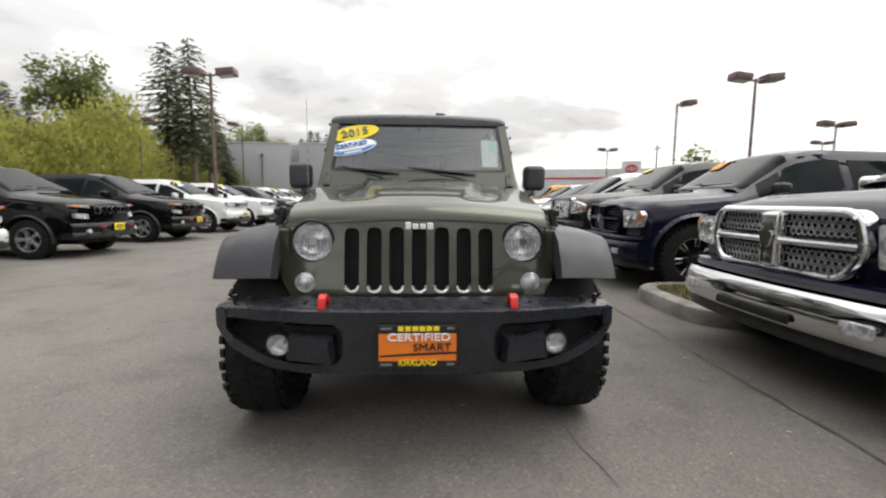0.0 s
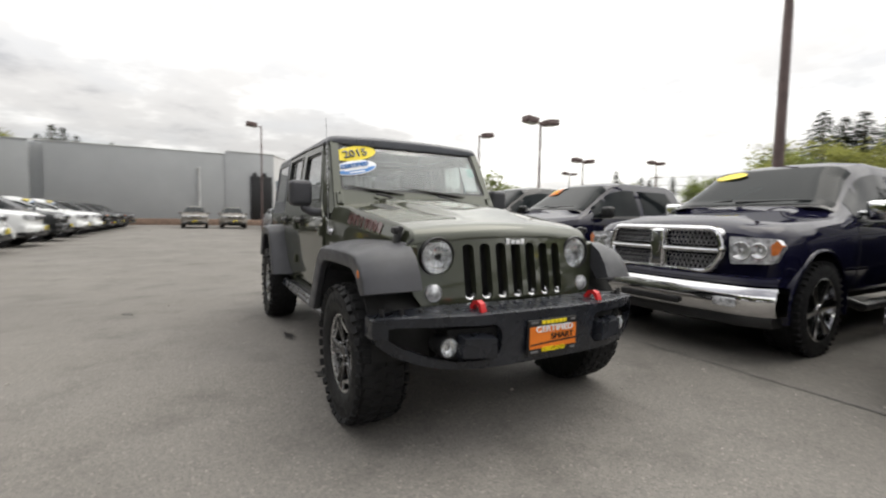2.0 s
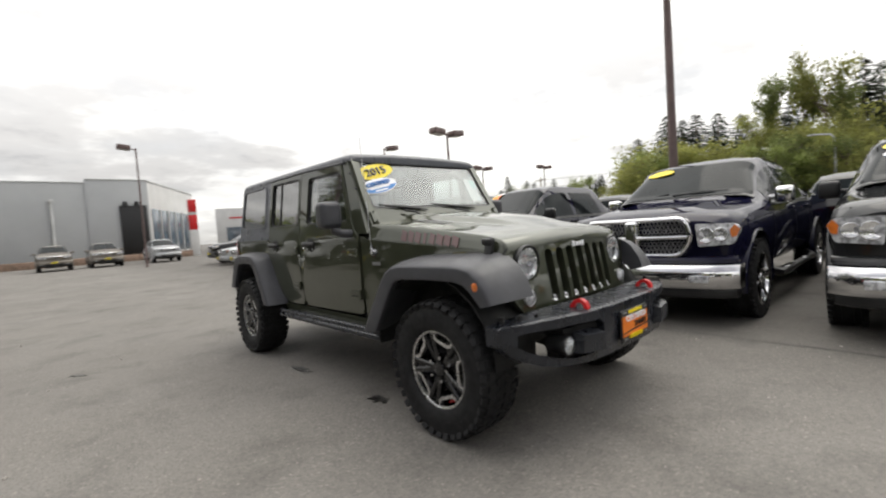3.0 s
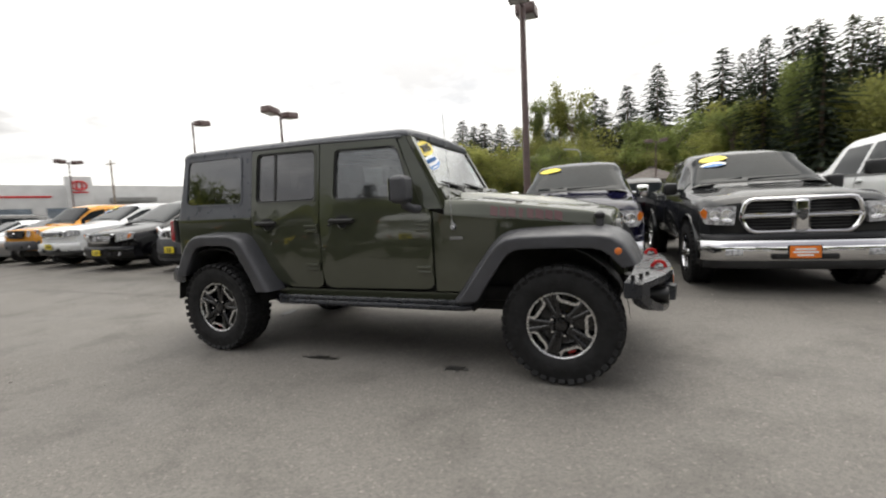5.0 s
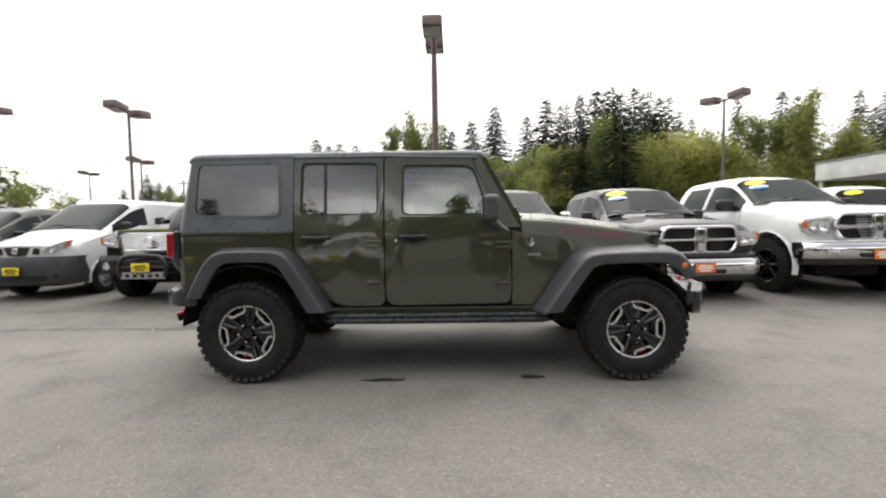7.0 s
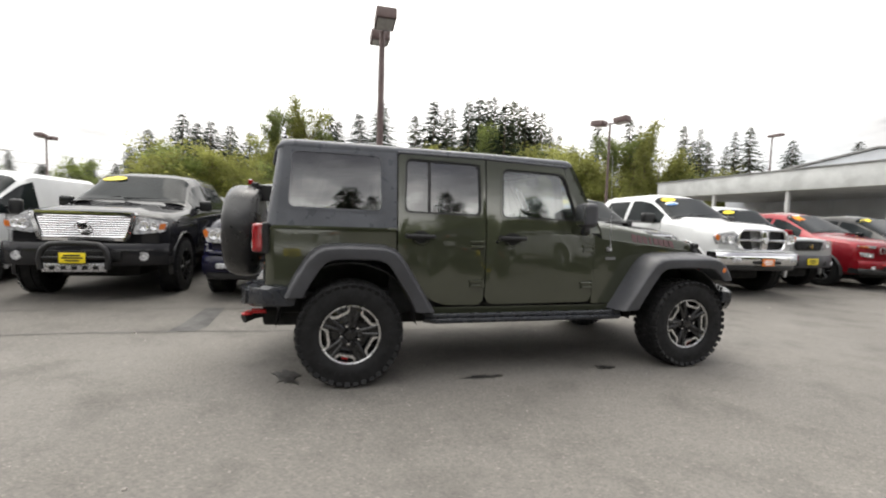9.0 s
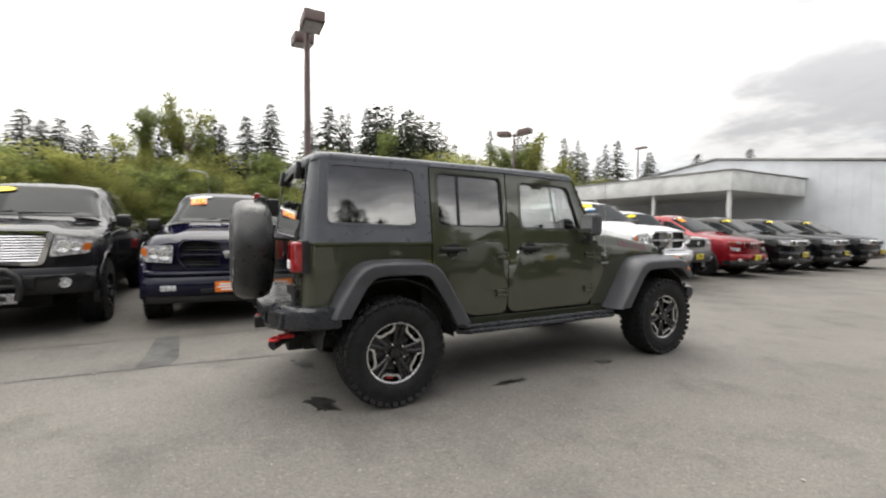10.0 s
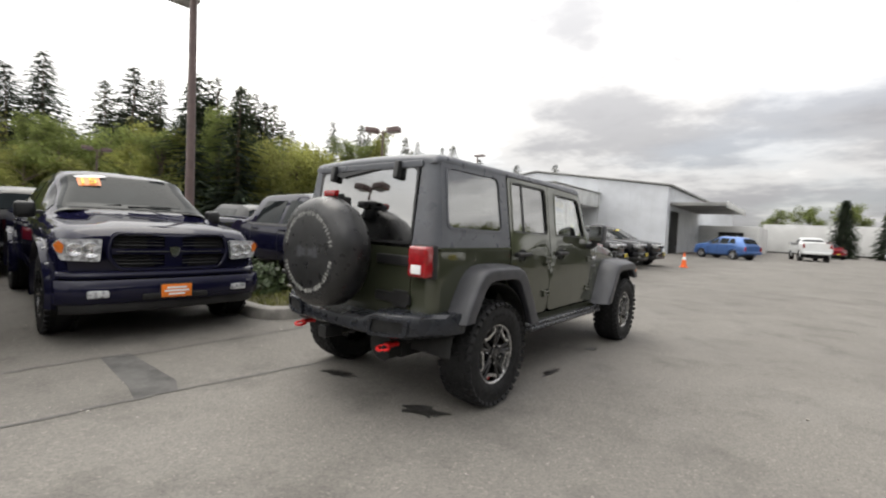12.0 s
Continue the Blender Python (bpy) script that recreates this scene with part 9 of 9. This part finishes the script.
def leafy(seed, h, spread, leaf, leaves=2600, size=0.22, low=0.25, weep=0.0, name="deciduous_tree", label="spring-green deciduous tree with airy crown"):
    rn = random.Random(seed)
    tree = thing(name, label, "tree", "wooded hillside")
    b = bmesh.new()
    add_tube(b, [Vector((0, 0, 0)), Vector((0.05, 0.03, h * 0.3)), Vector((-0.05, 0.1, h * 0.6)), Vector((0.05, 0.0, h * 0.92))], 0.016 * h + 0.02, 8, taper=[1, 0.75, 0.45, 0.1])
    tips = []
    for k in range(15):
        a, t = rn.uniform(0, 6.28), rn.uniform(low, 0.85)
        r = spread * rn.uniform(0.5, 0.95) * (1 - 0.45 * max(0, t - 0.4))
        p0 = Vector((0, 0.05, h * t * 0.8))
        p2 = Vector((math.cos(a) * r, math.sin(a) * r, h * (t + 0.14 * rn.random())))
        p1 = p0.lerp(p2, 0.5) + Vector((0, 0, 0.06 * h))
        add_tube(b, [p0, p1, p2], 0.007 * h + 0.008, 5, taper=[1, 0.6, 0.15])
        tips += [p1, p2, p2.lerp(p1, 0.5)]
        for _ in range(2):
            q = p2 + Vector((rn.uniform(-1, 1), rn.uniform(-1, 1), rn.uniform(-0.5, 1))) * spread * 0.25
            add_tube(b, [p1.lerp(p2, 0.6), q], 0.003 * h + 0.004, 4, taper=[1, 0.2])
            tips.append(q)
    tips.append(Vector((0, 0, h * 0.93)))
    part("trunk", b, M_BARK, tree)
    verts, faces = [], []
    for k in range(leaves):
        c = rn.choice(tips)
        rad = spread * 0.30 * rn.random() ** 0.5
        d = Vector((rn.gauss(0, 1), rn.gauss(0, 1), rn.gauss(0, 0.8)))
        p = c + d.normalized() * rad
        if weep:
            p.z -= weep * h * rn.random() ** 1.5
            p.z = max(0.25, p.z)
        n = Vector((rn.gauss(0, 1), rn.gauss(0, 1), rn.gauss(0, 1))).normalized()
        u = n.orthogonal().normalized()
        v = n.cross(u)
        s = size * rn.uniform(0.6, 1.4)
        sv = s * (1.9 if weep else 1.0)
        if weep:
            u, v = Vector((u.x, u.y, 0)).normalized(), Vector((0.1 * n.x, 0.1 * n.y, -1))
        i = len(verts)
        verts.extend([p - u * s * 0.5, p - v * sv * 0.5, p + u * s * 0.5, p + v * sv * 0.5])
        faces.append((i, i + 1, i + 2, i + 3))
    me = bpy.data.meshes.new("crown")
    me.from_pydata(verts, [], faces)
    me.materials.append(leaf)
    crown = new("crown", me)
    crown.parent = tree
    return tree


# the hillside behind the trucks
def hill_z(x, y):
    r = math.hypot(x, y)
    return 7.0 * max(0.0, min(1.0, (r - 54) / 60)) if x > 20 else 0.0


bm = bmesh.new()
grid = []
for i in range(25):
    r = 50 + 5.0 * i
    row = []
    for j in range(41):
        a = radians(-68 + 104 * j / 40)
        x, y = r * math.cos(a), r * math.sin(a)
        fade = min(1.0, min(j, 40 - j) / 4)
        row.append(bm.verts.new((x, y, -0.05 + hill_z(x, y) * fade + 0.4 * noise.noise(Vector((x * 0.1, y * 0.1, 0))) * min(1, i / 4) * fade)))
    grid.append(row)
for i in range(24):
    for j in range(40):
        bm.faces.new((grid[i][j], grid[i + 1][j], grid[i + 1][j + 1], grid[i][j + 1]))
tagged(part("hillside", bm, M_UNDER), "brushy undergrowth covered bank below the woods", "hillside", kind="structure")

firs = [conifer(21, 20, 5.4, M_FIR, 1.1), conifer(22, 17, 4.6, M_FIR, 1.1), conifer(23, 21, 4.4, M_FIR2, 0.85, 0.3, 1.0), conifer(24, 16, 4.6, M_FIR2), conifer(25, 22, 4.2, M_FIR, 0.8, 0.4, 1.0)]
decid = [leafy(31, 11, 4.0, M_LEAF, 9000, 0.22, 0.12), leafy(32, 9, 3.6, M_LEAF2, 9000, 0.20, 0.12), leafy(33, 13, 3.4, M_LEAF, 5600, 0.22), leafy(34, 7.5, 4.2, M_LEAF2, 10000, 0.18, 0.10)]
used = set()


def plant(src, x, y, s, spin):
    z = hill_z(x, y) - 0.05 if x > 20 else 0.0
    sw = s
    m = pose(x, y, z, 0, 0, spin) @ Matrix.Diagonal((sw, sw, s, 1))
    if src.name not in used:
        used.add(src.name)
        src.matrix_basis = m
        return src
    t = copy_thing(src, pose(x, y, z, 0, 0, spin))
    t.scale = (sw, sw, s)
    return t


FIR_H, LEAF_H = (20, 17, 21, 16, 22), (11, 9, 13, 7.5)
EX, EY, EZ = -3.7, 1.0, 1.2


def stand(src, az, el, r, wide=1.0):
    """A tree at a bearing and distance from the aisle whose top reaches the angle el above the eye."""
    x, y = EX + r * math.cos(radians(az)), EY + r * math.sin(radians(az))
    tall = FIR_H[firs.index(src)] if src in firs else LEAF_H[decid.index(src)]
    t = plant(src, x, y, max(0.25, (EZ + r * math.tan(radians(el)) - hill_z(x, y)) / tall), rn.uniform(0, 360))
    wide *= 1.75 if src in firs else 1.0
    t.scale = (t.scale.z * wide, t.scale.z * wide, t.scale.z)
    return t


# height of the closed woods by bearing, in degrees
WOODS = [(-68, 6.2), (-50, 7.0), (-45, 6.6), (-41, 7.2), (-37, 8.6), (-33, 7.6), (-29, 8.2), (-26, 10.6), (-23, 12.2), (-15, 12.4), (-11, 11.2), (-7, 9.8), (0, 9.6), (5, 9.8), (9, 9.2), (13, 7.4), (18, 6.4), (22, 4.4), (26, 2.8), (34, 2.2), (44, 1.8)]
rn = random.Random(77)
for k in range(84):
    az = -68 + 106 * (k + rn.random()) / 84
    stand(rn.choice(firs), az, lerp_list(WOODS, az) * rn.uniform(0.72, 1.04), rn.uniform(76, 94), rn.uniform(0.8, 1.1))
for k in range(118):
    az = -68 + 106 * (k + rn.random()) / 118
    stand(rn.choice(decid), az, lerp_list(WOODS, az) * rn.uniform(0.45, 0.82), rn.uniform(58, 70), rn.uniform(0.9, 1.3))
# conifers that rise above the rest: bearing, height, distance, breadth
for k, (az, el, r, wide) in enumerate((
        (25.8, 4.6, 74, 0.7), (22.3, 7.0, 74, 0.7), (20.5, 8.8, 72, 0.9), (17.6, 10.8, 72, 0.85), (16.2, 10.1, 74, 0.8), (14.8, 10.4, 74, 0.9), (12.7, 10.2, 74, 0.9), (10.9, 9.8, 74, 0.8),
        (6.7, 10.9, 76, 0.7), (1.4, 12.5, 78, 0.75), (0.3, 12.1, 80, 0.6), (-2.1, 13.0, 80, 0.75), (-9.5, 13.4, 78, 0.7), (-11.5, 15.1, 78, 0.75), (-13.2, 14.4, 80, 0.5), (-14.1, 14.6, 80, 0.5),
        (-17.6, 15.7, 76, 0.75), (-18.6, 15.6, 78, 0.6), (-19.5, 16.0, 76, 0.6), (-21.6, 15.8, 74, 0.6), (-22.6, 14.8, 76, 0.6), (-23.5, 15.0, 76, 0.6), (-24.3, 14.3, 76, 0.55), (-25.5, 14.1, 74, 0.65),
        (-26.6, 12.4, 76, 0.6), (-27.9, 11.5, 78, 0.5), (-29.4, 9.9, 78, 0.7), (-32.2, 13.1, 66, 0.55), (-36.1, 13.0, 70, 0.6), (-37.0, 12.3, 72, 0.5), (-38.1, 12.2, 70, 0.55), (-41.8, 12.0, 70, 0.5),
        (-42.8, 10.2, 74, 0.6), (-43.5, 11.5, 72, 0.5), (-44.5, 10.1, 72, 0.6), (-46.0, 9.4, 74, 0.6), (-46.9, 11.0, 72, 0.5), (-48.3, 11.3, 70, 0.6), (-52, 9.6, 74, 0.7), (-57, 9.0, 76, 0.7), (-62, 9.2, 74, 0.7))):
    stand(firs[(0, 1, 3, 1, 0)[k % 5] if wide > 0.65 else (4, 3, 2)[k % 3]], az, el, r, wide)
stand(firs[1], -5.3, 14.7, 95, 0.72)
stand(firs[0], -15.6, 15.4, 57, 0.62)
stand(firs[0], -20.2, 15.2, 54, 0.70)
# pale deciduous trees in front of them
for k, (az, el, r, wide) in enumerate((
        (23.0, 4.0, 64, 0.8), (21.0, 4.8, 60, 0.9), (18.4, 7.0, 58, 1.2), (16.9, 7.8, 58, 1.3), (15.0, 7.2, 58, 1.2), (9.2, 9.6, 70, 0.6), (8.1, 13.1, 72, 0.55), (5.6, 12.9, 74, 0.45), (4.0, 13.2, 72, 0.55), (2.9, 11.4, 72, 0.5),
        (-3.5, 9.4, 62, 0.9), (-7.6, 8.6, 60, 0.9), (-13.0, 9.6, 58, 0.8), (-18.4, 13.3, 55.5, 0.5), (-22.9, 9.2, 56, 0.7), (-33.1, 11.6, 60, 0.55), (-36.4, 11.2, 60, 0.55), (-37.6, 11.4, 60, 0.6), (-39.2, 8.6, 60, 0.8), (-40.8, 8.3, 60, 0.8),
        (-42.4, 7.0, 60, 0.9), (-44.8, 6.2, 60, 1.0))):
    stand(decid[(2, 2, 1)[k % 3] if el > 9 else (3, 1, 0)[k % 3]], az, el, r, wide)
for az, el, wide in ((-24.2, 8.8, 0.8), (-25.6, 9.9, 0.9), (-27.2, 9.9, 0.9), (-28.8, 9.0, 0.9), (-30.2, 7.8, 0.8)):
    stand(decid[3], az, el, 57, wide)

# trees west and north-west of the aisle
willow = leafy(41, 6.6, 4.6, M_WILLOW, 9000, 0.13, 0.3, 0.32, "willow_tree", "broad yellow-green willow with hanging shoots")
poplar = leafy(42, 11.5, 2.7, M_LEAF, 5200, 0.19, 0.28, 0, "deciduous_tree", "tall light-green poplar with sparse leaves")
pine = conifer(43, 14.5, 4.6, M_PINE, 0.75, 0.36, 1.0)


def bearing(az, r):
    return r * math.cos(radians(az)), -2.5 + r * math.sin(radians(az))


for src, az, r, s in ((willow, 126.5, 36, 1.0), (willow, 131.5, 35, 0.86), (willow, 122.8, 41, 0.8), (poplar, 126.4, 50.4, 1.20), (poplar, 124.2, 49, 1.10), (pine, 118.4, 44, 0.95), (pine, 115.8, 43, 0.98), (pine, 117.2, 50, 0.9), (pine, 114.6, 47, 0.75)):
    x, y = bearing(az, r)
    plant(src, x, y, s, rn.uniform(0, 360))
for az, r, src, s in ((131, 52, firs[1], 0.62), (129.5, 55, firs[0], 0.5), (133, 50, firs[0], 0.55), (120.3, 52, firs[3], 0.5), (113.2, 56, firs[0], 0.42), (115, 58, firs[1], 0.45), (109.0, 103, firs[1], 0.98), (104.4, 100, firs[0], 0.70), (103.3, 100.5, firs[3], 1.0), (102.5, 100, firs[0], 0.77), (101.6, 101, firs[1], 0.85), (98.8, 99, firs[3], 0.86)):
    x, y = bearing(az, r)
    plant(src, x, y, s, rn.uniform(0, 360))
for az, r, src, s in ((111.6, 105, decid[0], 1.48), (107.3, 100, decid[1], 1.5), (119, 47, decid[0], 0.42), (116.5, 50, decid[3], 0.5), (121.5, 50, decid[2], 0.6), (118, 56, decid[3], 0.75), (115, 54, decid[1], 0.5), (113.5, 58, decid[3], 0.6), (120.5, 58, decid[1], 0.7), (124, 54, decid[0], 0.6), (128, 52, decid[0], 0.7), (132, 50, decid[3], 0.9), (134, 47, decid[0], 0.8)):
    x, y = bearing(az, r)
    plant(src, x, y, s, rn.uniform(0, 360))
for k in range(26):
    az, r = 112.8 + 23 * (k + rn.random()) / 26, rn.uniform(54, 66)
    x, y = bearing(az, r)
    plant(rn.choice([firs[0], firs[1], firs[3], decid[0], decid[1], decid[3]]), x, y, rn.uniform(0.42, 0.62), rn.uniform(0, 360))
y = -80.0
while y < 42:
    y += rn.uniform(0.8, 1.6)
    x = rn.uniform(-53, -47)
    pick = rn.choice([firs[0], firs[1], firs[3], decid[2], decid[0], decid[1]])
    tall = rn.uniform(0.78, 1.0)
    t = plant(pick, x, y, tall * (1.0 if pick in firs else 1.3), rn.uniform(0, 360))
    t.scale = (t.scale.z * 1.5, t.scale.z * 1.5, t.scale.z)
# young trees by the lamp posts and at the far ends
sapling = leafy(51, 4.4, 1.5, M_LEAF, 1100, 0.15, 0.35, 0, "young_tree", "slim young tree with fresh green leaves")
plant(sapling, 16.9, 22.8, 1.0, 20)
plant(sapling, 23.5, 26.0, 0.8, 80)
plant(sapling, 30.0, 33.0, 0.8, 190)
plant(firs[1], 42, 34, 0.42, 40)
plant(decid[0], 44, 33, 0.5, 140)
plant(decid[1], 39, 36, 0.45, 10)
plant(decid[0], 48, 27, 0.55, 10)
cyp = conifer(61, 6.4, 1.6, M_FIR, 2.6, 0.02)
for x, y, s in ((-6.0, -62, 1.05), (-10.0, -64, 1.0), (-12.2, -63, 0.95)):
    plant(cyp, x, y, s, rn.uniform(0, 360))
for x, y, s in ((-3, -98, 0.75), (2, -102, 0.7), (-9, -100, 0.8), (-16, -96, 0.8), (-24, -90, 0.9), (-30, -80, 0.9)):
    plant(decid[0], x, y, s, rn.uniform(0, 360))

# shrub on the island
rn = random.Random(4)
for (x, y, r) in ((4.25, 2.05, 0.42), (5.1, 2.1, 0.5)):
    shrub = thing("shrub", "low evergreen shrub growing on the kerbed island", "shrub", "island shrubs", m=pose(x, y, 0.12))
    verts, faces = [], []
    for k in range(1500):
        d = Vector((rn.gauss(0, 1), rn.gauss(0, 1), abs(rn.gauss(0, 0.9)))).normalized()
        p = d * r * rn.uniform(0.75, 1.08) * (1 + 0.2 * noise.noise(d * 3))
        p.z = max(0.03, p.z * 1.1)
        n = (d + Vector((rn.gauss(0, 0.6), rn.gauss(0, 0.6), rn.gauss(0, 0.6)))).normalized()
        u = n.orthogonal().normalized()
        v = n.cross(u)
        s = rn.uniform(0.015, 0.035)
        i = len(verts)
        verts.extend([p - u * s, p - v * s * 1.5, p + u * s, p + v * s * 1.5])
        faces.append((i, i + 1, i + 2, i + 3))
    me = bpy.data.meshes.new("foliage")
    me.from_pydata(verts, [], faces)
    me.materials.append(M_SHRUB)
    fo = new("foliage", me)
    fo.parent = shrub
    b = bmesh.new()
    for k in range(6):
        a = k * 1.05
        add_tube(b, [(0, 0, -0.01), (0.15 * math.cos(a), 0.15 * math.sin(a), r * 0.5), (r * 0.7 * math.cos(a), r * 0.7 * math.sin(a), r * 0.8)], 0.012, 5, taper=[1, 0.7, 0.3])
    part("stem", b, M_BARK, shrub)
